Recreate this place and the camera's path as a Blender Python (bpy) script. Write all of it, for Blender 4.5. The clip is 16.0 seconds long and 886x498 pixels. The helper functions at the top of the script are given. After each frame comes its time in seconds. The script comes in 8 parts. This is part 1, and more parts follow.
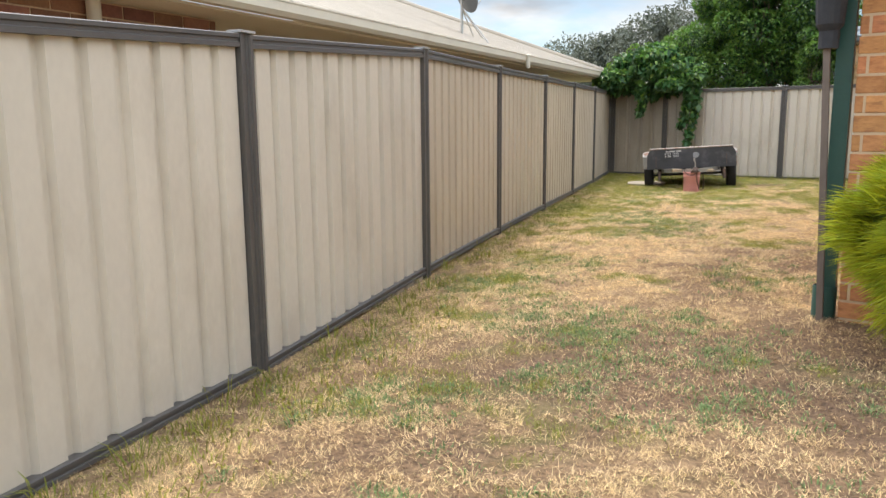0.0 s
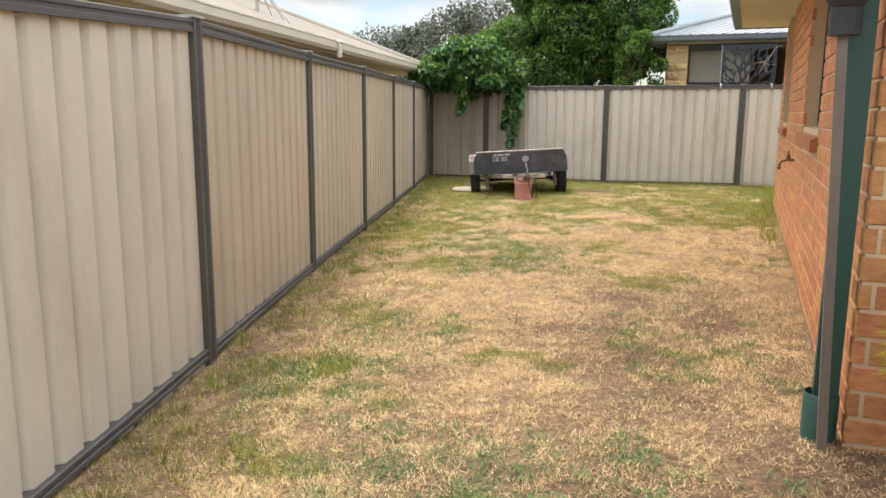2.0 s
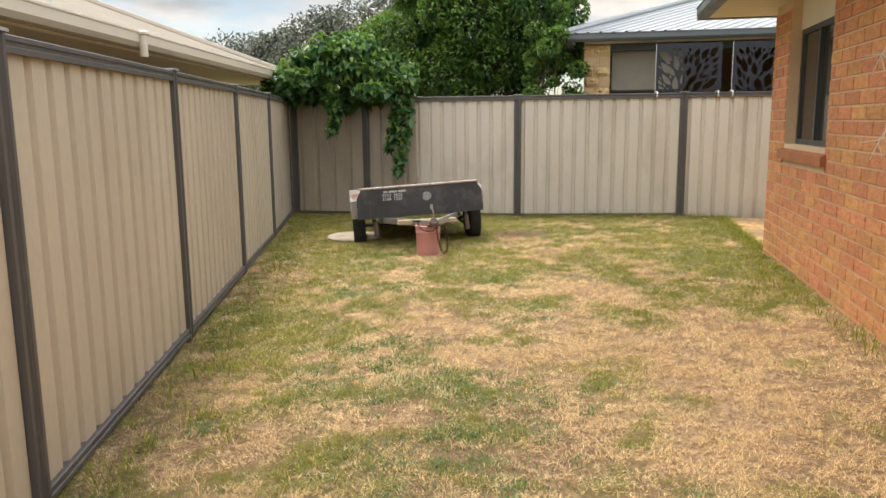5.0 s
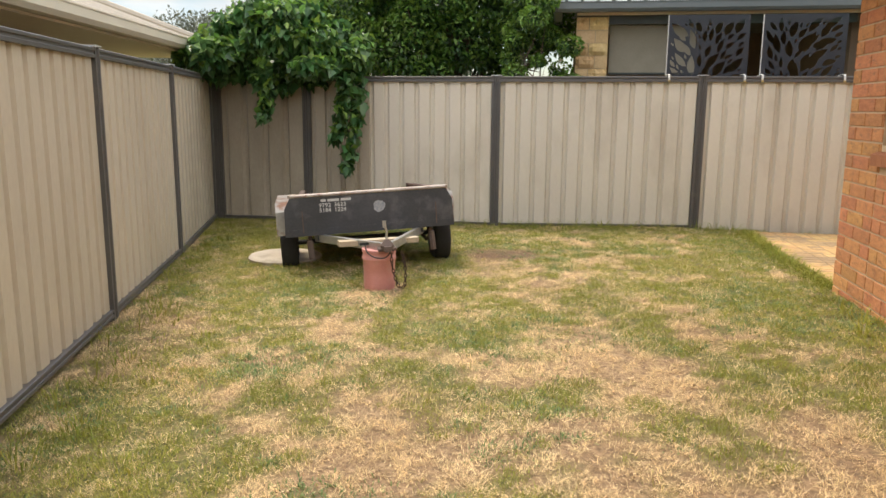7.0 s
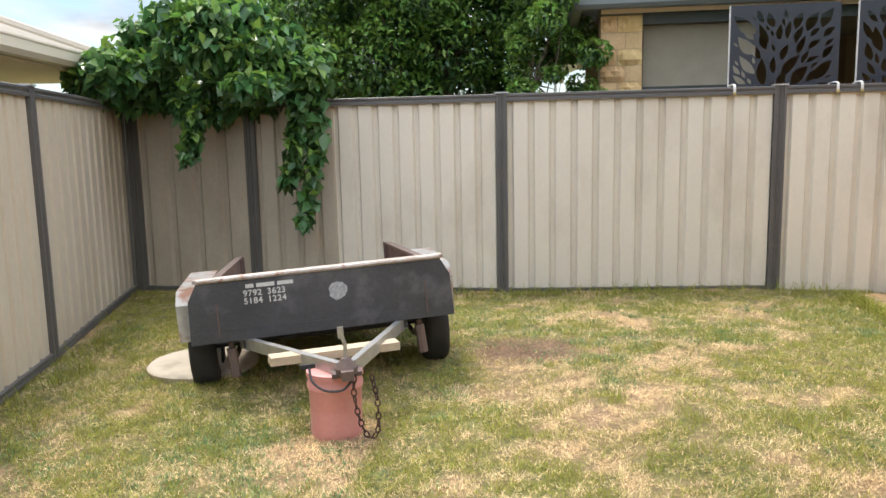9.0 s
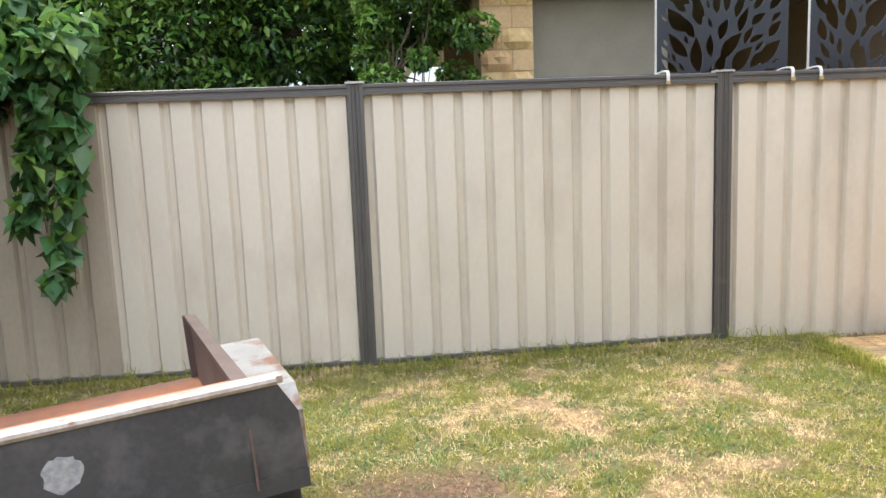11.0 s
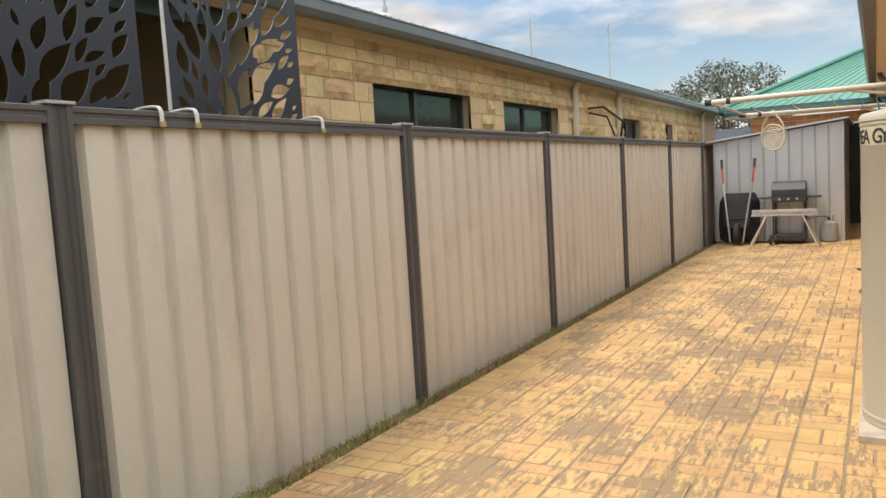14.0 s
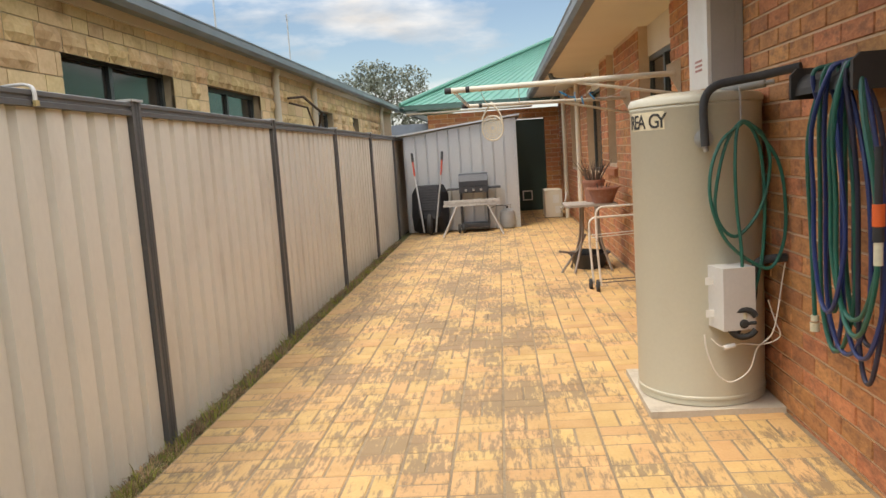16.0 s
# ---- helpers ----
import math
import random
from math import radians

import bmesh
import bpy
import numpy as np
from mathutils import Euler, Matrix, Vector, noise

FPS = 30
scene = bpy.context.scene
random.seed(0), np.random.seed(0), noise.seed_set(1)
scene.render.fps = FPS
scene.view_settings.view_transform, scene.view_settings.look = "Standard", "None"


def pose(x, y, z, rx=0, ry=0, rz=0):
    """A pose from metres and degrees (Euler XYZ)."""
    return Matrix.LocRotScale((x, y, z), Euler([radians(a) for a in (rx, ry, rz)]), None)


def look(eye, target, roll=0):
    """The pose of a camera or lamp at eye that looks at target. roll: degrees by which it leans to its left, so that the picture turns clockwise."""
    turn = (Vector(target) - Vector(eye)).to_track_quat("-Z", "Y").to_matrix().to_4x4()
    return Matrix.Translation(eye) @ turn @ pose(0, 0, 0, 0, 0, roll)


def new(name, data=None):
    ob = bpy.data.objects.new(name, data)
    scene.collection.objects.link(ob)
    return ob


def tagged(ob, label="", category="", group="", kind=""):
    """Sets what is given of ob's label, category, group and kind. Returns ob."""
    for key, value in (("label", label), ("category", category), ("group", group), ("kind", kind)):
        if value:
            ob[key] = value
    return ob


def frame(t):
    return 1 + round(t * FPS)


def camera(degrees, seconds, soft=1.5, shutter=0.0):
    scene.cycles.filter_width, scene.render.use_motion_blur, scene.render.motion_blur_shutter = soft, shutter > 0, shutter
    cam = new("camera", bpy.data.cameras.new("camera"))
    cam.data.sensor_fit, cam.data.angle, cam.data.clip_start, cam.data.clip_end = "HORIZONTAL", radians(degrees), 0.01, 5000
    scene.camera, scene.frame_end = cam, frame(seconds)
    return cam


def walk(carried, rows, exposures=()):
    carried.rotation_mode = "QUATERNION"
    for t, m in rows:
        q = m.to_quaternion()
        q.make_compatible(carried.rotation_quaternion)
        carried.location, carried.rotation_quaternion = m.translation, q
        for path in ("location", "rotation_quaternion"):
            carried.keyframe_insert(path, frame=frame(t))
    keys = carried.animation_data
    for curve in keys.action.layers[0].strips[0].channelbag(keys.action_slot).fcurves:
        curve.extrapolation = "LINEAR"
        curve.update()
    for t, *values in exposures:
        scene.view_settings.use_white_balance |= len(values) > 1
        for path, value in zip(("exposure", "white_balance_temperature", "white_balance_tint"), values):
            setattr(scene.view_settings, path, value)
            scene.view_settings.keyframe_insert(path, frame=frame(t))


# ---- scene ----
cam = camera(60.7, 16.0)
METRES, EYE, TILT, LEAN, TURN = 15.2, 1.365, 0.0, 0.0, 32.6
PATH = [
    (0, (0.545, 0.055, 1.598), (-0.624, 1.643, 1.264), -0.5),
    (0.5, (0.241, 0.398, 1.611), (-0.713, 2.12, 1.257), -0.8),
    (1, (0.007, 0.803, 1.611), (-0.836, 2.58, 1.245), -1.1),
    (1.5, (-0.241, 1.177, 1.62), (-1.034, 2.978, 1.265), 0.1),
    (2, (-0.508, 1.619, 1.691), (-1.233, 3.449, 1.336), 0.4),
    (2.5, (-0.723, 2.094, 1.736), (-1.403, 3.939, 1.375), -0.1),
    (3, (-0.998, 2.584, 1.777), (-1.598, 4.456, 1.41), -0.0),
    (3.5, (-1.22, 3.1, 1.804), (-1.74, 4.997, 1.444), -1.2),
    (4, (-1.428, 3.593, 1.831), (-1.919, 5.503, 1.499), -1.6),
    (4.2, (-1.528, 3.811, 1.85), (-2.002, 5.727, 1.527), -1.3),
    (6.3, (-1.989, 6.13, 1.802), (-2.302, 8.073, 1.444), 0.3),
    (6.5, (-2.049, 6.335, 1.802), (-2.358, 8.278, 1.44), 0.6),
    (7, (-2.179, 6.911, 1.817), (-2.483, 8.854, 1.453), 0.4),
    (7.5, (-2.268, 7.485, 1.838), (-2.603, 9.427, 1.499), 0.0),
    (8, (-2.39, 8.068, 1.846), (-2.725, 10.017, 1.55), -0.3),
    (8.2, (-2.421, 8.308, 1.82), (-2.751, 10.259, 1.527), -0.5),
    (10.3, (-2.81, 10.655, 1.805), (-2.872, 12.635, 1.53), -2.5),
    (10.5, (-2.832, 10.848, 1.808), (-2.844, 12.829, 1.532), -2.7),
    (11, (-2.865, 11.33, 1.823), (-2.707, 13.305, 1.546), -2.2),
    (11.5, (-2.797, 11.706, 1.861), (-2.359, 13.644, 1.626), -3.2),
    (12, (-2.704, 12.028, 1.872), (-2.033, 13.897, 1.639), -2.9),
    (12.5, (-2.646, 12.441, 1.839), (-1.647, 14.16, 1.622), -3.4),
    (13, (-2.571, 12.84, 1.862), (-1.167, 14.245, 1.628), -3.6),
    (13.5, (-2.475, 13.199, 1.849), (-0.88, 14.387, 1.635), -4.1),
    (14, (-2.364, 13.543, 1.856), (-0.639, 14.538, 1.671), -3.4),
    (14.5, (-2.296, 13.855, 1.859), (-0.473, 14.65, 1.654), -4.0),
    (15, (-2.158, 14.032, 1.871), (-0.27, 14.659, 1.661), -4.5),
    (15.5, (-2.064, 14.176, 1.854), (-0.107, 14.523, 1.633), -4.1),
    (16, (-2.024, 14.305, 1.846), (-0.046, 14.467, 1.597), -3.8),
]
EXPOSURES = [(0.0, 0.98, 6900, 10), (1.0, 1.07, 7200, 10), (2.0, 1.02, 7200, 11), (3.2, 0.90, 7400, 12), (4.0, 0.90, 7600, 12), (7.0, 0.94, 7600, 12), (8.0, 1.03, 7200, 11),
             (10.5, 1.48, 6700, 10), (12.0, 1.32, 6800, 10), (13.5, 0.87, 7300, 11), (16.0, 0.86, 7300, 11)]
walk(cam, [(t, look(eye, target, roll)) for t, eye, target, roll in PATH], EXPOSURES)

# lights: high soft sun behind thin cloud, broken cloud in a blue sky
SUN_EL, SUN_AZ = 66.0, 48.0      # azimuth: degrees from +y towards -x
world = bpy.data.worlds.new("world")
scene.world = world
world.use_nodes = True
wt = world.node_tree
for n in list(wt.nodes):
    wt.nodes.remove(n)
w_out = wt.nodes.new("ShaderNodeOutputWorld")
w_bg = wt.nodes.new("ShaderNodeBackground")
w_sky = wt.nodes.new("ShaderNodeTexSky")
w_sky.sky_type = "NISHITA"
w_sky.sun_disc = False
w_sky.sun_elevation = radians(SUN_EL)
w_sky.sun_rotation = radians(-SUN_AZ)
w_sky.air_density, w_sky.dust_density, w_sky.ozone_density = 1.0, 0.5, 3.0
w_co = wt.nodes.new("ShaderNodeTexCoord")
w_map = wt.nodes.new("ShaderNodeMapping")
w_map.inputs["Scale"].default_value = (1.0, 1.0, 3.4)
w_map.inputs["Location"].default_value = (3.1, 0.4, 0.25)
w_n = wt.nodes.new("ShaderNodeTexNoise")
w_n.inputs["Scale"].default_value = 2.3
w_n.inputs["Detail"].default_value = 9.0
w_n.inputs["Roughness"].default_value = 0.56
w_ramp = wt.nodes.new("ShaderNodeValToRGB")
w_ramp.color_ramp.elements[0].position = 0.41
w_ramp.color_ramp.elements[1].position = 0.54
w_n2 = wt.nodes.new("ShaderNodeTexNoise")
w_n2.inputs["Scale"].default_value = 5.0
w_n2.inputs["Detail"].default_value = 6.0
w_cloud = wt.nodes.new("ShaderNodeValToRGB")
w_cloud.color_ramp.elements[0].position = 0.35
w_cloud.color_ramp.elements[1].position = 0.65
w_cloud.color_ramp.elements[0].color = (3.5, 3.75, 4.2, 1)
w_cloud.color_ramp.elements[1].color = (7.8, 8.0, 8.3, 1)
w_mix = wt.nodes.new("ShaderNodeMix")
w_mix.data_type = "RGBA"
wt.links.new(w_co.outputs["Generated"], w_map.inputs["Vector"])
wt.links.new(w_map.outputs["Vector"], w_n.inputs["Vector"])
wt.links.new(w_map.outputs["Vector"], w_n2.inputs["Vector"])
wt.links.new(w_n.outputs["Fac"], w_ramp.inputs["Fac"])
wt.links.new(w_n2.outputs["Fac"], w_cloud.inputs["Fac"])
wt.links.new(w_ramp.outputs["Color"], w_mix.inputs["Factor"])
wt.links.new(w_sky.outputs["Color"], w_mix.inputs["A"])
wt.links.new(w_cloud.outputs["Color"], w_mix.inputs["B"])
# a cloudy sky is brighter overhead than at the horizon
w_sep = wt.nodes.new("ShaderNodeSeparateXYZ")
wt.links.new(w_co.outputs["Generated"], w_sep.inputs["Vector"])
w_el = wt.nodes.new("ShaderNodeMapRange")
w_el.inputs["From Min"].default_value, w_el.inputs["From Max"].default_value = 0.18, 0.55
w_el.inputs["To Min"].default_value, w_el.inputs["To Max"].default_value = 0.078, 0.25
wt.links.new(w_sep.outputs["Z"], w_el.inputs["Value"])
wt.links.new(w_mix.outputs["Result"], w_bg.inputs["Color"])
wt.links.new(w_el.outputs["Result"], w_bg.inputs["Strength"])
wt.links.new(w_bg.outputs["Background"], w_out.inputs["Surface"])

sun = new("sun", bpy.data.lights.new("sun", "SUN"))
sun.data.energy = 1.5
sun.data.angle = radians(16)
sun.data.color = (1.0, 0.95, 0.87)
_a, _e = radians(SUN_AZ), radians(SUN_EL)
sun_from = Vector((-math.sin(_a) * math.cos(_e), math.cos(_a) * math.cos(_e), math.sin(_e)))
sun.matrix_world = look(sun_from * 40, (0, 0, 0))

# ---- materials ----
MATS = {}


def mat(name, a, b=None, scale=6.0, rough=0.7, metal=0.0, bump=0.2, fine=60.0, bump_dist=0.004, spread=0.0, stretch=(1, 1, 1), stain=None, stain_scale=1.2, stain_at=(0.55, 0.7), stain_amount=1.0, glossvar=0.1, trans=0.0, coat=0.0, spread_hue=0.0):
    """Two colours mixed by coarse and fine noise, random shade per piece, optional stains, fine relief."""
    if name in MATS:
        return MATS[name]
    m = bpy.data.materials.new(name)
    m.use_nodes = True
    nt = m.node_tree
    N, L = nt.nodes, nt.links
    bs = N["Principled BSDF"]
    b = b or tuple(c * 0.75 for c in a)
    co = N.new("ShaderNodeTexCoord")
    mp = N.new("ShaderNodeMapping")
    mp.inputs["Scale"].default_value = stretch
    geo = N.new("ShaderNodeNewGeometry")
    L.new(geo.outputs["Position"], mp.inputs["Vector"])
    n1 = N.new("ShaderNodeTexNoise")
    n1.inputs["Scale"].default_value, n1.inputs["Detail"].default_value = scale, 6.0
    n2 = N.new("ShaderNodeTexNoise")
    n2.inputs["Scale"].default_value, n2.inputs["Detail"].default_value = fine, 4.0
    L.new(mp.outputs["Vector"], n1.inputs["Vector"])
    L.new(mp.outputs["Vector"], n2.inputs["Vector"])
    add = N.new("ShaderNodeMath")
    add.operation = "MULTIPLY_ADD"
    add.inputs[1].default_value, add.inputs[2].default_value = 0.4, 0.0
    L.new(n2.outputs["Fac"], add.inputs[0])
    s2 = N.new("ShaderNodeMath")
    s2.operation = "MULTIPLY_ADD"
    s2.inputs[1].default_value = 0.6
    L.new(n1.outputs["Fac"], s2.inputs[0])
    L.new(add.outputs[0], s2.inputs[2])
    rp = N.new("ShaderNodeMapRange")
    rp.inputs["From Min"].default_value, rp.inputs["From Max"].default_value = 0.33, 0.67
    L.new(s2.outputs[0], rp.inputs["Value"])
    mx = N.new("ShaderNodeMix")
    mx.data_type = "RGBA"
    mx.inputs["A"].default_value, mx.inputs["B"].default_value = (*a, 1), (*b, 1)
    L.new(rp.outputs["Result"], mx.inputs["Factor"])
    col = mx.outputs["Result"]
    if spread or spread_hue:
        oi = N.new("ShaderNodeObjectInfo")
        ad = N.new("ShaderNodeMath")
        ad.operation = "ADD"
        L.new(oi.outputs["Random"], ad.inputs[0])
        L.new(geo.outputs["Random Per Island"], ad.inputs[1])
        fr = N.new("ShaderNodeMath")
        fr.operation = "FRACT"
        L.new(ad.outputs[0], fr.inputs[0])
        hs = N.new("ShaderNodeHueSaturation")
        mr = N.new("ShaderNodeMapRange")
        mr.inputs["To Min"].default_value, mr.inputs["To Max"].default_value = 1 - spread, 1 + spread
        L.new(fr.outputs[0], mr.inputs["Value"])
        L.new(mr.outputs["Result"], hs.inputs["Value"])
        m7 = N.new("ShaderNodeMath")
        m7.operation = "MULTIPLY"
        m7.inputs[1].default_value = 7.31
        L.new(fr.outputs[0], m7.inputs[0])
        f7 = N.new("ShaderNodeMath")
        f7.operation = "FRACT"
        L.new(m7.outputs[0], f7.inputs[0])
        mh = N.new("ShaderNodeMapRange")
        mh.inputs["To Min"].default_value, mh.inputs["To Max"].default_value = 0.5 - spread_hue, 0.5 + spread_hue
        L.new(f7.outputs[0], mh.inputs["Value"])
        L.new(mh.outputs["Result"], hs.inputs["Hue"])
        L.new(col, hs.inputs["Color"])
        col = hs.outputs["Color"]
    if stain:
        n3 = N.new("ShaderNodeTexNoise")
        n3.inputs["Scale"].default_value, n3.inputs["Detail"].default_value, n3.inputs["Roughness"].default_value = stain_scale, 9.0, 0.62
        L.new(mp.outputs["Vector"], n3.inputs["Vector"])
        r3 = N.new("ShaderNodeMapRange")
        r3.inputs["From Min"].default_value, r3.inputs["From Max"].default_value = stain_at
        r3.inputs["To Max"].default_value = stain_amount
        L.new(n3.outputs["Fac"], r3.inputs["Value"])
        m3 = N.new("ShaderNodeMix")
        m3.data_type = "RGBA"
        m3.inputs["B"].default_value = (*stain, 1)
        L.new(r3.outputs["Result"], m3.inputs["Factor"])
        L.new(col, m3.inputs["A"])
        col = m3.outputs["Result"]
    L.new(col, bs.inputs["Base Color"])
    rr = N.new("ShaderNodeMapRange")
    rr.inputs["To Min"].default_value, rr.inputs["To Max"].default_value = max(0.02, rough - glossvar), min(1, rough + glossvar)
    L.new(n1.outputs["Fac"], rr.inputs["Value"])
    L.new(rr.outputs["Result"], bs.inputs["Roughness"])
    bs.inputs["Metallic"].default_value = metal
    bs.inputs["Coat Weight"].default_value = coat
    if bump:
        bp = N.new("ShaderNodeBump")
        bp.inputs["Strength"].default_value, bp.inputs["Distance"].default_value = bump, bump_dist
        L.new(s2.outputs[0], bp.inputs["Height"])
        L.new(bp.outputs["Normal"], bs.inputs["Normal"])
    if trans:
        out = N["Material Output"]
        tr = N.new("ShaderNodeBsdfTranslucent")
        L.new(col, tr.inputs["Color"])
        ms = N.new("ShaderNodeMixShader")
        ms.inputs[0].default_value = trans
        L.new(bs.outputs[0], ms.inputs[1])
        L.new(tr.outputs[0], ms.inputs[2])
        L.new(ms.outputs[0], out.inputs["Surface"])
    MATS[name] = m
    return m


def glass_mat(name, tint=(0.9, 0.95, 0.95), rough=0.0):
    m = bpy.data.materials.new(name)
    m.use_nodes = True
    b = m.node_tree.nodes["Principled BSDF"]
    b.inputs["Base Color"].default_value = (*tint, 1)
    b.inputs["Transmission Weight"].default_value = 1.0
    b.inputs["Roughness"].default_value = rough
    b.inputs["IOR"].default_value = 1.45
    return m


M_SHEET = mat("fence_sheet", (0.65, 0.592, 0.485), (0.59, 0.537, 0.44), scale=1.3, rough=0.42, bump=0.05, fine=40, stain=(0.34, 0.28, 0.20), stain_scale=1.6, stain_at=(0.50, 0.8), stain_amount=0.6, stretch=(1, 1, 0.5), spread=0.035)
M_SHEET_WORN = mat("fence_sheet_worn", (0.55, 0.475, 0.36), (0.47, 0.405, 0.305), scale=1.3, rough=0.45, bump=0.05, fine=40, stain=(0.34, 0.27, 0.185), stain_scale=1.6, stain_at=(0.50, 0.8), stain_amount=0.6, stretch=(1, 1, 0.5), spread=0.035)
# corner sheets by the vine: their shade is put into a darker base colour
M_SHEET_SHADED = mat("fence_sheet_dirty", (0.45, 0.39, 0.30), (0.36, 0.31, 0.24), scale=1.3, rough=0.42, bump=0.05, fine=40, stain=(0.26, 0.21, 0.15), stain_scale=1.6, stain_at=(0.45, 0.7), stain_amount=0.6, stretch=(1, 1, 0.5), spread=0.035)
M_POST = mat("fence_post_paint", (0.105, 0.098, 0.09), (0.085, 0.08, 0.075), scale=3, rough=0.42, bump=0.08, stain=(0.2, 0.17, 0.14), stain_scale=5, stain_at=(0.6, 0.75), stain_amount=0.5)
M_CAP = mat("cap_zinc", (0.55, 0.55, 0.53), (0.4, 0.4, 0.39), rough=0.4, metal=0.3, bump=0.05)
M_BRICK = mat("brick_clay", (0.64, 0.295, 0.12), (0.44, 0.175, 0.07), scale=12, rough=0.85, bump=0.9, bump_dist=0.006, fine=45, stretch=(1, 1, 2.5), spread=0.13, spread_hue=0.012, stain=(0.26, 0.11, 0.055), stain_scale=11, stain_at=(0.54, 0.66), stain_amount=0.6)
M_BRICK_N = mat("brick_clay_brown", (0.60, 0.275, 0.115), (0.36, 0.15, 0.065), scale=14, rough=0.85, bump=0.9, bump_dist=0.006, fine=45, stretch=(1, 1, 2.0), spread=0.2, spread_hue=0.012, stain=(0.20, 0.095, 0.055), stain_scale=13, stain_at=(0.5, 0.64), stain_amount=0.65)
M_BRICK2 = mat("brick_brown", (0.30, 0.14, 0.085), (0.2, 0.09, 0.06), scale=9, rough=0.85, bump=0.5, fine=45, spread=0.3, spread_hue=0.015)
M_MORTAR = mat("mortar", (0.66, 0.49, 0.32), (0.57, 0.41, 0.26), scale=8, rough=0.95, bump=0.4, fine=90)
M_STONE = mat("sandstone", (0.74, 0.55, 0.30), (0.60, 0.42, 0.21), scale=5, rough=0.9, bump=0.5, fine=40, spread=0.12, spread_hue=0.01, stain=(0.30, 0.17, 0.07), stain_scale=3, stain_at=(0.58, 0.72), stain_amount=0.6)
M_STONE_MORTAR = mat("stone_mortar", (0.52, 0.40, 0.25), scale=8, rough=0.95, bump=0.4)
M_PAVER = mat("paver", (0.60, 0.385, 0.165), (0.50, 0.305, 0.12), scale=7, rough=0.8, bump=0.8, fine=70, spread=0.12, spread_hue=0.008)


def grime(m, colour, patch, streak, lo, hi, amount):
    """Adds broken dark streaks, gathered in large patches, over a material's colour."""
    nt = m.node_tree
    N, L = nt.nodes, nt.links
    bs = N["Principled BSDF"]
    old = bs.inputs["Base Color"].links[0].from_socket
    geo = N.new("ShaderNodeNewGeometry")

    def nz(scale, stretch, detail, rough):
        mp = N.new("ShaderNodeMapping")
        mp.inputs["Scale"].default_value = stretch
        L.new(geo.outputs["Position"], mp.inputs["Vector"])
        n = N.new("ShaderNodeTexNoise")
        n.inputs["Scale"].default_value, n.inputs["Detail"].default_value, n.inputs["Roughness"].default_value = scale, detail, rough
        L.new(mp.outputs["Vector"], n.inputs["Vector"])
        return n.outputs["Fac"]
    a = nz(patch, (0.8, 1, 1), 8.0, 0.62)
    b = nz(streak, (0.42, 1.9, 1), 7.0, 0.72)
    s = N.new("ShaderNodeMath")
    s.operation = "ADD"
    L.new(a, s.inputs[0])
    L.new(b, s.inputs[1])
    # each paver takes the stain a little more or less than its neighbour
    oi = N.new("ShaderNodeObjectInfo")
    pc = N.new("ShaderNodeMath")
    pc.operation = "ADD"
    L.new(oi.outputs["Random"], pc.inputs[0])
    L.new(geo.outputs["Random Per Island"], pc.inputs[1])
    fr = N.new("ShaderNodeMath")
    fr.operation = "FRACT"
    L.new(pc.outputs[0], fr.inputs[0])
    s2 = N.new("ShaderNodeMath")
    s2.operation = "MULTIPLY_ADD"
    s2.inputs[1].default_value = 0.10
    L.new(fr.outputs[0], s2.inputs[0])
    L.new(s.outputs[0], s2.inputs[2])
    # little grows on the strips along the house wall and beside the fence
    xyz = N.new("ShaderNodeSeparateXYZ")
    L.new(geo.outputs["Position"], xyz.inputs["Vector"])
    s = s2
    for y_clean, y_worn in ((13.65, 14.35), (15.95, 15.45)):
        band = N.new("ShaderNodeMapRange")
        band.inputs["From Min"].default_value, band.inputs["From Max"].default_value = y_clean, y_worn
        band.inputs["To Min"].default_value, band.inputs["To Max"].default_value = -0.11, 0.0
        L.new(xyz.outputs["Y"], band.inputs["Value"])
        both = N.new("ShaderNodeMath")
        both.operation = "ADD"
        L.new(s.outputs[0], both.inputs[0])
        L.new(band.outputs["Result"], both.inputs[1])
        s = both
    r = N.new("ShaderNodeMapRange")
    r.inputs["From Min"].default_value, r.inputs["From Max"].default_value, r.inputs["To Max"].default_value = lo, hi, amount
    L.new(s.outputs[0], r.inputs["Value"])
    mx = N.new("ShaderNodeMix")
    mx.data_type = "RGBA"
    mx.inputs["B"].default_value = (*colour, 1)
    L.new(r.outputs["Result"], mx.inputs["Factor"])
    L.new(old, mx.inputs["A"])
    L.new(mx.outputs["Result"], bs.inputs["Base Color"])


grime(M_PAVER, (0.21, 0.15, 0.09), 2.0, 20.0, 0.995, 1.10, 0.80)
M_JOINT = mat("paver_joint", (0.16, 0.12, 0.078), (0.36, 0.27, 0.16), scale=3, rough=0.95, bump=0.5)
M_GREEN_ROOF = mat("roof_green", (0.09, 0.26, 0.19), (0.08, 0.22, 0.16), scale=1.5, rough=0.4, bump=0.03)
M_GREY_ROOF = mat("roof_grey", (0.42, 0.45, 0.46), (0.36, 0.39, 0.40), scale=1.5, rough=0.4, metal=0.2, bump=0.03)
M_CREAM_ROOF = mat("roof_cream", (0.52, 0.46, 0.37), (0.45, 0.39, 0.31), scale=2, rough=0.6, bump=0.1)
M_CREAM = mat("cream_paint", (0.72, 0.66, 0.53), (0.66, 0.6, 0.48), scale=2, rough=0.5, bump=0.04, stain=(0.4, 0.35, 0.27), stain_scale=2, stain_at=(0.6, 0.8), stain_amount=0.4)
M_SOFFIT = mat("soffit_paint", (0.74, 0.66, 0.50), (0.7, 0.62, 0.47), scale=2, rough=0.7, bump=0.03)
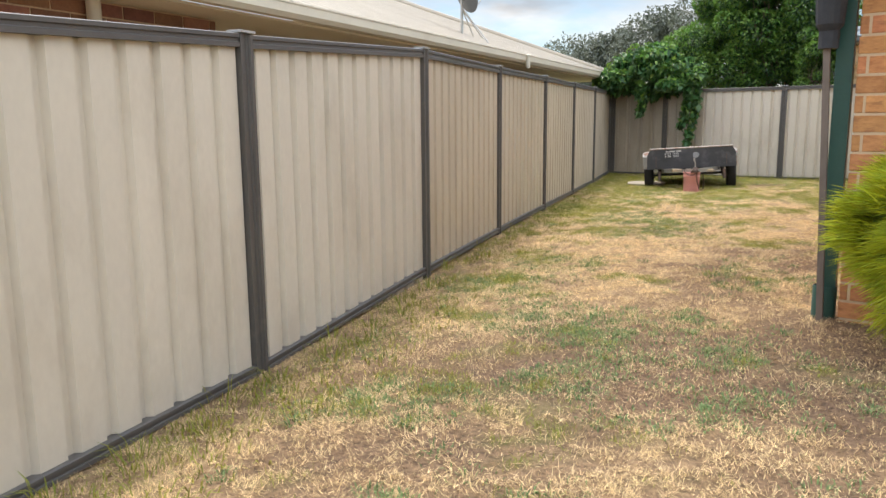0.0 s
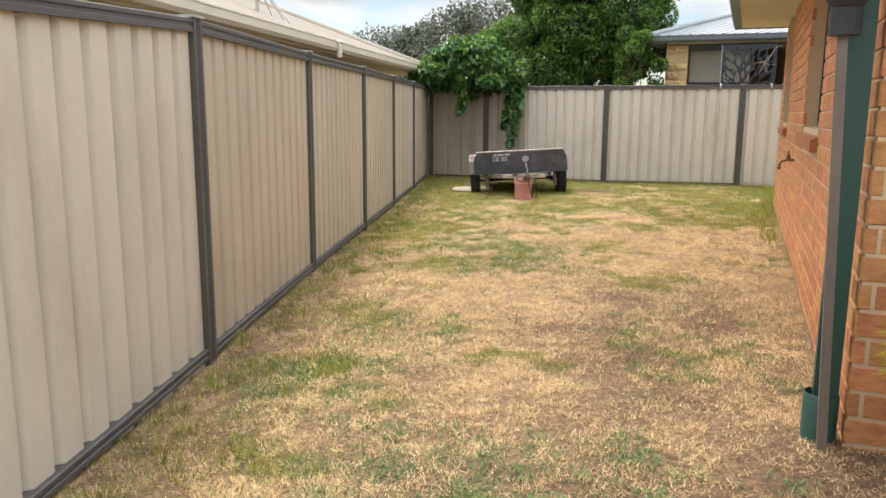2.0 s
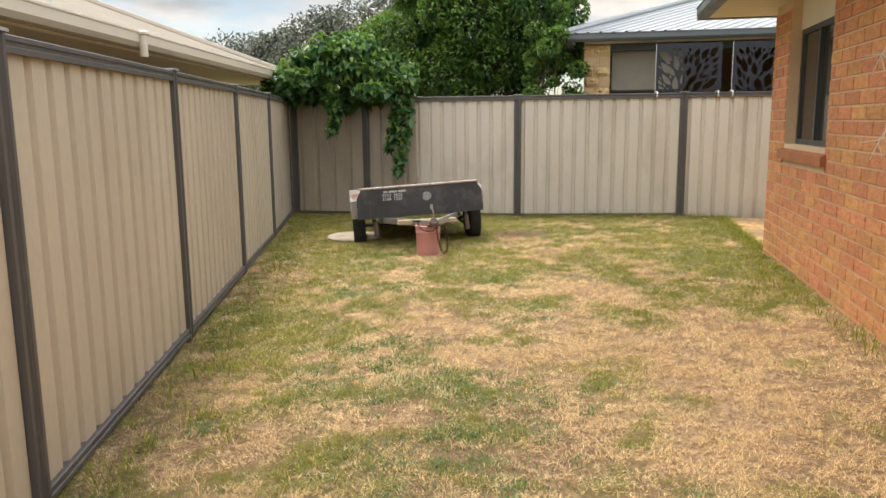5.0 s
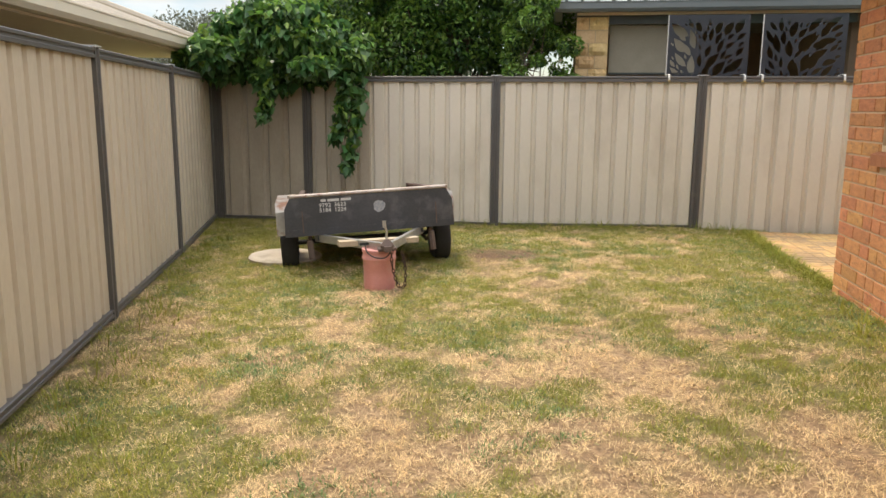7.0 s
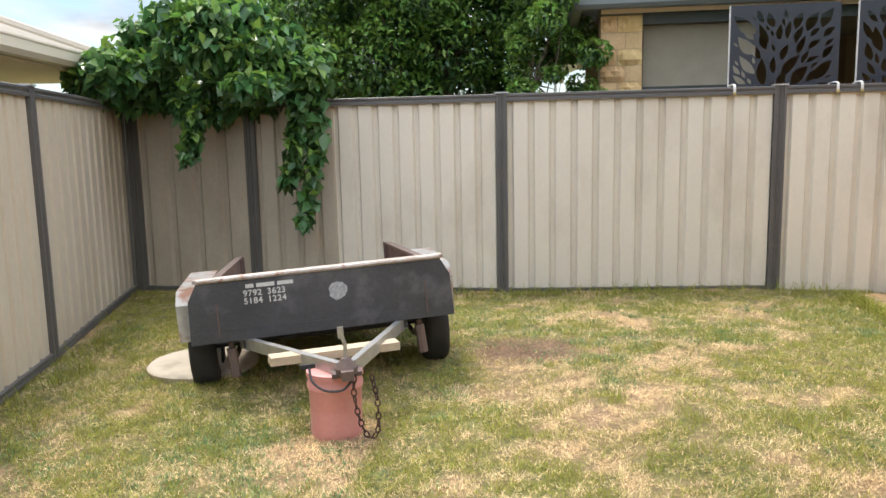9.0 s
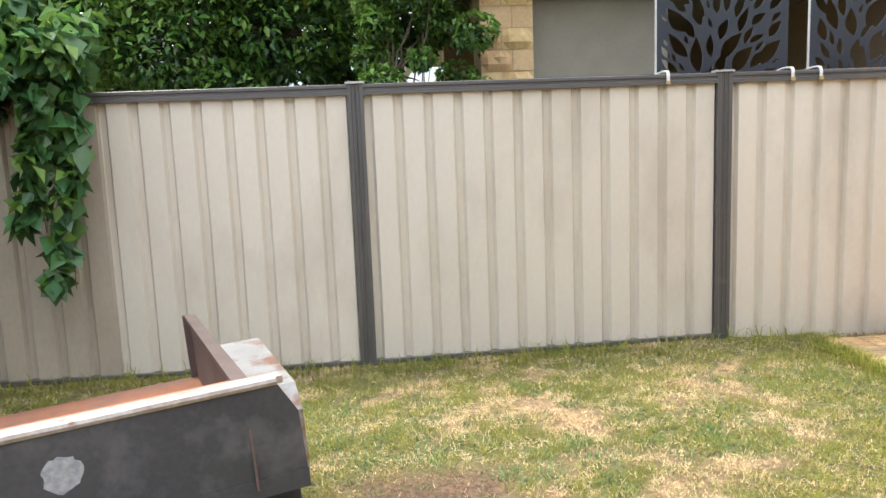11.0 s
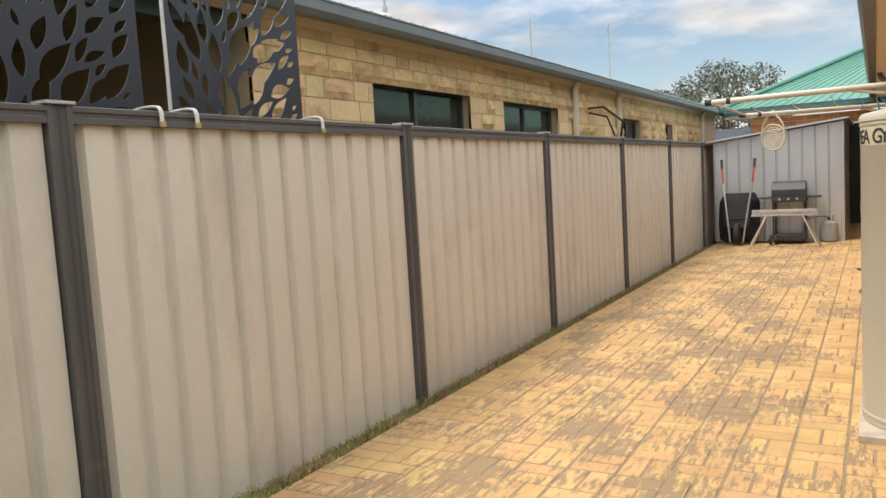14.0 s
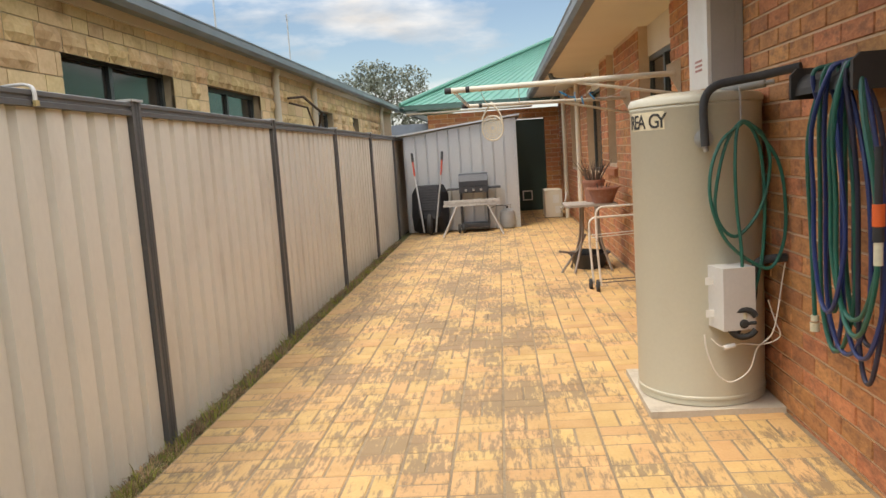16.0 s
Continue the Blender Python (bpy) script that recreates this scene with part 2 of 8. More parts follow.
M_GUTTER = mat("gutter_grey", (0.15, 0.17, 0.175), (0.12, 0.14, 0.145), scale=3, rough=0.4, bump=0.04)
M_GUTTER_G = mat("gutter_green", (0.06, 0.12, 0.10), (0.05, 0.1, 0.08), scale=3, rough=0.4, bump=0.04)
M_FRAME = mat("window_frame", (0.055, 0.065, 0.06), rough=0.4, bump=0.02)
M_DARKROOM = mat("room_dark", (0.06, 0.05, 0.045), rough=0.9, bump=0)
M_GLASS = mat("window_glass", (0.030, 0.026, 0.022), (0.042, 0.036, 0.03), rough=0.10, bump=0, glossvar=0.02)
M_BLIND = mat("blind_fabric", (0.31, 0.28, 0.215), (0.27, 0.245, 0.185), rough=0.85, bump=0.1)
M_PIPE_G = mat("downpipe_green", (0.028, 0.085, 0.068), (0.022, 0.07, 0.055), scale=4, rough=0.42, bump=0.05)
M_CONC = mat("concrete", (0.52, 0.46, 0.36), (0.43, 0.37, 0.29), scale=6, rough=0.9, bump=0.4, fine=80, stain=(0.2, 0.18, 0.15), stain_scale=3, stain_at=(0.55, 0.7), stain_amount=0.5)
M_SHED = mat("zinc_sheet", (0.55, 0.57, 0.58), (0.47, 0.49, 0.5), scale=2.5, rough=0.35, metal=0.5, bump=0.05, stretch=(1, 1, 0.4))
M_DOOR_G = mat("door_green", (0.03, 0.06, 0.045), (0.025, 0.05, 0.04), scale=2, rough=0.5, bump=0.05)
M_WHITE = mat("white_plastic", (0.75, 0.73, 0.68), (0.68, 0.66, 0.6), rough=0.4, bump=0.03)
M_STEEL = mat("galvanised", (0.5, 0.5, 0.48), (0.38, 0.37, 0.35), scale=14, rough=0.4, metal=0.7, bump=0.1)
M_BLACK = mat("black_rubber", (0.022, 0.022, 0.022), (0.03, 0.03, 0.03), rough=0.75, bump=0.2)
M_ALU = mat("aluminium", (0.7, 0.69, 0.66), (0.6, 0.59, 0.56), rough=0.35, metal=0.8, bump=0.03)


# ---- mesh helpers ----
def box(bm, x0, x1, y0, y1, z0, z1, m=None):
    vs = [bm.verts.new((x, y, z)) for x in (x0, x1) for y in (y0, y1) for z in (z0, z1)]
    if m is not None:
        for v in vs:
            v.co = m @ v.co
    for q in ((0, 1, 3, 2), (4, 6, 7, 5), (0, 4, 5, 1), (2, 3, 7, 6), (0, 2, 6, 4), (1, 5, 7, 3)):
        bm.faces.new([vs[i] for i in q])
    return vs


def tube(bm, pts, r, seg=8, closed=False, caps=True, r1=None):
    """A round tube along points, radius r (to r1 at its end)."""
    pts = [Vector(p) for p in pts]
    n = len(pts)
    rings = []
    up = Vector((0, 0, 1))
    prev = None
    for i, p in enumerate(pts):
        a = pts[(i - 1) % n] if (i > 0 or closed) else p
        b = pts[(i + 1) % n] if (i < n - 1 or closed) else p
        d = (b - a).normalized()
        if prev is None:
            u = d.cross(up if abs(d.z) < 0.95 else Vector((1, 0, 0))).normalized()
        else:
            u = (prev - d * prev.dot(d)).normalized()
        prev = u
        v = d.cross(u)
        rr = r if r1 is None else r + (r1 - r) * i / max(1, n - 1)
        rings.append([bm.verts.new(p + u * (rr * math.cos(2 * math.pi * k / seg)) + v * (rr * math.sin(2 * math.pi * k / seg))) for k in range(seg)])
    last = n if closed else n - 1
    for i in range(last):
        A, B = rings[i], rings[(i + 1) % n]
        for k in range(seg):
            bm.faces.new((A[k], A[(k + 1) % seg], B[(k + 1) % seg], B[k]))
    if caps and not closed:
        bm.faces.new(rings[0][::-1])
        bm.faces.new(rings[-1])


def lathe(bm, prof, seg=32, m=None, caps=True):
    """Turned body about z from (radius, height) pairs."""
    rings = []
    for r, z in prof:
        ring = [Vector((r * math.cos(2 * math.pi * k / seg), r * math.sin(2 * math.pi * k / seg), z)) for k in range(seg)]
        rings.append([bm.verts.new(m @ p if m is not None else p) for p in ring])
    for A, B in zip(rings, rings[1:]):
        for k in range(seg):
            bm.faces.new((A[k], A[(k + 1) % seg], B[(k + 1) % seg], B[k]))
    if caps:
        bm.faces.new(rings[0][::-1])
        bm.faces.new(rings[-1])


def prism(bm, outline, h, m):
    """An outline in the xy plane pushed up by h, placed by m."""
    A = [bm.verts.new(m @ Vector((x, y, 0))) for x, y in outline]
    B = [bm.verts.new(m @ Vector((x, y, h))) for x, y in outline]
    n = len(outline)
    for i in range(n):
        bm.faces.new((A[i], A[(i + 1) % n], B[(i + 1) % n], B[i]))
    bm.faces.new(A[::-1])
    bm.faces.new(B)


def bev(bm, w, seg=2, angle=30):
    es = [e for e in bm.edges if len(e.link_faces) == 2 and e.calc_face_angle(0) > radians(angle)]
    bmesh.ops.bevel(bm, geom=es, offset=w, segments=seg, affect="EDGES", profile=0.5)


def part(name, bm, material, parent=None, label="", smooth=False, kind="", category="", group="", normals=True):
    if normals:
        bmesh.ops.recalc_face_normals(bm, faces=bm.faces)
    me = bpy.data.meshes.new(name)
    bm.to_mesh(me)
    bm.free()
    if smooth:
        me.shade_smooth()
        me.set_sharp_from_angle(angle=radians(40))
    me.materials.append(material)
    ob = new(name, me)
    ob.parent = parent
    return tagged(ob, label, category, group, kind)


def empty(name, label, category, group="", kind="", at=(0, 0, 0)):
    e = new(name)
    e.empty_display_size = 0.1
    e.location = at
    return tagged(e, label, category, group, kind)


def arrays(name, verts, faces, material, parent=None, label="", kind="", category="", smooth=False):
    me = bpy.data.meshes.new(name)
    me.from_pydata(verts, [], faces)
    me.update()
    if smooth:
        me.shade_smooth()
    me.materials.append(material)
    ob = new(name, me)
    ob.parent = parent
    return tagged(ob, label, category, "", kind)


# ---- plan ----
BAY = 2.37
FY = 16.15                      # back fence line
POST_X = [-5.36 + BAY * i for i in range(8)]          # back fence posts
CORNER = Vector((-6.63, FY, 0))
LDIR = Vector((-0.2803, 0.9599, 0)).normalized()   # along the side fence
LNRM = Vector((LDIR.y, -LDIR.x, 0))                             # into the yard
HX, HY0, HY1 = -0.10, 4.57, 12.96                  # house west wall, its ends
PAVE_X0, PAVE_Y1 = -0.01, 15.97


SIDE = [(-0.99, -4.35), (-2.528, 2.576), (-3.112, 4.787), (-3.843, 7.04), (-4.552, 9.349), (-5.266, 11.638), (-5.938, 13.872), (-6.64, 16.15)]   # the side fence's posts


def lerp(a, b, t):
    return a + (b - a) * max(0.0, min(1.0, t))


DIP = [(-1.006, -4.35, 0.30), (-1.53, -2.04, 0.235), (-2.06, 0.24, 0.155), (-2.587, 2.513, 0.10), (-3.12, 4.82, 0.045), (-3.833, 7.078, 0.035), (-4.518, 9.348, 0.01), (-5.21, 11.61, 0.035), (-5.93, 13.87, 0.02), (-6.63, 16.15, 0.0)]


def ground_z(x, y):
    """The lawn's height: it falls gently from the house to the side fence."""
    if x > 0.1 and y > 12.5:
        return 0.40
    k = (y - 10.0) / 4.5
    s = lerp(0.065, 0.030, (y - 1.5) / 3.5) if y < 10 else lerp(0.030, 0.008, k)
    base = lerp(0.50, 0.44, k)
    xx = min(max(-0.1 - x, 0.0), 7.0)
    z = base - s * xx
    z += 0.012 * math.sin(1.7 * x + 0.6 * y) * math.cos(1.1 * y - 0.4 * x)
    if x > -0.1 and y < 4.5:
        z = lerp(z, 0.46, 0.5)
    # it dips to the foot of the side fence
    for (xa, ya, da), (xb, yb, db) in zip(DIP, DIP[1:]):
        if ya <= y <= yb:
            t = (y - ya) / (yb - ya)
            z -= lerp(da, db, t) * lerp(1.0, 0.0, (x - lerp(xa, xb, t)) / 1.3)
    return z


# ---- lawn ----
def vnoise(x, y, seed=0):
    """Smooth value noise on arrays, 0 to 1."""
    g = np.random.default_rng(seed).random((97, 97))
    xi, yi = np.floor(x).astype(int), np.floor(y).astype(int)
    fx, fy = x - xi, y - yi
    fx, fy = fx * fx * (3 - 2 * fx), fy * fy * (3 - 2 * fy)
    a, b = g[xi % 97, yi % 97], g[(xi + 1) % 97, yi % 97]
    c, d = g[xi % 97, (yi + 1) % 97], g[(xi + 1) % 97, (yi + 1) % 97]
    return (a * (1 - fx) + b * fx) * (1 - fy) + (c * (1 - fx) + d * fx) * fy


def side_dist(x, y):
    """Distance into the yard from the side fence."""
    return (x - np.interp(y, [p[1] for p in SIDE], [p[0] for p in SIDE])) * 0.96


def bare(x, y):
    """A scraped patch of soil by the trailer."""
    return np.clip(1.6 - 1.6 * np.hypot((x + 2.72) / 0.6, (y - 14.15) / 0.42) + 0.5 * (vnoise(x * 6, y * 6, 4) - 0.5), 0, 1)


def green_mask(x, y):
    """How green the lawn is at a place: straw in the open middle, green by the fences and at the far end."""
    n = 0.26 * vnoise(x * 1.1 + 7, y * 1.1, 1) + 0.37 * vnoise(x * 3.1, y * 3.1 + 5, 2) + 0.37 * vnoise(x * 9, y * 9, 3)
    far = np.clip((y - 9.5) / 3.5, 0, 1)
    sd = side_dist(x, y)
    side = np.clip(1 - np.abs(sd - 0.75) / 0.9, 0, 1)
    edge = np.clip(1 - np.abs(x + 0.6) / 1.3, 0, 1) * np.clip((y - 8.2) / 2, 0, 1)
    mid = np.clip(1.5 - np.hypot((x + 0.9) / 2.0, (y - 4.5) / 5.2), 0, 1)
    return np.clip((n - 0.48) * 4.6 + 0.55 * far + 0.75 * side + 0.65 * edge + 0.35 * np.clip((y - 12.2) / 2, 0, 1) - 0.9 * mid, 0, 1) * (1 - bare(x, y))


def brown_mask(x, y):
    return np.clip(0.1 + 0.8 * np.clip(1 - (y - 6.5) / 4, 0.25, 1) * ((vnoise(x * 0.9 + 31, y * 0.9 + 3, 5) * 0.6 + vnoise(x * 3.3, y * 3.3, 6) * 0.4 - 0.42) * 3 + 0.8 * np.clip((x + 1.9) / 1.4, 0, 1)) - 0.08 + bare(x, y), 0, 1)


G_v = np.vectorize(ground_z)


def ground_material():
    m = bpy.data.materials.new("lawn_soil")
    m.use_nodes = True
    nt = m.node_tree
    N, L = nt.nodes, nt.links
    bs = N["Principled BSDF"]
    geo = N.new("ShaderNodeNewGeometry")

    def noise_node(scale, detail=8.0, rough=0.65):
        n = N.new("ShaderNodeTexNoise")
        n.inputs["Scale"].default_value, n.inputs["Detail"].default_value, n.inputs["Roughness"].default_value = scale, detail, rough
        L.new(geo.outputs["Position"], n.inputs["Vector"])
        return n.outputs["Fac"]

    def mix(f, a, b):
        x = N.new("ShaderNodeMix")
        x.data_type = "RGBA"
        L.new(f, x.inputs["Factor"])
        for sock, v in (("A", a), ("B", b)):
            if isinstance(v, tuple):
                x.inputs[sock].default_value = (*v, 1)
            else:
                L.new(v, x.inputs[sock])
        return x.outputs["Result"]

    def ramp(f, lo, hi):
        r = N.new("ShaderNodeMapRange")
        r.inputs["From Min"].default_value, r.inputs["From Max"].default_value = lo, hi
        L.new(f, r.inputs["Value"])
        return r.outputs["Result"]

    fine = noise_node(38, 10.0, 0.72)
    dry = mix(ramp(fine, 0.35, 0.65), (0.13, 0.08, 0.042), (0.52, 0.35, 0.19))
    at = N.new("ShaderNodeAttribute")
    at.attribute_name = "brown"
    dry2 = mix(at.outputs["Fac"], dry, mix(ramp(fine, 0.35, 0.65), (0.06, 0.035, 0.02), (0.27, 0.165, 0.095)))
    ag = N.new("ShaderNodeAttribute")
    ag.attribute_name = "green"
    grn = mix(ramp(noise_node(45), 0.35, 0.65), (0.05, 0.06, 0.015), (0.24, 0.23, 0.07))
    L.new(mix(ag.outputs["Fac"], dry2, grn), bs.inputs["Base Color"])
    bs.inputs["Roughness"].default_value = 0.95
    bp = N.new("ShaderNodeBump")
    bp.inputs["Strength"].default_value, bp.inputs["Distance"].default_value = 0.9, 0.02
    L.new(fine, bp.inputs["Height"])
    L.new(bp.outputs["Normal"], bs.inputs["Normal"])
    return m


def build_ground():
    fx = np.arange(-7.4, 2.6, 0.12)
    fy = np.arange(-4.0, 16.6, 0.12)
    xs = np.concatenate([[-600, -150, -50, -20, -11, -8.5], fx, [3.5, 6, 10, 16, 30, 60, 160, 600]])
    ys = np.concatenate([[-600, -150, -50, -20, -9, -5.5], fy, [17.5, 20, 26, 40, 70, 160, 600]])
    X, Y = np.meshgrid(xs, ys, indexing="ij")
    Z = G_v(X, Y)
    Z = Z + 0.010 * (vnoise(X * 5, Y * 5, 8) - 0.5) * ((X < 0) | (Y < 12.5))
    nx, ny = X.shape
    verts = np.stack([X.ravel(), Y.ravel(), Z.ravel()], 1).tolist()
    faces = [(i * ny + j, (i + 1) * ny + j, (i + 1) * ny + j + 1, i * ny + j + 1) for i in range(nx - 1) for j in range(ny - 1)]
    ob = arrays("ground", verts, faces, ground_material(), label="dry patchy back yard lawn with bare soil between the blades", kind="structure", category="ground", smooth=True)
    for nm, f in (("green", green_mask), ("brown", brown_mask)):
        a = ob.data.attributes.new(nm, "FLOAT", "POINT")
        a.data.foreach_set("value", f(X.ravel(), Y.ravel()).astype(np.float32))


build_ground()


def blades(name, n, pick, length, width, lean, material, label, seed, parent=None, area=(-7.0, 1.6, -1.5, 16.15)):
    """n thin blades as one mesh; pick(x, y, rng) says which places get one."""
    rng = np.random.default_rng(seed)
    out = []
    have = 0
    while have < n:
        x = rng.uniform(area[0], area[1], n)
        # the nearer the walk, the denser
        y = rng.uniform(area[2], area[3], n)
        sd = side_dist(x, y)
        ok = (sd > 0.02) & (y < FY - 0.03) & ~((x > HX - 0.02) & (y > HY0 - 0.02) & (y < HY1 + 3) & (x < 20) & ~((x < 3) & (y > 20)))
        ok &= pick(x, y, rng)
        out.append(np.stack([x[ok], y[ok]], 1))
        have += int(ok.sum())
    P = np.concatenate(out)[:n]
    x, y = P[:, 0], P[:, 1]
    z = G_v(x, y)
    a = rng.uniform(0, 2 * np.pi, n)
    ln = rng.uniform(*length, n)
    ti = np.radians(rng.uniform(*lean, n))          # lean from upright
    w = rng.uniform(*width, n)
    dx, dy = np.cos(a), np.sin(a)
    tip = np.stack([x + dx * ln * np.sin(ti), y + dy * ln * np.sin(ti), z + 0.004 + ln * np.cos(ti)], 1)
    bx, by = -dy * w / 2, dx * w / 2
    zb = z + rng.uniform(0.0, 0.012, n)
    p0 = np.stack([x - bx, y - by, zb], 1)
    p1 = np.stack([x + bx, y + by, zb], 1)
    V = np.stack([p0, p1, tip], 1).reshape(-1, 3)
    me = bpy.data.meshes.new(name)
    me.vertices.add(3 * n)
    me.vertices.foreach_set("co", V.astype(np.float32).ravel())
    me.loops.add(3 * n)
    me.loops.foreach_set("vertex_index", np.arange(3 * n, dtype=np.int32))
    me.polygons.add(n)
    me.polygons.foreach_set("loop_start", np.arange(0, 3 * n, 3, dtype=np.int32))
    me.polygons.foreach_set("loop_total", np.full(n, 3, dtype=np.int32))
    me.update()
    me.validate()
    me.materials.append(material)
    ob = new(name, me)
    ob.parent = parent
    return tagged(ob, label, "grass", "", "stuff")


M_STRAW = mat("straw", (0.92, 0.72, 0.41), (0.70, 0.50, 0.25), scale=1.6, rough=0.9, bump=0, fine=30, spread=0.4, spread_hue=0.012, trans=0.25)
M_STRAW_D = mat("straw_dark", (0.42, 0.275, 0.145), (0.20, 0.125, 0.07), scale=1.6, rough=0.9, bump=0, fine=30, spread=0.5, spread_hue=0.012, trans=0.2)
M_GRASS = mat("grass_green", (0.40, 0.385, 0.065), (0.20, 0.225, 0.035), scale=1.2, rough=0.75, bump=0, fine=30, spread=0.35, spread_hue=0.03, trans=0.35)
M_WEED = mat("weed_green", (0.23, 0.33, 0.13), (0.14, 0.22, 0.08), scale=1.2, rough=0.75, bump=0, fine=30, spread=0.3, spread_hue=0.02, trans=0.3)


def tufted(x, y, seed, sharp=5.0):
    """The sward stands in tufts a hand wide with gaps between them."""
    n = 0.5 * vnoise(x * 9.5, y * 9.5, seed) + 0.5 * vnoise(x * 24, y * 24, seed + 1)
    return np.clip((n - 0.36) * sharp, 0.10, 1)


blades("dry_straw", 560000, lambda x, y, r: r.random(len(x)) < (1.05 - 0.6 * green_mask(x, y)) * (1 - 0.85 * bare(x, y)) * (1 - 0.75 * brown_mask(x, y)) * tufted(x, y, 41), (0.012, 0.040), (0.0015, 0.0032), (35, 86), M_STRAW, "dry straw-coloured grass lying over the lawn", 11)
blades("brown_straw", 230000, lambda x, y, r: r.random(len(x)) < (0.25 + 0.65 * brown_mask(x, y) - 0.1 * bare(x, y)) * tufted(x, y, 43, 4.0), (0.010, 0.036), (0.0016, 0.0034), (40, 88), M_STRAW_D, "dead brown grass in the worn middle of the lawn", 12)
blades("green_grass", 300000, lambda x, y, r: r.random(len(x)) < green_mask(x, y) ** 1.3 * tufted(x, y, 45), (0.014, 0.048), (0.0018, 0.0036), (15, 72), M_GRASS, "short green grass in patches over the dry lawn", 13)


def weed_clumps(name, n, each, spread, length, material, label, seed, places=None):
    rng = np.random.default_rng(seed)
    if places is None:
        x = rng.uniform(-6.2, 0.4, n * 12)
        y = rng.uniform(0.8, 15.5, n * 12)
        drift = np.clip((vnoise(x * 1.3 + 3, y * 1.3, 51) - 0.45) * 5, 0.05, 1)
        band = np.exp(-((side_dist(x, y) - 1.4) / 0.9) ** 2)
        ok = (side_dist(x, y) > 0.1) & (rng.random(len(x)) < drift * (0.12 + 0.6 * band + 0.5 * green_mask(x, y)))
        C = np.stack([x[ok], y[ok]], 1)[:n]
    else:
        C = np.array(places)
    k = rng.integers(0, len(C), each * len(C))
    P = C[k] + rng.normal(0, 1, (len(k), 2)) * (spread * rng.uniform(0.5, 1.3, len(C)))[k][:, None]
    n2 = len(P)
    x, y = P[:, 0], P[:, 1]
    z = G_v(x, y)
    off = P - C[k]
    a = np.arctan2(off[:, 1], off[:, 0]) + rng.normal(0, 0.6, n2)
    ln = rng.uniform(*length, n2)
    ti = np.radians(rng.uniform(20, 78, n2))
    w = rng.uniform(0.003, 0.007, n2)
    dx, dy = np.cos(a), np.sin(a)
    bx, by = -dy * w / 2, dx * w / 2
    mid = np.stack([x + dx * ln * 0.4 * np.sin(ti), y + dy * ln * 0.4 * np.sin(ti), z + ln * 0.55 * np.cos(ti * 0.6)], 1)
    tip = np.stack([x + dx * ln * np.sin(ti) * 1.1, y + dy * ln * np.sin(ti) * 1.1, z + ln * np.cos(ti) * 0.85], 1)
    S = np.stack([bx, by, 0 * bx], 1)
    B = np.stack([x, y, z - 0.003], 1)
    V = np.stack([B - S, B + S, mid + S * 0.9, mid - S * 0.9, tip], 1).reshape(-1, 3)
    F = []
    for i in range(0, n2 * 5, 5):
        F.append((i, i + 1, i + 2, i + 3))
        F.append((i + 3, i + 2, i + 4))
    arrays(name, V.tolist(), F, material, label=label, kind="stuff", category="grass")


weed_clumps("weed_tufts", 2200, 34, 0.045, (0.014, 0.036), M_WEED, "low grey-green weeds scattered over the dry lawn", 21)
weed_clumps("long_grass", 90, 26, 0.05, (0.06, 0.17), M_GRASS, "longer green grass growing along the fence foot", 22,
            places=[(float(np.interp(y, [p[1] for p in SIDE], [p[0] for p in SIDE])) + 0.08 + 0.3 * ((y * 7.3) % 1), y) for y in np.linspace(0.3, 15.9, 50)]
            + [(-5.5 + i * 0.16, FY - 0.12 - 0.1 * ((i * 5.7) % 1)) for i in range(34)] + [(-0.22 - 0.12 * ((i * 3.1) % 1), 9 + i * 0.3) for i in range(13)] + [(-0.12, 13.2 + i * 0.2) for i in range(13)])
M_STRIP_X = [(0.15 + i * 0.21 + 0.1 * ((i * 7.7) % 1), FY - 0.09 - 0.06 * ((i * 3.3) % 1)) for i in range(46) if (i * 0.618) % 1 < 0.6]
weed_clumps("fence_grass", 60, 60, 0.11, (0.03, 0.085), M_GRASS, "soft bright green grass in the band beside the side fence", 25,
            places=[(float(np.interp(y, [p[1] for p in SIDE], [p[0] for p in SIDE])) + 0.16 + 0.62 * ((i * 0.618) % 1) ** 1.4, y) for i, y in enumerate(np.concatenate([np.linspace(0.5, 4.2, 36), np.linspace(4.6, 12, 22)]))])
weed_clumps("edge_grass", 60, 60, 0.05, (0.04, 0.10), M_GRASS, "green grass growing against the paving's end", 26, places=[(-0.06 - 0.05 * ((i * 0.618) % 1), 13.05 + i * 0.051) for i in range(56)])
weed_clumps("strip_grass", 30, 42, 0.05, (0.05, 0.12), M_GRASS, "green grass tufts between the paving and the fence", 23, places=M_STRIP_X)
weed_clumps("strip_litter", 30, 95, 0.065, (0.02, 0.07), M_STRAW_D, "dead grass litter between the paving and the fence", 24, places=[(0.2 + i * 0.14, FY - 0.08) for i in range(75)])


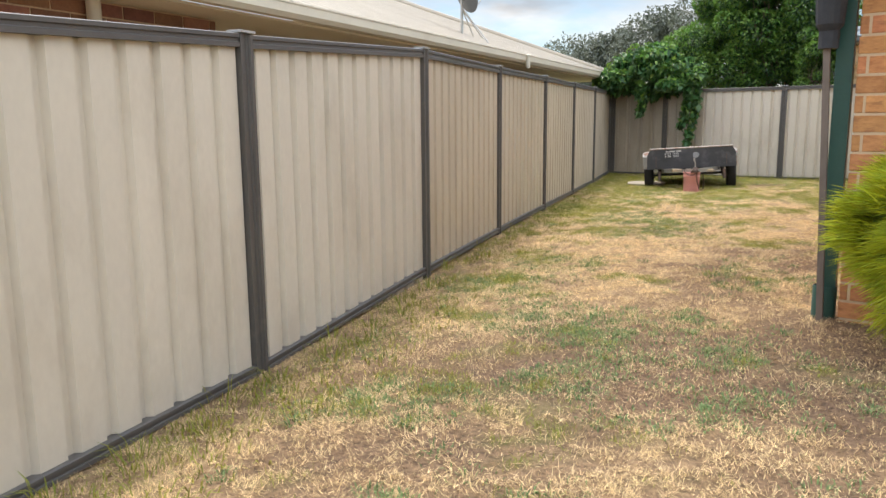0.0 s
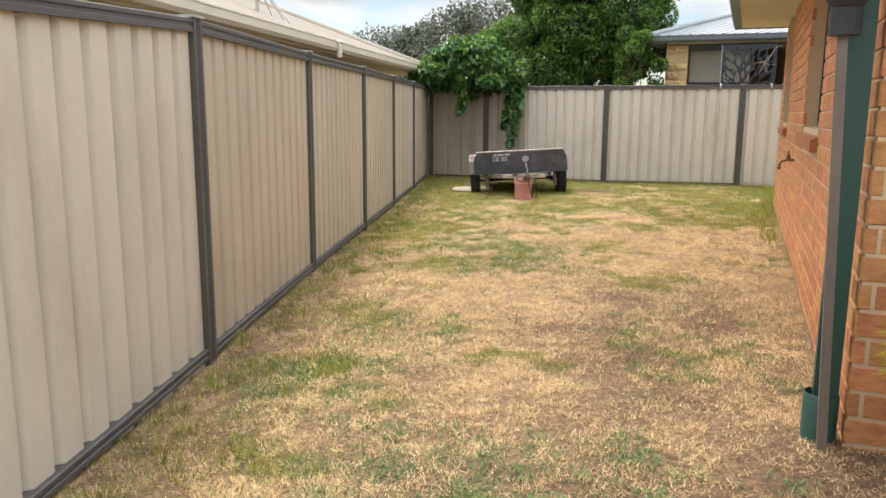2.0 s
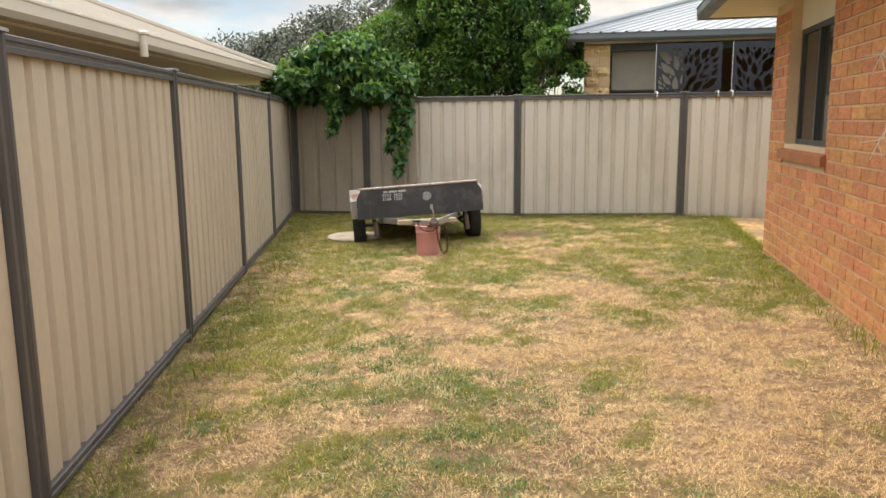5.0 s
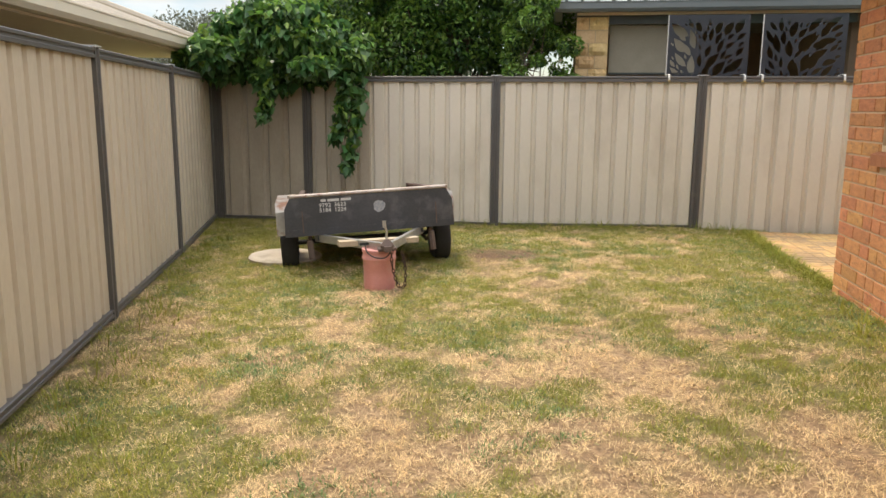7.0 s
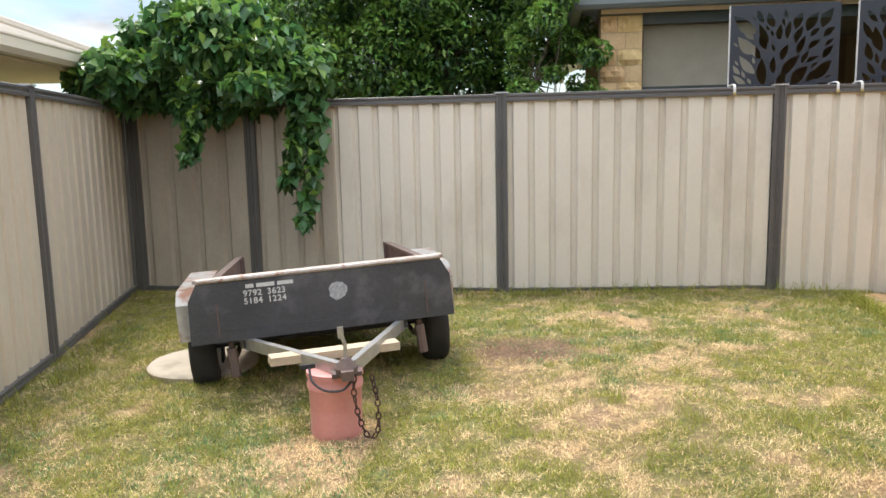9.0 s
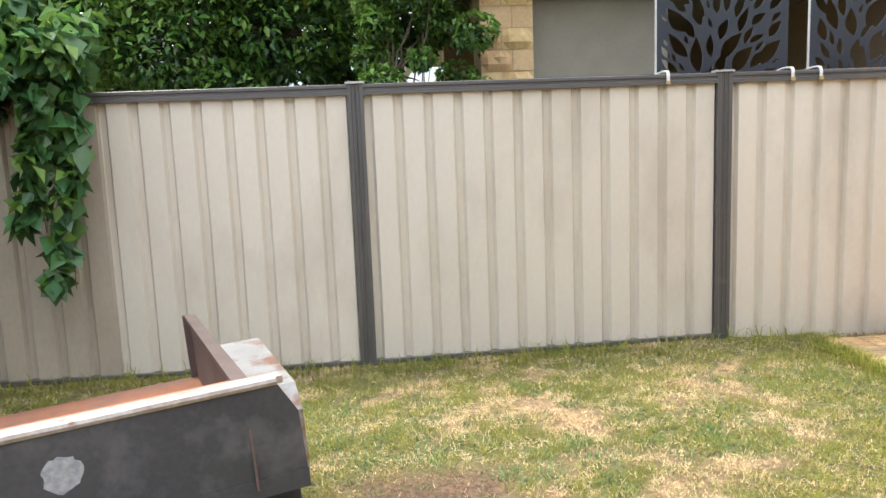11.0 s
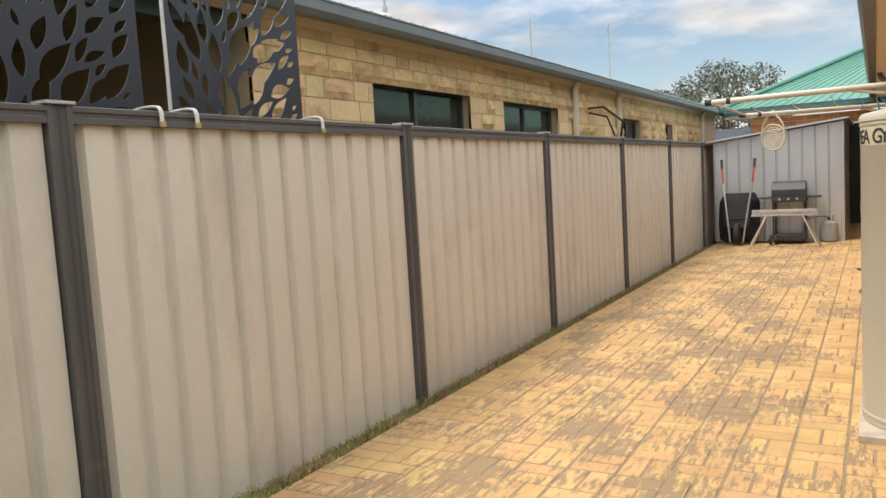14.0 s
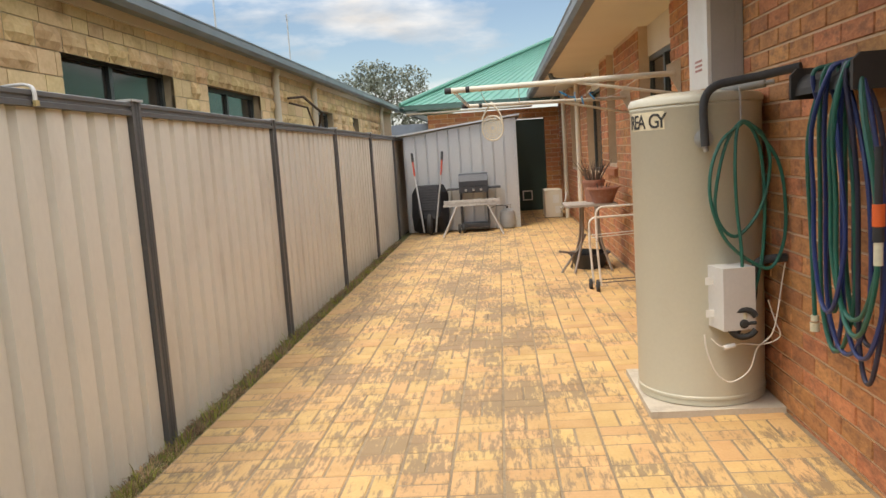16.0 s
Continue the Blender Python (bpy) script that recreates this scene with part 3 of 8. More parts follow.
# ---- fences ----
def sheet_bm(length, z0, z1, slope=0.0, pitch=0.1975, phase=0.0, depth=0.03):
    """A ribbed steel sheet along x from 0 to length, its broad faces towards -y."""
    pts = []
    s = -phase * pitch
    q = pitch / 0.1975
    while s < length + 2 * pitch:
        for d, y in ((0.0, 0.0), (0.128 * q, 0.0), (0.146 * q, depth), (0.1795 * q, depth)):
            pts.append((s + d, y))
        s += pitch
    full = pts
    inner = [p for p in full if 1e-4 < p[0] < length - 1e-4]
    edge = [(x, float(np.interp(x, [p[0] for p in full], [p[1] for p in full]))) for x in (0.0, length)]
    pts = [edge[0]] + inner + [edge[1]]
    bm = bmesh.new()
    rows = []
    for x, y in pts:
        rows.append([bm.verts.new((x, yy, zz)) for yy in (y, y + 0.004) for zz in (z0, z1 + slope * x)])
    for a, b in zip(rows, rows[1:]):
        bm.faces.new((a[0], b[0], b[1], a[1]))
        bm.faces.new((a[2], a[3], b[3], b[2]))
        bm.faces.new((a[1], b[1], b[3], a[3]))
        bm.faces.new((a[0], a[2], b[2], b[0]))
    for r in (rows[0], rows[-1]):
        bm.faces.new((r[0], r[1], r[3], r[2]))
    return bm


def post_bm(z0, z1, half=0.05):
    bm = bmesh.new()
    prof = [(-half, -0.026), (-half * 0.55, -0.026), (-half * 0.45, -0.018), (-half * 0.1, -0.018), (0, -0.027), (half * 0.1, -0.018), (half * 0.45, -0.018), (half * 0.55, -0.026), (half, -0.026),
            (half, 0.04), (-half, 0.04)]
    prism(bm, prof, z1 - z0, pose(0, 0, z0))
    return bm


def rail_bm(length, h=0.062, slope=0.0):
    bm = bmesh.new()
    prof = [(-0.024, 0), (-0.024, h * 0.32), (-0.016, h * 0.4), (-0.016, h * 0.6), (-0.024, h * 0.68), (-0.024, h * 0.94), (-0.018, h), (0.034, h), (0.04, h * 0.9), (0.04, 0)]
    A = [bm.verts.new((0, y, z)) for y, z in prof]
    B = [bm.verts.new((length, y, z + slope * length)) for y, z in prof]
    for i in range(len(prof)):
        j = (i + 1) % len(prof)
        bm.faces.new((A[i], A[j], B[j], B[i]))
    bm.faces.new(A)
    bm.faces.new(B[::-1])
    return bm


def build_fence(name, label, places, tops, bases, sunk=(), dirty=(), worn=()):
    """places: the posts' places in plan, in order, the yard on the right hand of the way; tops and bases: their heights."""
    f = empty(name, label, "fence", kind="structure")
    P = [Vector((x, y, 0)) for x, y in places]
    for i, p in enumerate(P):
        a, b = P[max(i - 1, 0)], P[min(i + 1, len(P) - 1)]
        m = Matrix.Translation(p) @ pose(0, 0, 0, 0, 0, math.degrees(math.atan2(b.y - a.y, b.x - a.x)))
        o = part("post", post_bm(bases[i] - 0.25, tops[i] + 0.004), M_POST, f, "dark grey steel fence post")
        o.matrix_world = m
        bm = bmesh.new()
        box(bm, -0.06, 0.06, -0.036, 0.05, 0, 0.012)
        bev(bm, 0.004)
        c = part("post_cap", bm, M_CAP, o, "pale post cap")
        c.location = (0, 0, tops[i] + 0.004)
    for i in range(len(P) - 1):
        v = P[i + 1] - P[i]
        L = v.length - 0.1
        m = Matrix.Translation(P[i]) @ pose(0, 0, 0, 0, 0, math.degrees(math.atan2(v.y, v.x)))
        sl = (tops[i + 1] - tops[i]) / L
        sb = (bases[i + 1] - bases[i]) / L
        r = part("top_rail", rail_bm(L, 0.066, sl), M_POST, f, "dark grey top rail")
        r.matrix_world = m @ Matrix.Translation((0.05, 0, tops[i] - 0.066))
        r = part("bottom_rail", rail_bm(L, 0.055, sb), M_POST, f, "dark grey bottom rail")
        r.matrix_world = m @ Matrix.Translation((0.05, 0, bases[i] - 0.012 - (0.09 if i in sunk else 0.0)))
        ns = max(1, round(L / 0.757))
        for k in range(ns):
            w = L / ns
            sh = part("sheet", sheet_bm(w + 0.002, min(bases[i], bases[i + 1]) + (-0.06 if i in sunk else 0.02), tops[i] - 0.045 + sl * k * w, sl, pitch=w / 4, phase=0.70, depth=0.029), M_SHEET_SHADED if (i, k) in dirty else M_SHEET_WORN if i in worn else M_SHEET, f, "beige ribbed steel sheet, its colour darkened for the shade by the vine" if (i, k) in dirty else "beige ribbed steel sheet")
            sh.matrix_world = m @ Matrix.Translation((0.05 + k * w, 0.002 if k % 2 else 0.0, 0))
    return f


side_posts = [(-0.99, -4.35), (-1.50, -2.04), (-2.01, 0.27)] + SIDE[1:]
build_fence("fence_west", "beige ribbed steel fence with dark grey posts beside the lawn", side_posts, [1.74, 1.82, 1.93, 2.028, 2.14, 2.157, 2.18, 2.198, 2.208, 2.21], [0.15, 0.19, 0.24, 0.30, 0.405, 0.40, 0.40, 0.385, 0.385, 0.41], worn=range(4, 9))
bases_n = [0.40, 0.40, 0.40, 0.44, 0.425, 0.42, 0.42, 0.42, 0.42, 0.42]
# the first three sheets carry the corner's shade in their colour
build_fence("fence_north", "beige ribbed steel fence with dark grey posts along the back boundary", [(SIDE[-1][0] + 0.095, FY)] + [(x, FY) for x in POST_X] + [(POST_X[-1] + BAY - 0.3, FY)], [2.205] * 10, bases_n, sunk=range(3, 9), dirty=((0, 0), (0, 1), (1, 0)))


# ---- brick work ----
def wall_slabs(bm, u0, u1, z0, z1, holes, at, thick):
    """The wall's core round its openings; at(u, w, z) gives a place, w into the wall."""
    us = sorted({u0, u1, *[h[0] for h in holes], *[h[1] for h in holes]})
    for a, b in zip(us, us[1:]):
        mid = (a + b) / 2
        cuts = sorted((h[2], h[3]) for h in holes if h[0] <= mid <= h[1])
        z = z0
        for lo, hi in cuts + [(z1, z1)]:
            if lo > z + 1e-4:
                pts = [at(u, w, zz) for u in (a, b) for w in (0.005, thick) for zz in (z, lo)]
                vs = [bm.verts.new(p) for p in pts]
                for q in ((0, 1, 3, 2), (4, 6, 7, 5), (0, 4, 5, 1), (2, 3, 7, 6), (0, 2, 6, 4), (1, 5, 7, 3)):
                    bm.faces.new([vs[i] for i in q])
            z = max(z, hi)


def brick_spans(u0, u1, z0, z1, holes, course, length, joint, seed=0, shift=0.0):
    """The bricks of a stretcher-bond wall as (u, width, z, height)."""
    rng = random.Random(seed)
    out = []
    k = 0
    z = z0
    while z + course <= z1 + 0.001:
        u = u0 - (length / 2 if k % 2 else 0) - shift
        while u < u1 - 0.01:
            a, b = max(u, u0), min(u + length - joint, u1)
            for h in holes:
                if z + course * 0.6 > h[2] and z + course * 0.3 < h[3]:
                    if a < h[0] and b > h[1]:
                        out.append((h[1], b - h[1], z, course - joint))
                        b = h[0]
                    elif a < h[0] < b:
                        b = h[0]
                    elif a < h[1] < b:
                        a = h[1] + 0.0
                    elif a >= h[0] and b <= h[1]:
                        a = b
            if b - a > 0.012:
                out.append((a, b - a, z, course - joint))
            u += length
        z += course
        k += 1
    return out


BRICK_MESHES = {}


def brick_mesh(w, h, d, material, rng):
    """A slightly uneven brick face, shared by like ones."""
    key = (round(w, 2), round(h, 3), rng.randrange(4), material.name)
    if key not in BRICK_MESHES:
        bm = bmesh.new()
        e = 0.003
        j = [rng.uniform(-0.0015, 0.0015) for _ in range(4)]
        back = [bm.verts.new((x, d, z)) for x, z in ((0, 0), (w, 0), (w, h), (0, h))]
        rim = [bm.verts.new((x, e, z)) for x, z in ((0, 0), (w, 0), (w, h), (0, h))]
        front = [bm.verts.new((x, j[i], z)) for i, (x, z) in enumerate(((e, e), (w - e, e), (w - e, h - e), (e, h - e)))]
        for A, B in ((back, rim), (rim, front)):
            for i in range(4):
                k = (i + 1) % 4
                bm.faces.new((A[i], A[k], B[k], B[i]))
        bm.faces.new(front)
        bmesh.ops.recalc_face_normals(bm, faces=bm.faces)
        me = bpy.data.meshes.new("brick")
        bm.to_mesh(me)
        bm.free()
        me.materials.append(material)
        BRICK_MESHES[key] = me
    return BRICK_MESHES[key]


LATER = []      # single bricks, stones and pavers are made last


def brick_face(wall, origin, heading, spans, material, near, singles=300, name="brick", label_far="rest of the brick courses", seed=1):
    """Bricks on a wall's face: those nearest to the stretch `near` (u) as parts, the rest joined."""
    rng = random.Random(seed)
    M = Matrix.Translation(origin) @ pose(0, 0, 0, 0, 0, heading)
    order = sorted(spans, key=lambda s: abs(s[0] - near[0]) + abs(s[2] - near[1]) * 0.7)
    one, rest = order[:singles], order[singles:]

    def make():
        for u, w, z, h in one:
            ob = new(name, brick_mesh(w, h, 0.03, material, rng))
            ob.parent = wall
            ob.matrix_world = M @ Matrix.Translation((u, -0.003 + rng.uniform(-0.001, 0.001), z))
    LATER.append(make)
    V, F = [], []
    for u, w, z, h in rest:
        y = -0.003 + rng.uniform(-0.001, 0.001)
        e = 0.003
        k = len(V)
        for x, yy, zz in ((u, y + 0.03, z), (u + w, y + 0.03, z), (u + w, y + 0.03, z + h), (u, y + 0.03, z + h),
                          (u, y + e, z), (u + w, y + e, z), (u + w, y + e, z + h), (u, y + e, z + h),
                          (u + e, y, z + e), (u + w - e, y, z + e), (u + w - e, y, z + h - e), (u + e, y, z + h - e)):
            V.append(tuple(M @ Vector((x, yy, zz))))
        for i in range(4):
            j = (i + 1) % 4
            F.append((k + i, k + j, k + 4 + j, k + 4 + i))
            F.append((k + 4 + i, k + 4 + j, k + 8 + j, k + 8 + i))
        F.append((k + 8, k + 9, k + 10, k + 11))
    if V:
        arrays(name + "work", V, F, material, wall, label_far, kind="stuff")


def core(name, label, origin, heading, u0, u1, z0, z1, holes, thick, material, category="wall"):
    M = Matrix.Translation(origin) @ pose(0, 0, 0, 0, 0, heading)
    bm = bmesh.new()
    wall_slabs(bm, u0, u1, z0, z1, holes, lambda u, w, z: M @ Vector((u, w, z)), thick)
    return part(name, bm, material, None, label, kind="structure", category=category)


def window(name, label, origin, heading, u0, u1, z0, z1, depth, parts_v=1, sill=True, frame_mat=None, sill_mat=None, glass=None, mull=0.5, panel=0.0):
    """A sliding window set back in its opening; panel: height of a plain board over it."""
    w = empty(name, label, "window", kind="structure")
    w.matrix_world = Matrix.Translation(origin) @ pose(0, 0, 0, 0, 0, heading)
    fm = frame_mat or M_FRAME
    t = 0.045
    zt = z1 - panel
    bm = bmesh.new()
    box(bm, u0, u1, depth, depth + 0.05, z0, z0 + t)
    box(bm, u0, u1, depth, depth + 0.05, zt - t, zt)
    box(bm, u0, u0 + t, depth + 0.001, depth + 0.049, z0 + t, zt - t)
    box(bm, u1 - t, u1, depth + 0.001, depth + 0.049, z0 + t, zt - t)
    um = u0 + (u1 - u0) * mull
    box(bm, um - 0.025, um + 0.025, depth - 0.006, depth + 0.04, z0 + t, zt - t)
    part("window_frame", bm, fm, w)
    for a, b, d in ((u0 + t, um - 0.025, 0.022), (um + 0.025, u1 - t, 0.03)):
        bm = bmesh.new()
        box(bm, a, b, depth + d, depth + d + 0.005, z0 + t, zt - t)
        part("pane", bm, glass or M_GLASS, w)
    if panel:
        bm = bmesh.new()
        box(bm, u0, u1, depth - 0.01, depth + 0.03, zt, z1)
        part("head_panel", bm, M_CREAM, w, "cream board over the window")
    if sill:
        n = max(1, round((u1 - u0 + 0.12) / 0.1))
        bm = bmesh.new()
        pw = (u1 - u0 + 0.10) / n
        for i in range(n):
            a = u0 - 0.05 + i * pw
            pts = [(-0.045, z0 - 0.135), (-0.045, z0 - 0.06), (depth, z0 - 0.003), (depth, z0 - 0.135)]
            A = [bm.verts.new((a + 0.0015, y, z)) for y, z in pts]
            B = [bm.verts.new((a + pw - 0.0015, y, z)) for y, z in pts]
            for q in range(4):
                r = (q + 1) % 4
                bm.faces.new((A[q], A[r], B[r], B[q]))
            bm.faces.new(A[::-1])
            bm.faces.new(B)
        part("window_sill", bm, sill_mat or M_SILL, w, "sloping brick sill")
    return w


M_SILL = mat("sill_brick", (0.42, 0.16, 0.07), (0.33, 0.12, 0.05), scale=9, rough=0.85, bump=0.5, spread=0.03)

# ---- the house ----
ZB, ZT = 0.30, 2.90
# west wall: u runs from its far corner towards the start of the walk
W_org = Vector((HX, HY1, 0))
W_holes = [(0.62, 1.98, 1.60, 2.90), (4.60, 6.10, 1.60, 2.90)]
west = core("wall_west", "orange-brown brick house wall with cream mortar", W_org, -90, 0.0, HY1 - HY0, ZB, ZT, W_holes, 0.23, M_MORTAR)
sp = brick_spans(0.0, HY1 - HY0, 0.32, ZT, [(a - 0.004, b + 0.004, c - 0.14, d) for a, b, c, d in W_holes] + [(0.595, 0.61, 0.3, 1.5)], 0.1, 0.3, 0.013, 1)
brick_face(west, W_org, -90, sp, M_BRICK, (3.2, 1.4), 300)
window("window_1", "dark framed sliding window in a deep brick reveal", W_org, -90, 0.62, 1.98, 1.60, 2.90, 0.10, mull=0.45, panel=0.28)
window("window_2", "dark framed sliding window in a deep brick reveal", W_org, -90, 4.60, 6.10, 1.60, 2.90, 0.10, mull=0.45, panel=0.28)
# south end wall
S_org = Vector((HX, HY0, 0))
south = core("wall_south", "orange-brown brick end wall of the house behind a bush", S_org, 0, 0.235, 6.0, ZB, ZT, [], 0.2, M_MORTAR)
spS = brick_spans(0.0, 6.0, 0.32, ZT, [], 0.1, 0.3, 0.013, 3, shift=0.1)
brick_face(south, S_org, 0, spS, M_BRICK, (0.8, 1.6), 220, seed=4)
# north wall: u runs from the far east to the west corner
NX1 = 15.0
N_org = Vector((NX1, HY1, 0))
N_holes = [(NX1 - 5.35, NX1 - 4.02, 1.60, 2.90), (NX1 - 7.5, NX1 - 6.85, 1.60, 2.90), (NX1 - 9.7, NX1 - 8.1, 1.45, 2.90), (NX1 - 12.3, NX1 - 11.0, 1.45, 2.9)]
north = core("wall_north", "orange-brown brick house wall beside the paving", N_org, 180, 0.0, NX1 - HX - 0.235, ZB, ZT, N_holes, 0.23, M_MORTAR)
spN = brick_spans(0.0, NX1 - HX, 0.32, ZT, [(a - 0.004, b + 0.004, c - 0.14, d) for a, b, c, d in N_holes], 0.088, 0.265, 0.012, 5)
brick_face(north, N_org, 180, spN, M_BRICK_N, (NX1 - 1.7, 1.5), 300, seed=6)
for k, (a, b, c, d) in enumerate(N_holes):
    window("window_%d" % (k + 3), "dark framed window beside the paving", N_org, 180, a, b, c, d, 0.10, panel=0.28)
# eaves: soffit, fascia gutter, roof
bm = bmesh.new()
OV = 0.58
box(bm, HX - OV, NX1, HY1 + 0.001, HY1 + OV, ZT, ZT + 0.02)
box(bm, HX - OV, HX - 0.001, HY0 - OV, HY1, ZT, ZT + 0.02)
box(bm, HX, 6.0, HY0 - OV, HY0 - 0.001, ZT, ZT + 0.02)
box(bm, HX, NX1, HY0, HY1, ZT + 0.002, ZT + 0.03)
part("ceiling_eaves", bm, M_SOFFIT, None, "cream painted eave lining under the roof edge", kind="structure", category="eaves")


def gutter(name, label, a, b, material, out, h=0.12, d=0.115, parent=None):
    """A quad gutter from a to b (its back edge, at its bottom); out: the way it faces."""
    a, b, out = Vector(a), Vector(b), Vector(out)
    prof = [(0, 0), (d * 0.75, 0), (d, h * 0.3), (d, h * 0.85), (d * 1.06, h * 0.9), (d * 1.06, h), (d * 0.94, h), (d * 0.94, h * 0.3), (d * 0.7, h * 0.06), (0.006, h * 0.06), (0.006, h * 1.1), (0, h * 1.1)]
    bm = bmesh.new()
    A = [bm.verts.new(a + out * o + Vector((0, 0, z))) for o, z in prof]
    B = [bm.verts.new(b + out * o + Vector((0, 0, z))) for o, z in prof]
    for i in range(len(prof)):
        j = (i + 1) % len(prof)
        bm.faces.new((A[i], A[j], B[j], B[i]))
    bm.faces.new(A)
    bm.faces.new(B[::-1])
    return part(name, bm, material, parent, label, kind="" if parent else "structure", category="" if parent else "gutter")


gutter("gutter_north", "dark grey gutter along the house eaves", (HX - OV - 0.1, HY1 + OV, ZT - 0.01), (14.4, HY1 + OV, ZT - 0.01), M_GUTTER, (0, 1, 0))
gutter("gutter_west", "dark grey gutter along the house eaves", (HX - OV, HY0 - OV, ZT - 0.01), (HX - OV, HY1 + OV, ZT - 0.01), M_GUTTER, (-1, 0, 0))


def ribbed_roof(name, label, quad, material, pitch=0.19, depth=0.017, category="roof", parent=None):
    """A ribbed sheet roof on a quad (eave start, eave end, top end, top start); ribs run up."""
    a, b, c, d = [Vector(p) for p in quad]
    n = max(2, int((b - a).length / pitch))
    nrm = (b - a).cross(d - a).normalized()
    if nrm.z < 0:
        nrm = -nrm
    bm = bmesh.new()
    rows = []
    for i in range(n):
        for f, h in ((0.0, 0), (0.72, 0), (0.8, depth), (0.92, depth)):
            t = (i + f) / n
            rows.append((bm.verts.new(a.lerp(b, t) + nrm * h), bm.verts.new(d.lerp(c, t) + nrm * h)))
    for p, q in zip(rows, rows[1:]):
        bm.faces.new((p[0], q[0], q[1], p[1]))
    return part(name, bm, material, parent, label, kind="" if parent else "structure", category="" if parent else category, normals=False)


RZ = ZT + 0.10
ribbed_roof("roof_house_north", "green ribbed steel house roof", ((HX - OV - .1, HY1 + OV + .08, RZ), (NX1, HY1 + OV + .08, RZ), (NX1, 8.8, RZ + 2.1), (4.5, 8.8, RZ + 2.1)), M_GREEN_ROOF)
ribbed_roof("roof_house_west", "green ribbed steel house roof", ((HX - OV - .08, HY0 - OV, RZ), (HX - OV - .08, HY1 + OV + .08, RZ), (4.5, 8.8, RZ + 2.1), (4.5, 8.7, RZ + 2.1)), M_GREEN_ROOF)
ribbed_roof("roof_house_south", "green ribbed steel house roof", ((HX - OV - .08, HY0 - OV - .08, RZ), (NX1, HY0 - OV - .08, RZ), (NX1, 8.8, RZ + 2.1), (4.5, 8.8, RZ + 2.1)), M_GREEN_ROOF)

# east wing with the green door
WX, WY = 15.0, 15.85
wing_org = Vector((WX, WY, 0))
D0, D1 = WY - 14.16, WY - 13.28
wing = core("wall_wing", "brown brick wing wall with a dark green door", wing_org, -90, 0.0, WY - HY1, ZB, 2.72, [(D0, D1, 0.44, 2.50)], 0.23, M_MORTAR)
brick_face(wing, wing_org, -90, brick_spans(0, WY - HY1, 0.32, 2.72, [(D0, D1, 0.3, 2.50)], 0.1, 0.3, 0.013, 7), M_BRICK, (1.0, 1.5), 0, seed=9)
bm = bmesh.new()
box(bm, WX + 0.01, WX + 6, WY - 0.23, WY, ZB, 2.72)
part("wall_wing_side", bm, M_BRICK, None, "brown brick side of the wing", kind="structure", category="wall")
dr = empty("door_1", "closed dark green door with a white pet flap", "door", kind="structure")
bm = bmesh.new()
box(bm, WX + 0.05, WX + 0.09, 13.30, 14.14, 0.46, 2.48)
part("door_leaf", bm, M_DOOR_G, dr)
bm = bmesh.new()
box(bm, WX + 0.02, WX + 0.10, 13.28, 13.299, 0.46, 2.5)
box(bm, WX + 0.02, WX + 0.10, 14.141, 14.16, 0.46, 2.5)
part("door_frame", bm, M_DOOR_G, dr)
bm = bmesh.new()
fy, fz = 13.72, 0.80
for q in ((fy - .11, fy + .11, fz - .11, fz - .085), (fy - .11, fy + .11, fz + .085, fz + .11), (fy - .11, fy - .085, fz - .085, fz + .085), (fy + .085, fy + .11, fz - .085, fz + .085)):
    box(bm, WX + 0.035, WX + 0.052, *q)
part("pet_flap", bm, M_WHITE, dr, "white square pet flap frame")
bm = bmesh.new()
tube(bm, [(WX + 0.05, 14.08, 1.45), (WX - 0.01, 14.08, 1.45), (WX - 0.015, 13.98, 1.45)], 0.01)
part("door_handle", bm, M_STEEL, dr, "steel lever handle")
gutter("gutter_wing", "green gutter on the wing's eaves", (WX - 0.45, 12.9, 2.80), (WX - 0.45, WY + 0.45, 2.80), M_GUTTER_G, (-1, 0, 0))
gutter("gutter_wing_side", "green gutter on the wing's eaves", (WX - 0.45, WY + 0.45, 2.80), (WX + 8, WY + 0.45, 2.80), M_GUTTER_G, (0, 1, 0))
bm = bmesh.new()
box(bm, WX - 0.45, WX - 0.002, HY1 + OV + 0.001, WY + 0.45, 2.74, 2.76)
part("ceiling_wing_eaves", bm, M_SOFFIT, None, "cream eave lining of the wing", kind="structure", category="eaves")
ribbed_roof("roof_wing_west", "green ribbed hip roof of the wing", ((WX - .53, 7.4, 2.92), (WX - .53, WY + .53, 2.92), (WX + 3.9, 11.95, 4.95), (WX + 3.9, 11.85, 4.95)), M_GREEN_ROOF)
ribbed_roof("roof_wing_north", "green ribbed hip roof of the wing", ((WX - .53, WY + .53, 2.92), (WX + 9, WY + .53, 2.92), (WX + 9, 11.9, 4.95), (WX + 3.9, 11.9, 4.95)), M_GREEN_ROOF)
bm = bmesh.new()
tube(bm, [(WX - .53, WY + .53, 2.95), (WX + 3.9, 11.9, 5.0)], 0.05, 8)
part("roof_hip_cap", bm, M_GREEN_ROOF, None, "green ridge capping of the wing's roof", kind="structure", category="roof")


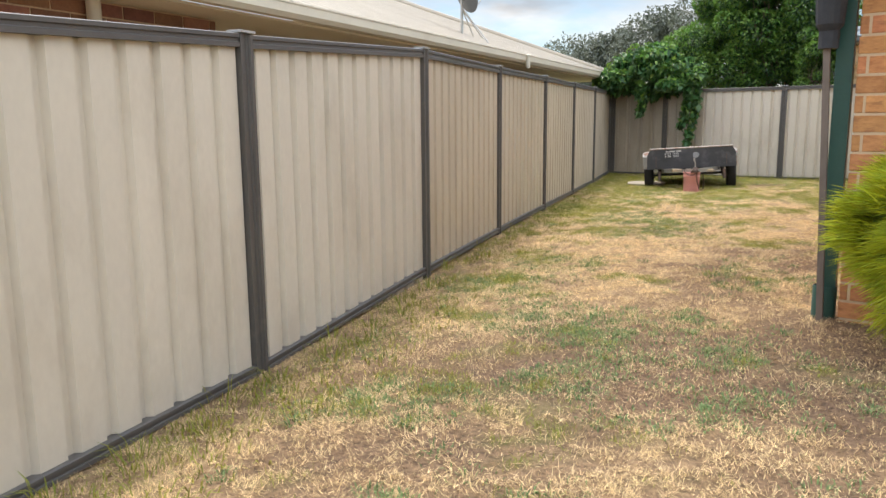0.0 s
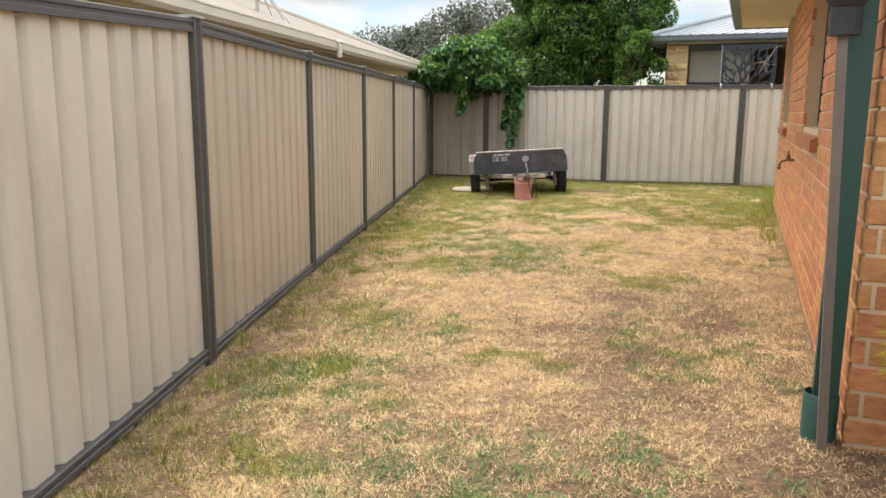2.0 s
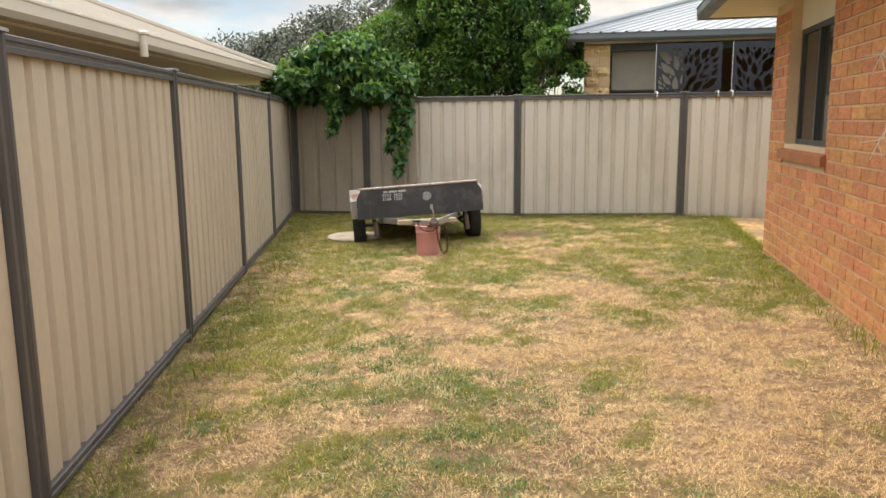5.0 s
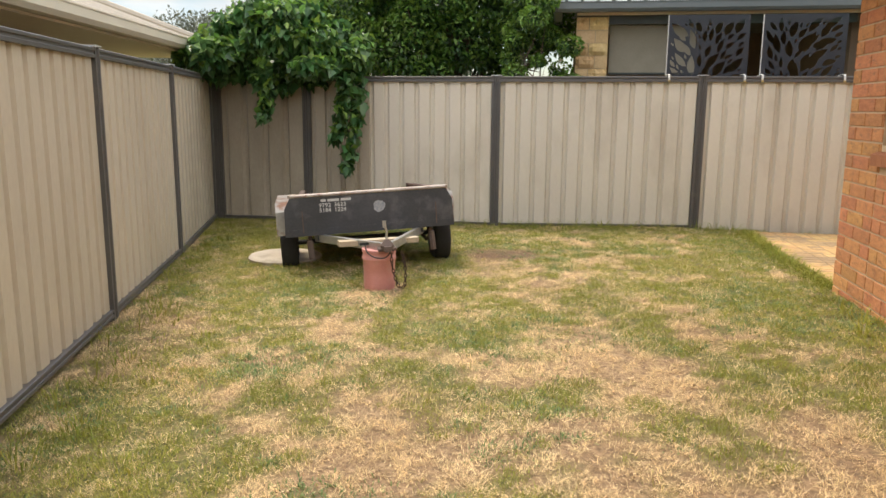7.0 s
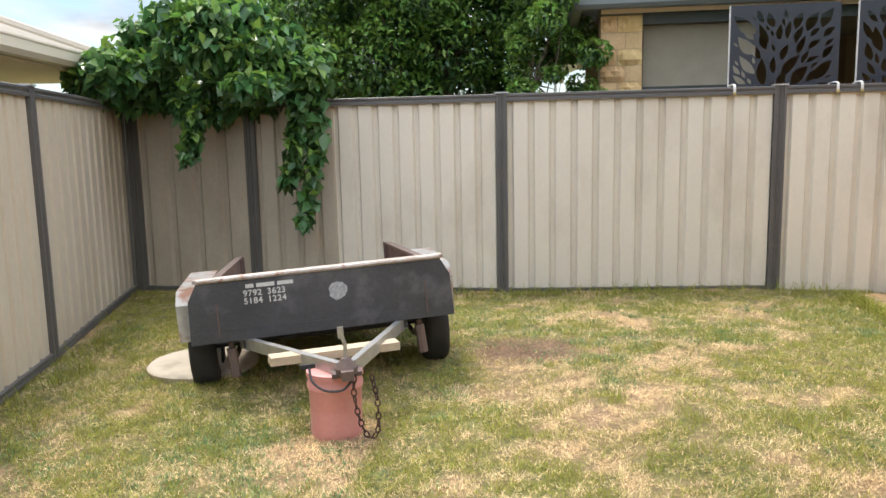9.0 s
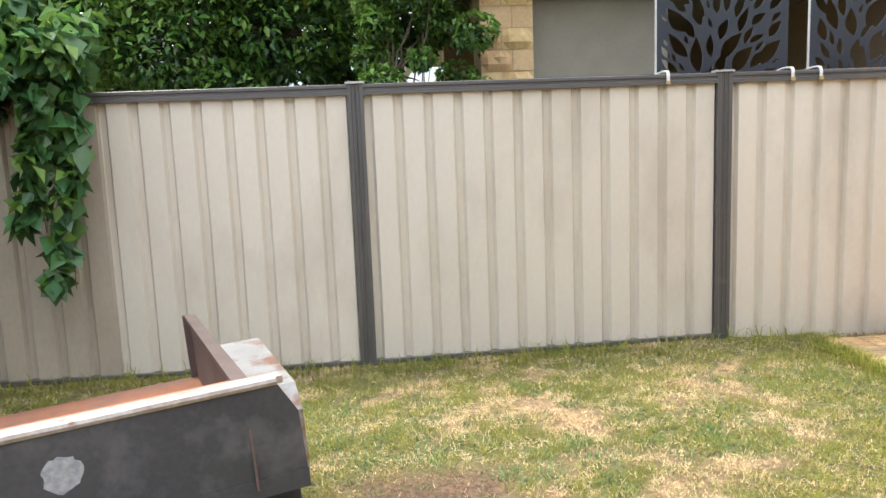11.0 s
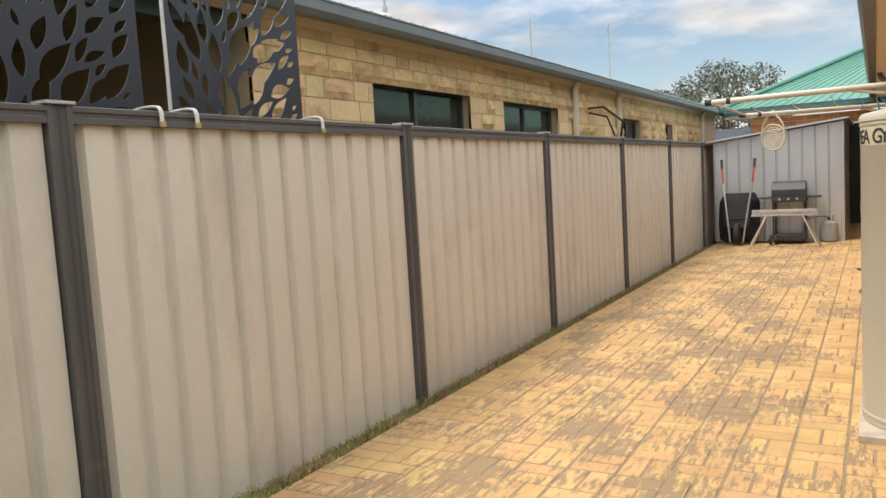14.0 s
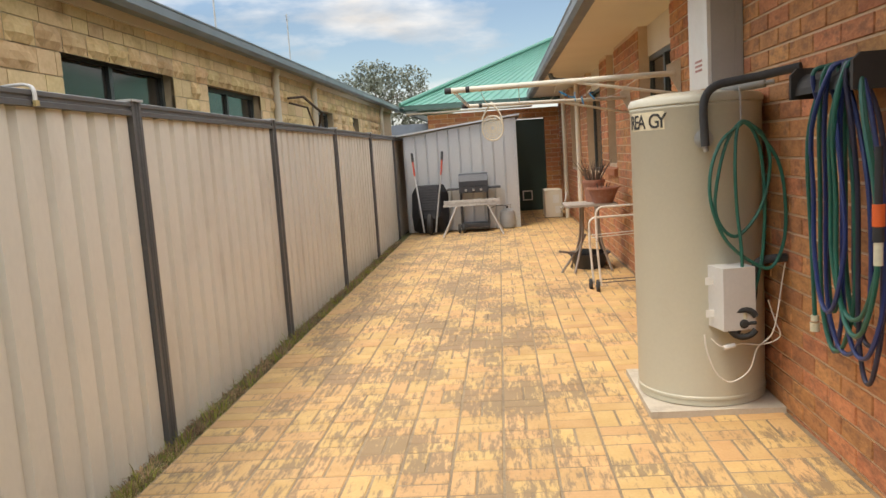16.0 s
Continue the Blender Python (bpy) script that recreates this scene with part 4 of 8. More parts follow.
# ---- paving ----
def build_paving():
    pav = empty("pavement", "yellow clay paving in a basket-weave pattern, stained grey-brown", "paving", kind="structure")
    bm = bmesh.new()
    x0, x1, y0, y1 = PAVE_X0, 15.0, HY1 + 0.001, PAVE_Y1
    vs = [bm.verts.new(p) for p in ((x0, y0, 0.4735), (x1, y0, 0.4735), (x1, y1, 0.4475), (x0, y1, 0.4475))]
    lo = [bm.verts.new(v.co - Vector((0, 0, 0.15))) for v in vs]
    bm.faces.new(vs)
    for i in range(4):
        j = (i + 1) % 4
        bm.faces.new((vs[i], lo[i], lo[j], vs[j]))
    part("paving_bed", bm, M_JOINT, pav, "mortar joints between the pavers")
    pl, pw, j = 0.23, 0.115, 0.011
    rng = random.Random(3)
    rects = []
    # header course along the north and west edges
    y = y1
    x = x0
    while x < x1 - pw:
        rects.append((x, x + pw - j, y1 - pl, y1 - j * 0.5))
        x += pw
    y = y1 - pl
    while y > y0 + pw:
        rects.append((x0, x0 + pl - j, y - pw + j * 0.5, y - j * 0.5))
        y -= pw
    gx = x0 + pl
    i = 0
    while gx < x1 - pl:
        gy = y1 - pl
        k = 0
        while gy > y0 + 0.05:
            b = max(gy - pl, y0 + 0.01)
            if (i + k) % 2:
                rects.append((gx, gx + pw - j, b + j / 2, gy - j / 2))
                rects.append((gx + pw, gx + pl - j, b + j / 2, gy - j / 2))
            else:
                rects.append((gx, gx + pl - j, gy - pw + j / 2, gy - j / 2))
                if gy - pw > b + 0.02:
                    rects.append((gx, gx + pl - j, b + j / 2, gy - pw - j / 2))
            gy -= pl
            k += 1
        gx += pl
        i += 1

    def top(x, y):
        return 0.452 + (0.478 - 0.452) * (y1 - y) / (y1 - y0) - 0.0

    order = sorted(rects, key=lambda r: math.hypot(r[0] - 1.2, (r[2] - 15.0)))
    one, rest = order[:300], order[300:]
    V, F = [], []
    for a, b, c, d in rest:
        k = len(V)
        e = 0.004
        h = rng.uniform(-0.0015, 0.0015)
        for x, y, dz in ((a, c, -.02), (b, c, -.02), (b, d, -.02), (a, d, -.02), (a, c, -e), (b, c, -e), (b, d, -e), (a, d, -e), (a + e, c + e, 0), (b - e, c + e, 0), (b - e, d - e, 0), (a + e, d - e, 0)):
            V.append((x, y, top(x, y) + dz + h))
        for q in range(4):
            r = (q + 1) % 4
            F.append((k + q, k + r, k + 4 + r, k + 4 + q))
            F.append((k + 4 + q, k + 4 + r, k + 8 + r, k + 8 + q))
        F.append((k + 8, k + 9, k + 10, k + 11))
    arrays("paverwork", V, F, M_PAVER, pav, "yellow clay pavers stained grey-brown", kind="stuff")

    def make():
        for a, b, c, d in one:
            key = ("paver", round(b - a, 3), round(d - c, 3))
            if key not in BRICK_MESHES:
                bm = bmesh.new()
                e = 0.004
                w, h = b - a, d - c
                R = [[bm.verts.new(p) for p in ring] for ring in (
                    ((0, 0, -.02), (w, 0, -.02), (w, h, -.02), (0, h, -.02)), ((0, 0, -e), (w, 0, -e), (w, h, -e), (0, h, -e)),
                    ((e, e, 0), (w - e, e, 0), (w - e, h - e, 0), (e, h - e, 0)))]
                for A, B in zip(R, R[1:]):
                    for q in range(4):
                        r = (q + 1) % 4
                        bm.faces.new((A[q], A[r], B[r], B[q]))
                bm.faces.new(R[2])
                me = bpy.data.meshes.new("paver")
                bm.to_mesh(me)
                bm.free()
                me.materials.append(M_PAVER)
                BRICK_MESHES[key] = me
            ob = new("paver", BRICK_MESHES[key])
            ob.parent = pav
            ob.location = (a, c, top(a, (c + d) / 2) + rng.uniform(-0.0015, 0.0015))
            ob.rotation_euler = (-0.0088, 0, 0)
    LATER.append(make)


build_paving()

# ---- the sandstone house behind ----
NY, NX0, NXE = 17.12, 1.45, 18.2
NB_Z = 3.06
nb_org = Vector((NX0, NY, 0))
nb_holes = [(2.84 - NX0, 4.57 - NX0, 1.75, 2.71), (5.36 - NX0, 7.02 - NX0, 1.75, 2.68), (9.95 - NX0, 11.0 - NX0, 1.85, 2.66), (12.8 - NX0, 13.4 - NX0, 1.85, 2.66)]
nbw = core("wall_neighbour", "yellow sandstone block wall of the house behind the fence", nb_org, 0, 0.0, NXE - NX0, 0.3, NB_Z, nb_holes, 0.25, M_STONE_MORTAR)
M_ROCK = mat("sandstone_rock", (0.72, 0.52, 0.27), (0.52, 0.34, 0.15), scale=7, rough=0.95, bump=0.9, bump_dist=0.012, fine=30, spread=0.14, spread_hue=0.01)


def stone_rows(u0, u1, holes, seed):
    """Ashlar rows: (u, w, z, h, rock-faced?) from fence height to the eaves."""
    rng = random.Random(seed)
    out = []
    z = 2.93 - 0.10 - 0.16 * 7
    hts = [0.16] * 7 + [0.10, 0.125]
    for row, h in enumerate(hts):
        u = u0 - rng.uniform(0, 0.2)
        while u < u1:
            w = rng.choice([0.2, 0.3, 0.3, 0.38])
            a, b = max(u, u0), min(u + w - 0.008, u1)
            for hh in holes:
                if z + h * 0.5 > hh[2] and z + h * 0.5 < hh[3]:
                    if a < hh[0] < b:
                        b = hh[0]
                    elif a < hh[1] < b:
                        a = hh[1]
                    elif a >= hh[0] and b <= hh[1]:
                        a = b
            if b - a > 0.05:
                rock = row == 6 or (row < 6 and rng.random() < 0.38)
                out.append((a, b - a, z, h - 0.008, rock))
            u += w
        z += h
    return out


def stones(wall, origin, heading, blocks, seed, singles=300):
    M = Matrix.Translation(origin) @ pose(0, 0, 0, 0, 0, heading)
    rng = random.Random(seed)
    meshes = {}

    def one(w, h, rock, v):
        key = (round(w, 2), round(h, 2), rock, v)
        if key not in meshes:
            bm = bmesh.new()
            nu, nz = (5, 3) if rock else (1, 1)
            r2 = random.Random(hash((key[0], key[1], v)) & 0xffff)
            g = {}
            for i in range(nu + 1):
                for k in range(nz + 1):
                    edge = i in (0, nu) or k in (0, nz)
                    y = 0.0 if edge else -r2.uniform(0.012, 0.04)
                    if not rock:
                        y = -0.002
                    g[i, k] = bm.verts.new((w * i / nu, y, h * k / nz))
            for i in range(nu):
                for k in range(nz):
                    bm.faces.new((g[i, k], g[i + 1, k], g[i + 1, k + 1], g[i, k + 1]))
            back = [bm.verts.new((x, 0.03, z)) for x, z in ((0, 0), (w, 0), (w, h), (0, h))]
            rim = [g[0, 0], g[nu, 0], g[nu, nz], g[0, nz]]
            for i in range(4):
                j = (i + 1) % 4
                if rock:
                    continue
                bm.faces.new((back[i], back[j], rim[j], rim[i]))
            bmesh.ops.triangulate(bm, faces=[f for f in bm.faces if len(f.verts) == 4 and rock])
            me = bpy.data.meshes.new("stone")
            bm.to_mesh(me)
            bm.free()
            me.materials.append(M_ROCK if rock else M_STONE)
            meshes[key] = me
        return meshes[key]

    def make():
        for u, w, z, h, rock in blocks[:singles]:
            ob = new("stone", one(w, h, rock, rng.randrange(5)))
            ob.parent = wall
            ob.matrix_world = M @ Matrix.Translation((u, -0.004 if rock else 0.0, z))
    LATER.append(make)


blk = [b for b in stone_rows(0, NXE - NX0, nb_holes, 5) if b[2] > 2.0]
blk.sort(key=lambda b: b[0])
stones(nbw, nb_org, 0, blk, 8, 300)
for k, (a, b, c, d) in enumerate(nb_holes):
    window("window_%d" % (k + 8), "dark aluminium window in the sandstone wall", nb_org, 0, a, b, c, d, 0.09, mull=0.46, sill=False)

# its patio: pillar, beam, back wall, rolled blind, ceiling
pil = core("wall_patio_pillar", "rough sandstone pillar at the patio corner", Vector((-2.06, NY, 0)), 0, 0.0, 0.40, 0.3, 2.985, [], 0.4, M_STONE_MORTAR)
pb = []
for i in range(12):
    pb.append((0.0, 0.235 if i % 2 else 0.155, 2.985 - 0.16 * (i + 1), 0.152, i % 3 != 1))
    pb.append((0.245 if i % 2 else 0.165, 0.155 if i % 2 else 0.235, 2.985 - 0.16 * (i + 1), 0.152, i % 2 == 0))
stones(pil, Vector((-2.06, NY, 0)), 0, pb, 12)
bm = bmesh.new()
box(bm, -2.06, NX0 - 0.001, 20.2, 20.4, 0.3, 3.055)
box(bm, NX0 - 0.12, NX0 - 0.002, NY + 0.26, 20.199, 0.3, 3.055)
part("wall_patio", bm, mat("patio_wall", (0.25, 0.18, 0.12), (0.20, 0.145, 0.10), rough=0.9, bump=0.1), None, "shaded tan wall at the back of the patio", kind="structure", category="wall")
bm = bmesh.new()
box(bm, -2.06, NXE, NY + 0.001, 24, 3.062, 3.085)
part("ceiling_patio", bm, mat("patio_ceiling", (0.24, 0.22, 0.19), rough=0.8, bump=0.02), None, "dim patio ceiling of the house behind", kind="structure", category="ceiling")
bm = bmesh.new()
box(bm, -1.65, NX0 - 0.13, NY + 0.06, NY + 0.14, 2.90, 3.055)
part("patio_beam", bm, M_FRAME, None, "dark beam over the patio opening", kind="structure", category="beam")
bm = bmesh.new()
blind = empty("outdoor_blind", "beige canvas blind hanging half down in the patio opening", "blind")
box(bm, -1.63, -0.55, NY + 0.17, NY + 0.174, 2.30, 2.895)
part("canvas", bm, M_BLIND, blind)
bm = bmesh.new()
box(bm, -1.63, -0.55, NY + 0.16, NY + 0.184, 2.275, 2.2995)
part("bottom_bar", bm, M_FRAME, blind, "dark bottom bar")
bm = bmesh.new()
box(bm, -2.30, NXE + 0.3, NY - 0.15, NY - 0.001, 3.072, 3.092)
part("ceiling_neighbour_eaves", bm, M_SOFFIT, None, "cream eave lining of the sandstone house", kind="structure", category="eaves")
bm = bmesh.new()
box(bm, -2.06, NXE, NY - 0.03, NY - 0.004, 3.0, 3.071)
part("trim_neighbour", bm, M_SOFFIT, None, "cream trim board under the eaves", kind="structure", category="trim")
gutter("gutter_neighbour", "grey gutter along the sandstone house", (-2.32, NY - 0.15, 3.022), (NXE + 0.4, NY - 0.15, 3.022), M_GUTTER, (0, -1, 0), h=0.12)
gutter("gutter_neighbour_end", "grey gutter along the sandstone house", (-2.25, NY - 0.15, 3.022), (-2.25, 27, 3.022), M_GUTTER, (-1, 0, 0), h=0.12)
ribbed_roof("roof_neighbour_south", "pale grey ribbed steel roof of the sandstone house", ((-2.36, NY - .22, 3.150), (NXE + .4, NY - .22, 3.150), (NXE + .4, 22.0, 4.9), (2.9, 22.0, 4.9)), M_GREY_ROOF)
ribbed_roof("roof_neighbour_west", "pale grey ribbed steel roof of the sandstone house", ((-2.36, NY - .22, 3.150), (-2.36, 27, 3.150), (2.9, 22.1, 4.9), (2.9, 22.0, 4.9)), M_GREY_ROOF)
bm = bmesh.new()
tube(bm, [(-2.38, NY - .22, 3.17), (2.9, 22.0, 4.95)], 0.05)
part("roof_neighbour_hip_cap", bm, M_GREY_ROOF, None, "grey hip capping", kind="structure", category="roof")
for x in (7.55, 9.55, 16.2):
    bm = bmesh.new()
    tube(bm, [(x, NY - 0.05, 0.5), (x, NY - 0.05, 2.95), (x, NY - 0.08, 3.0), (x, NY - 0.10, 3.05)], 0.045, 12)
    part("downpipe", bm, M_CREAM, None, "cream round downpipe on the sandstone wall", smooth=True, kind="structure", category="downpipe")
# roof fittings and aerials
def aerial(x, y, z, h, label, bars=3):
    e = empty("roof_aerial", label, "antenna", at=(x, y, z))
    bm = bmesh.new()
    tube(bm, [(0, 0, 0), (0, 0, h)], 0.014)
    part("mast", bm, M_STEEL, e)
    if bars:
        bm = bmesh.new()
        for i in range(bars):
            tube(bm, [(-0.16 + 0.04 * i, 0, h - 0.05 - 0.07 * i), (0.16 - 0.04 * i, 0.0, h - 0.05 - 0.07 * i)], 0.006, 5)
        part("aerial_bars", bm, M_STEEL, e)
    return e


aerial(4.75, 18.2, 3.66, 0.55, "thin vent mast on the grey roof", 0)
aerial(9.3, 18.4, 3.74, 0.60, "thin mast on the grey roof", 0)
aerial(14.5, 18.7, 3.85, 1.2, "television aerial on the grey roof", 3)
bm = bmesh.new()
lathe(bm, [(0.09, 0), (0.07, 0.04), (0.03, 0.06), (0.028, 0.12)], 12, Matrix.Translation((4.75, 18.2, 3.64)))
part("roof_vent_flashing", bm, M_STEEL, None, "small metal flashing round the roof vent", category="roof flashing")
# bent branch-like awning arm on the sandstone wall
bm = bmesh.new()
tube(bm, [(8.1, NY - 0.04, 2.72), (8.3, NY - 0.20, 2.74), (8.9, NY - 0.3, 2.55), (9.4, NY - 0.12, 2.35)], 0.018, 6)
tube(bm, [(8.15, NY - 0.04, 2.66), (8.4, NY - 0.22, 2.6), (8.8, NY - 0.2, 2.35)], 0.014, 6)
part("bare_vine", bm, mat("vine_wood", (0.09, 0.055, 0.035), rough=0.9, bump=0.4), None, "dark bare vine stem against the sandstone wall", category="vine")

# ---- the house beyond the side fence ----
LG0, LG1 = Vector((-3.66, 0.0, 0)), Vector((-6.88, 16.6, 0))      # its gutter line
LGd = (LG1 - LG0).normalized()
LGn = Vector((-LGd.y, LGd.x, 0))      # away from the yard
LZ = 2.50
a0 = LG0 - LGd * 6
gutter("gutter_side_house", "cream gutter of the house beyond the side fence", (*a0.xy, LZ - 0.02), (*LG1.xy, LZ - 0.02), M_CREAM, tuple(-LGn), h=0.13, d=0.12)
gutter("gutter_side_house_end", "cream gutter of the house beyond the side fence", (*LG1.xy, LZ - 0.02), (*(LG1 + LGn * 8).xy, LZ - 0.02), M_CREAM, tuple(LGd), h=0.13, d=0.12)
M_L = Matrix(((LGd.x, LGn.x, 0, a0.x), (LGd.y, LGn.y, 0, a0.y), (0, 0, 1, 0), (0, 0, 0, 1)))
bm = bmesh.new()
Llen = (LG1 - a0).length
box(bm, 0, Llen, 0.0, 0.62, LZ - 0.045, LZ - 0.025, M_L)
part("ceiling_side_eaves", bm, M_SOFFIT, None, "cream eave lining of the side house", kind="structure", category="eaves")
lo_u = (Vector((-4.42, 4.35, 0)) - a0).dot(LGd)
# built along the gutter, its face towards the yard
ang_l = math.degrees(math.atan2(LGd.y, LGd.x))
w_org = a0 + LGn * 0.42
sw = core("wall_side_house", "brown brick wall of the house beyond the side fence", Vector((*w_org.xy, 0)), ang_l, 0, lo_u, 0.2, LZ - 0.05, [], 0.25, M_MORTAR)
spL = [s for s in brick_spans(0, lo_u, 0.25, LZ - 0.05, [], 0.1, 0.3, 0.012, 11) if s[2] > 1.6]
brick_face(sw, Vector((*w_org.xy, 0)), ang_l, spL, M_BRICK2, (8.0, 2.2), 120, seed=13)
M_FAR = mat("recess_wall", (0.28, 0.2, 0.15), (0.22, 0.15, 0.11), rough=0.9, bump=0.2)
bm = bmesh.new()
box(bm, lo_u + 0.001, Llen - 0.3, 1.9, 2.1, 0.2, LZ - 0.05, M_L)
part("wall_side_recess", bm, M_FAR, None, "shaded brown wall set back under the side house's roof", kind="structure", category="wall")
bm = bmesh.new()
box(bm, lo_u + 0.001, Llen, 0.621, 2.1, LZ - 0.045, LZ - 0.025, M_L)
part("ceiling_side_porch", bm, M_SOFFIT, None, "shaded porch ceiling of the side house", kind="structure", category="ceiling")
bm = bmesh.new()
tube(bm, [M_L @ Vector((lo_u - 1.28, 0.36, 0.3)), M_L @ Vector((lo_u - 1.28, 0.36, LZ - 0.05))], 0.05, 12)
part("downpipe", bm, M_CREAM, None, "cream round downpipe on the brown brick wall", smooth=True, kind="structure", category="downpipe")
pitch = math.tan(radians(21))
e0, e1 = a0 - LGn * 0.06, LG1 - LGn * 0.06 + LGd * 0.06
zt = LZ + 0.11
rd = 5.0
ribbed_roof("roof_side_house", "pale cream ribbed roof of the house beyond the side fence", ((*e0.xy, zt), (*e1.xy, zt), (*(e1 + LGn * rd - LGd * rd).xy, zt + rd * pitch), (*(e0 + LGn * rd).xy, zt + rd * pitch)), M_CREAM_ROOF, pitch=0.3, depth=0.02)
ribbed_roof("roof_side_house_end", "pale cream ribbed roof of the house beyond the side fence", ((*e1.xy, zt), (*(e1 + LGn * 9).xy, zt), (*(e1 + LGn * rd - LGd * rd + LGn * .1).xy, zt + rd * pitch), (*(e1 + LGn * rd - LGd * rd).xy, zt + rd * pitch)), M_CREAM_ROOF, pitch=0.3, depth=0.02)
bm = bmesh.new()
tube(bm, [(*(e1 + Vector((0, 0, 0))).xy, zt + 0.02), (*(e1 + LGn * rd - LGd * rd).xy, zt + rd * pitch + 0.03)], 0.06)
part("roof_side_hip_cap", bm, M_CREAM_ROOF, None, "cream hip capping", kind="structure", category="roof")

# satellite dish on that roof
def roof_point(along, back):
    p = e0 + LGd * along + LGn * back
    return Vector((p.x, p.y, zt + back * pitch))


du = (Vector((-6.05, 9.9, 0)) - e0).dot(LGd)
base = roof_point(du, 0.75)
dish = empty("satellite_dish", "dark grey satellite dish on a braced mast on the cream roof", "satellite dish", at=base)
bm = bmesh.new()
prof = [(0.0, 0.0)] + [(r, r * r * 0.45) for r in (0.06, 0.12, 0.18, 0.24, 0.30, 0.34)] + [(0.345, 0.062), (0.30, 0.05), (0.2, 0.02), (0.05, 0.004)]
m_d = Matrix.Translation((0.02, -0.03, 0.62)) @ pose(0, 0, 0, 68, 0, 150)
lathe(bm, [(max(r, 0.002), z) for r, z in prof], 32, m_d)
part("dish", bm, mat("dish_grey", (0.10, 0.11, 0.12), (0.08, 0.09, 0.1), rough=0.5, bump=0.03), dish, smooth=True)
bm = bmesh.new()
tube(bm, [(0, 0, 0), (0, 0, 0.42), (0.01, -0.01, 0.6)], 0.022, 8)
part("mast", bm, M_STEEL, dish)
bm = bmesh.new()
for q in (0.75, 0.35):
    e = roof_point(du + q, 0.75 - 0.05) - base
    tube(bm, [(0, 0, 0.38), e], 0.01, 6)
e = roof_point(du - 0.1, 0.25) - base
tube(bm, [(0, 0, 0.40), e], 0.01, 6)
part("brace", bm, M_STEEL, dish, "steel brace")
bm = bmesh.new()
arm = m_d @ Vector((0, -0.34, 0.05))
tip = m_d @ Vector((0, -0.12, 0.42))
tube(bm, [arm, tip], 0.009, 6)
box(bm, -0.03, 0.03, -0.03, 0.03, -0.04, 0.04, Matrix.Translation(tip))
part("feed_arm", bm, M_STEEL, dish, "feed arm with receiver")
bm = bmesh.new()
vp = roof_point((Vector((-6.0, 10.6, 0)) - e0).dot(LGd), 0.0)
lathe(bm, [(0.035, -0.12), (0.035, 0.06), (0.05, 0.065), (0.05, 0.085), (0.02, 0.1)], 14, Matrix.Translation((*(vp - LGn * 0.08).xy, LZ + 0.02)))
part("vent_pipe", bm, M_CREAM, None, "short cream vent pipe at the gutter", smooth=True, category="vent pipe")

# blue-grey shed far behind the end of the paving
bm = bmesh.new()
box(bm, 20.0, 23.0, 15.8, 18.4, 0.3, 2.75)
part("wall_far_shed", bm, mat("shed_blue", (0.20, 0.24, 0.29), rough=0.6, bump=0.05), None, "blue-grey sheet wall beyond the fence end", kind="structure", category="wall")
# plain walls that close the street end behind the start of the walk
bm = bmesh.new()
box(bm, -3.4, 6, -3.6, -3.45, 0.2, 2.0)
part("wall_start", bm, M_SHEET, None, "plain beige fence closing the yard behind the start", kind="structure", category="wall")


# ---- foliage ----
def leaf_cloud(name, centres, radii, n, size, material, parent, label, seed, droop=0.3, shell=0.55, fold=True, aspect=0.5):
    """n small pointed leaves in clumps about the centres, as one mesh."""
    rng = np.random.default_rng(seed)
    C, R = np.array(centres, float), np.array(radii, float)
    if R.ndim == 1:
        R = np.stack([R, R, R * 0.8], 1)
    wt_ = (R[:, 0] * R[:, 1]) ** 1.0
    k = rng.choice(len(C), n, p=wt_ / wt_.sum())
    d = rng.normal(0, 1, (n, 3))
    d /= np.linalg.norm(d, axis=1)[:, None]
    r = (shell + (1 - shell) * rng.random(n)) ** 1.0
    P = C[k] + d * R[k] * r[:, None]
    ax = d * 0.7 + rng.normal(0, 0.6, (n, 3)) + np.array([0, 0, -droop])
    ax /= np.linalg.norm(ax, axis=1)[:, None]
    up = np.array([0, 0, 1.0]) + rng.normal(0, 0.45, (n, 3)) + d * 0.4
    side = np.cross(ax, up)
    side /= np.linalg.norm(side, axis=1)[:, None] + 1e-9
    nr = np.cross(side, ax)
    ln = rng.uniform(0.65, 1.25, n)[:, None] * size
    w = ln * aspect
    a = P - ax * ln / 2
    b = P + ax * ln / 2 - nr * ln * 0.12
    m = P - ax * ln * 0.05 + nr * ln * 0.03
    l = m + side * w / 2 + nr * w * 0.22
    q = m - side * w / 2 + nr * w * 0.22
    V = np.stack([a, l, b, q], 1).reshape(-1, 3)
    i = np.arange(n, dtype=np.int32) * 4
    F = np.stack([i, i + 1, i + 2, i, i + 2, i + 3], 1)
    me = bpy.data.meshes.new(name)
    me.vertices.add(4 * n)
    me.vertices.foreach_set("co", V.astype(np.float32).ravel())
    me.loops.add(6 * n)
    me.loops.foreach_set("vertex_index", F.ravel())
    me.polygons.add(2 * n)
    me.polygons.foreach_set("loop_start", np.arange(0, 6 * n, 3, dtype=np.int32))
    me.polygons.foreach_set("loop_total", np.full(2 * n, 3, dtype=np.int32))
    me.update()
    me.materials.append(material)
    ob = new(name, me)
    ob.parent = parent
    return tagged(ob, label, "", "", "stuff")


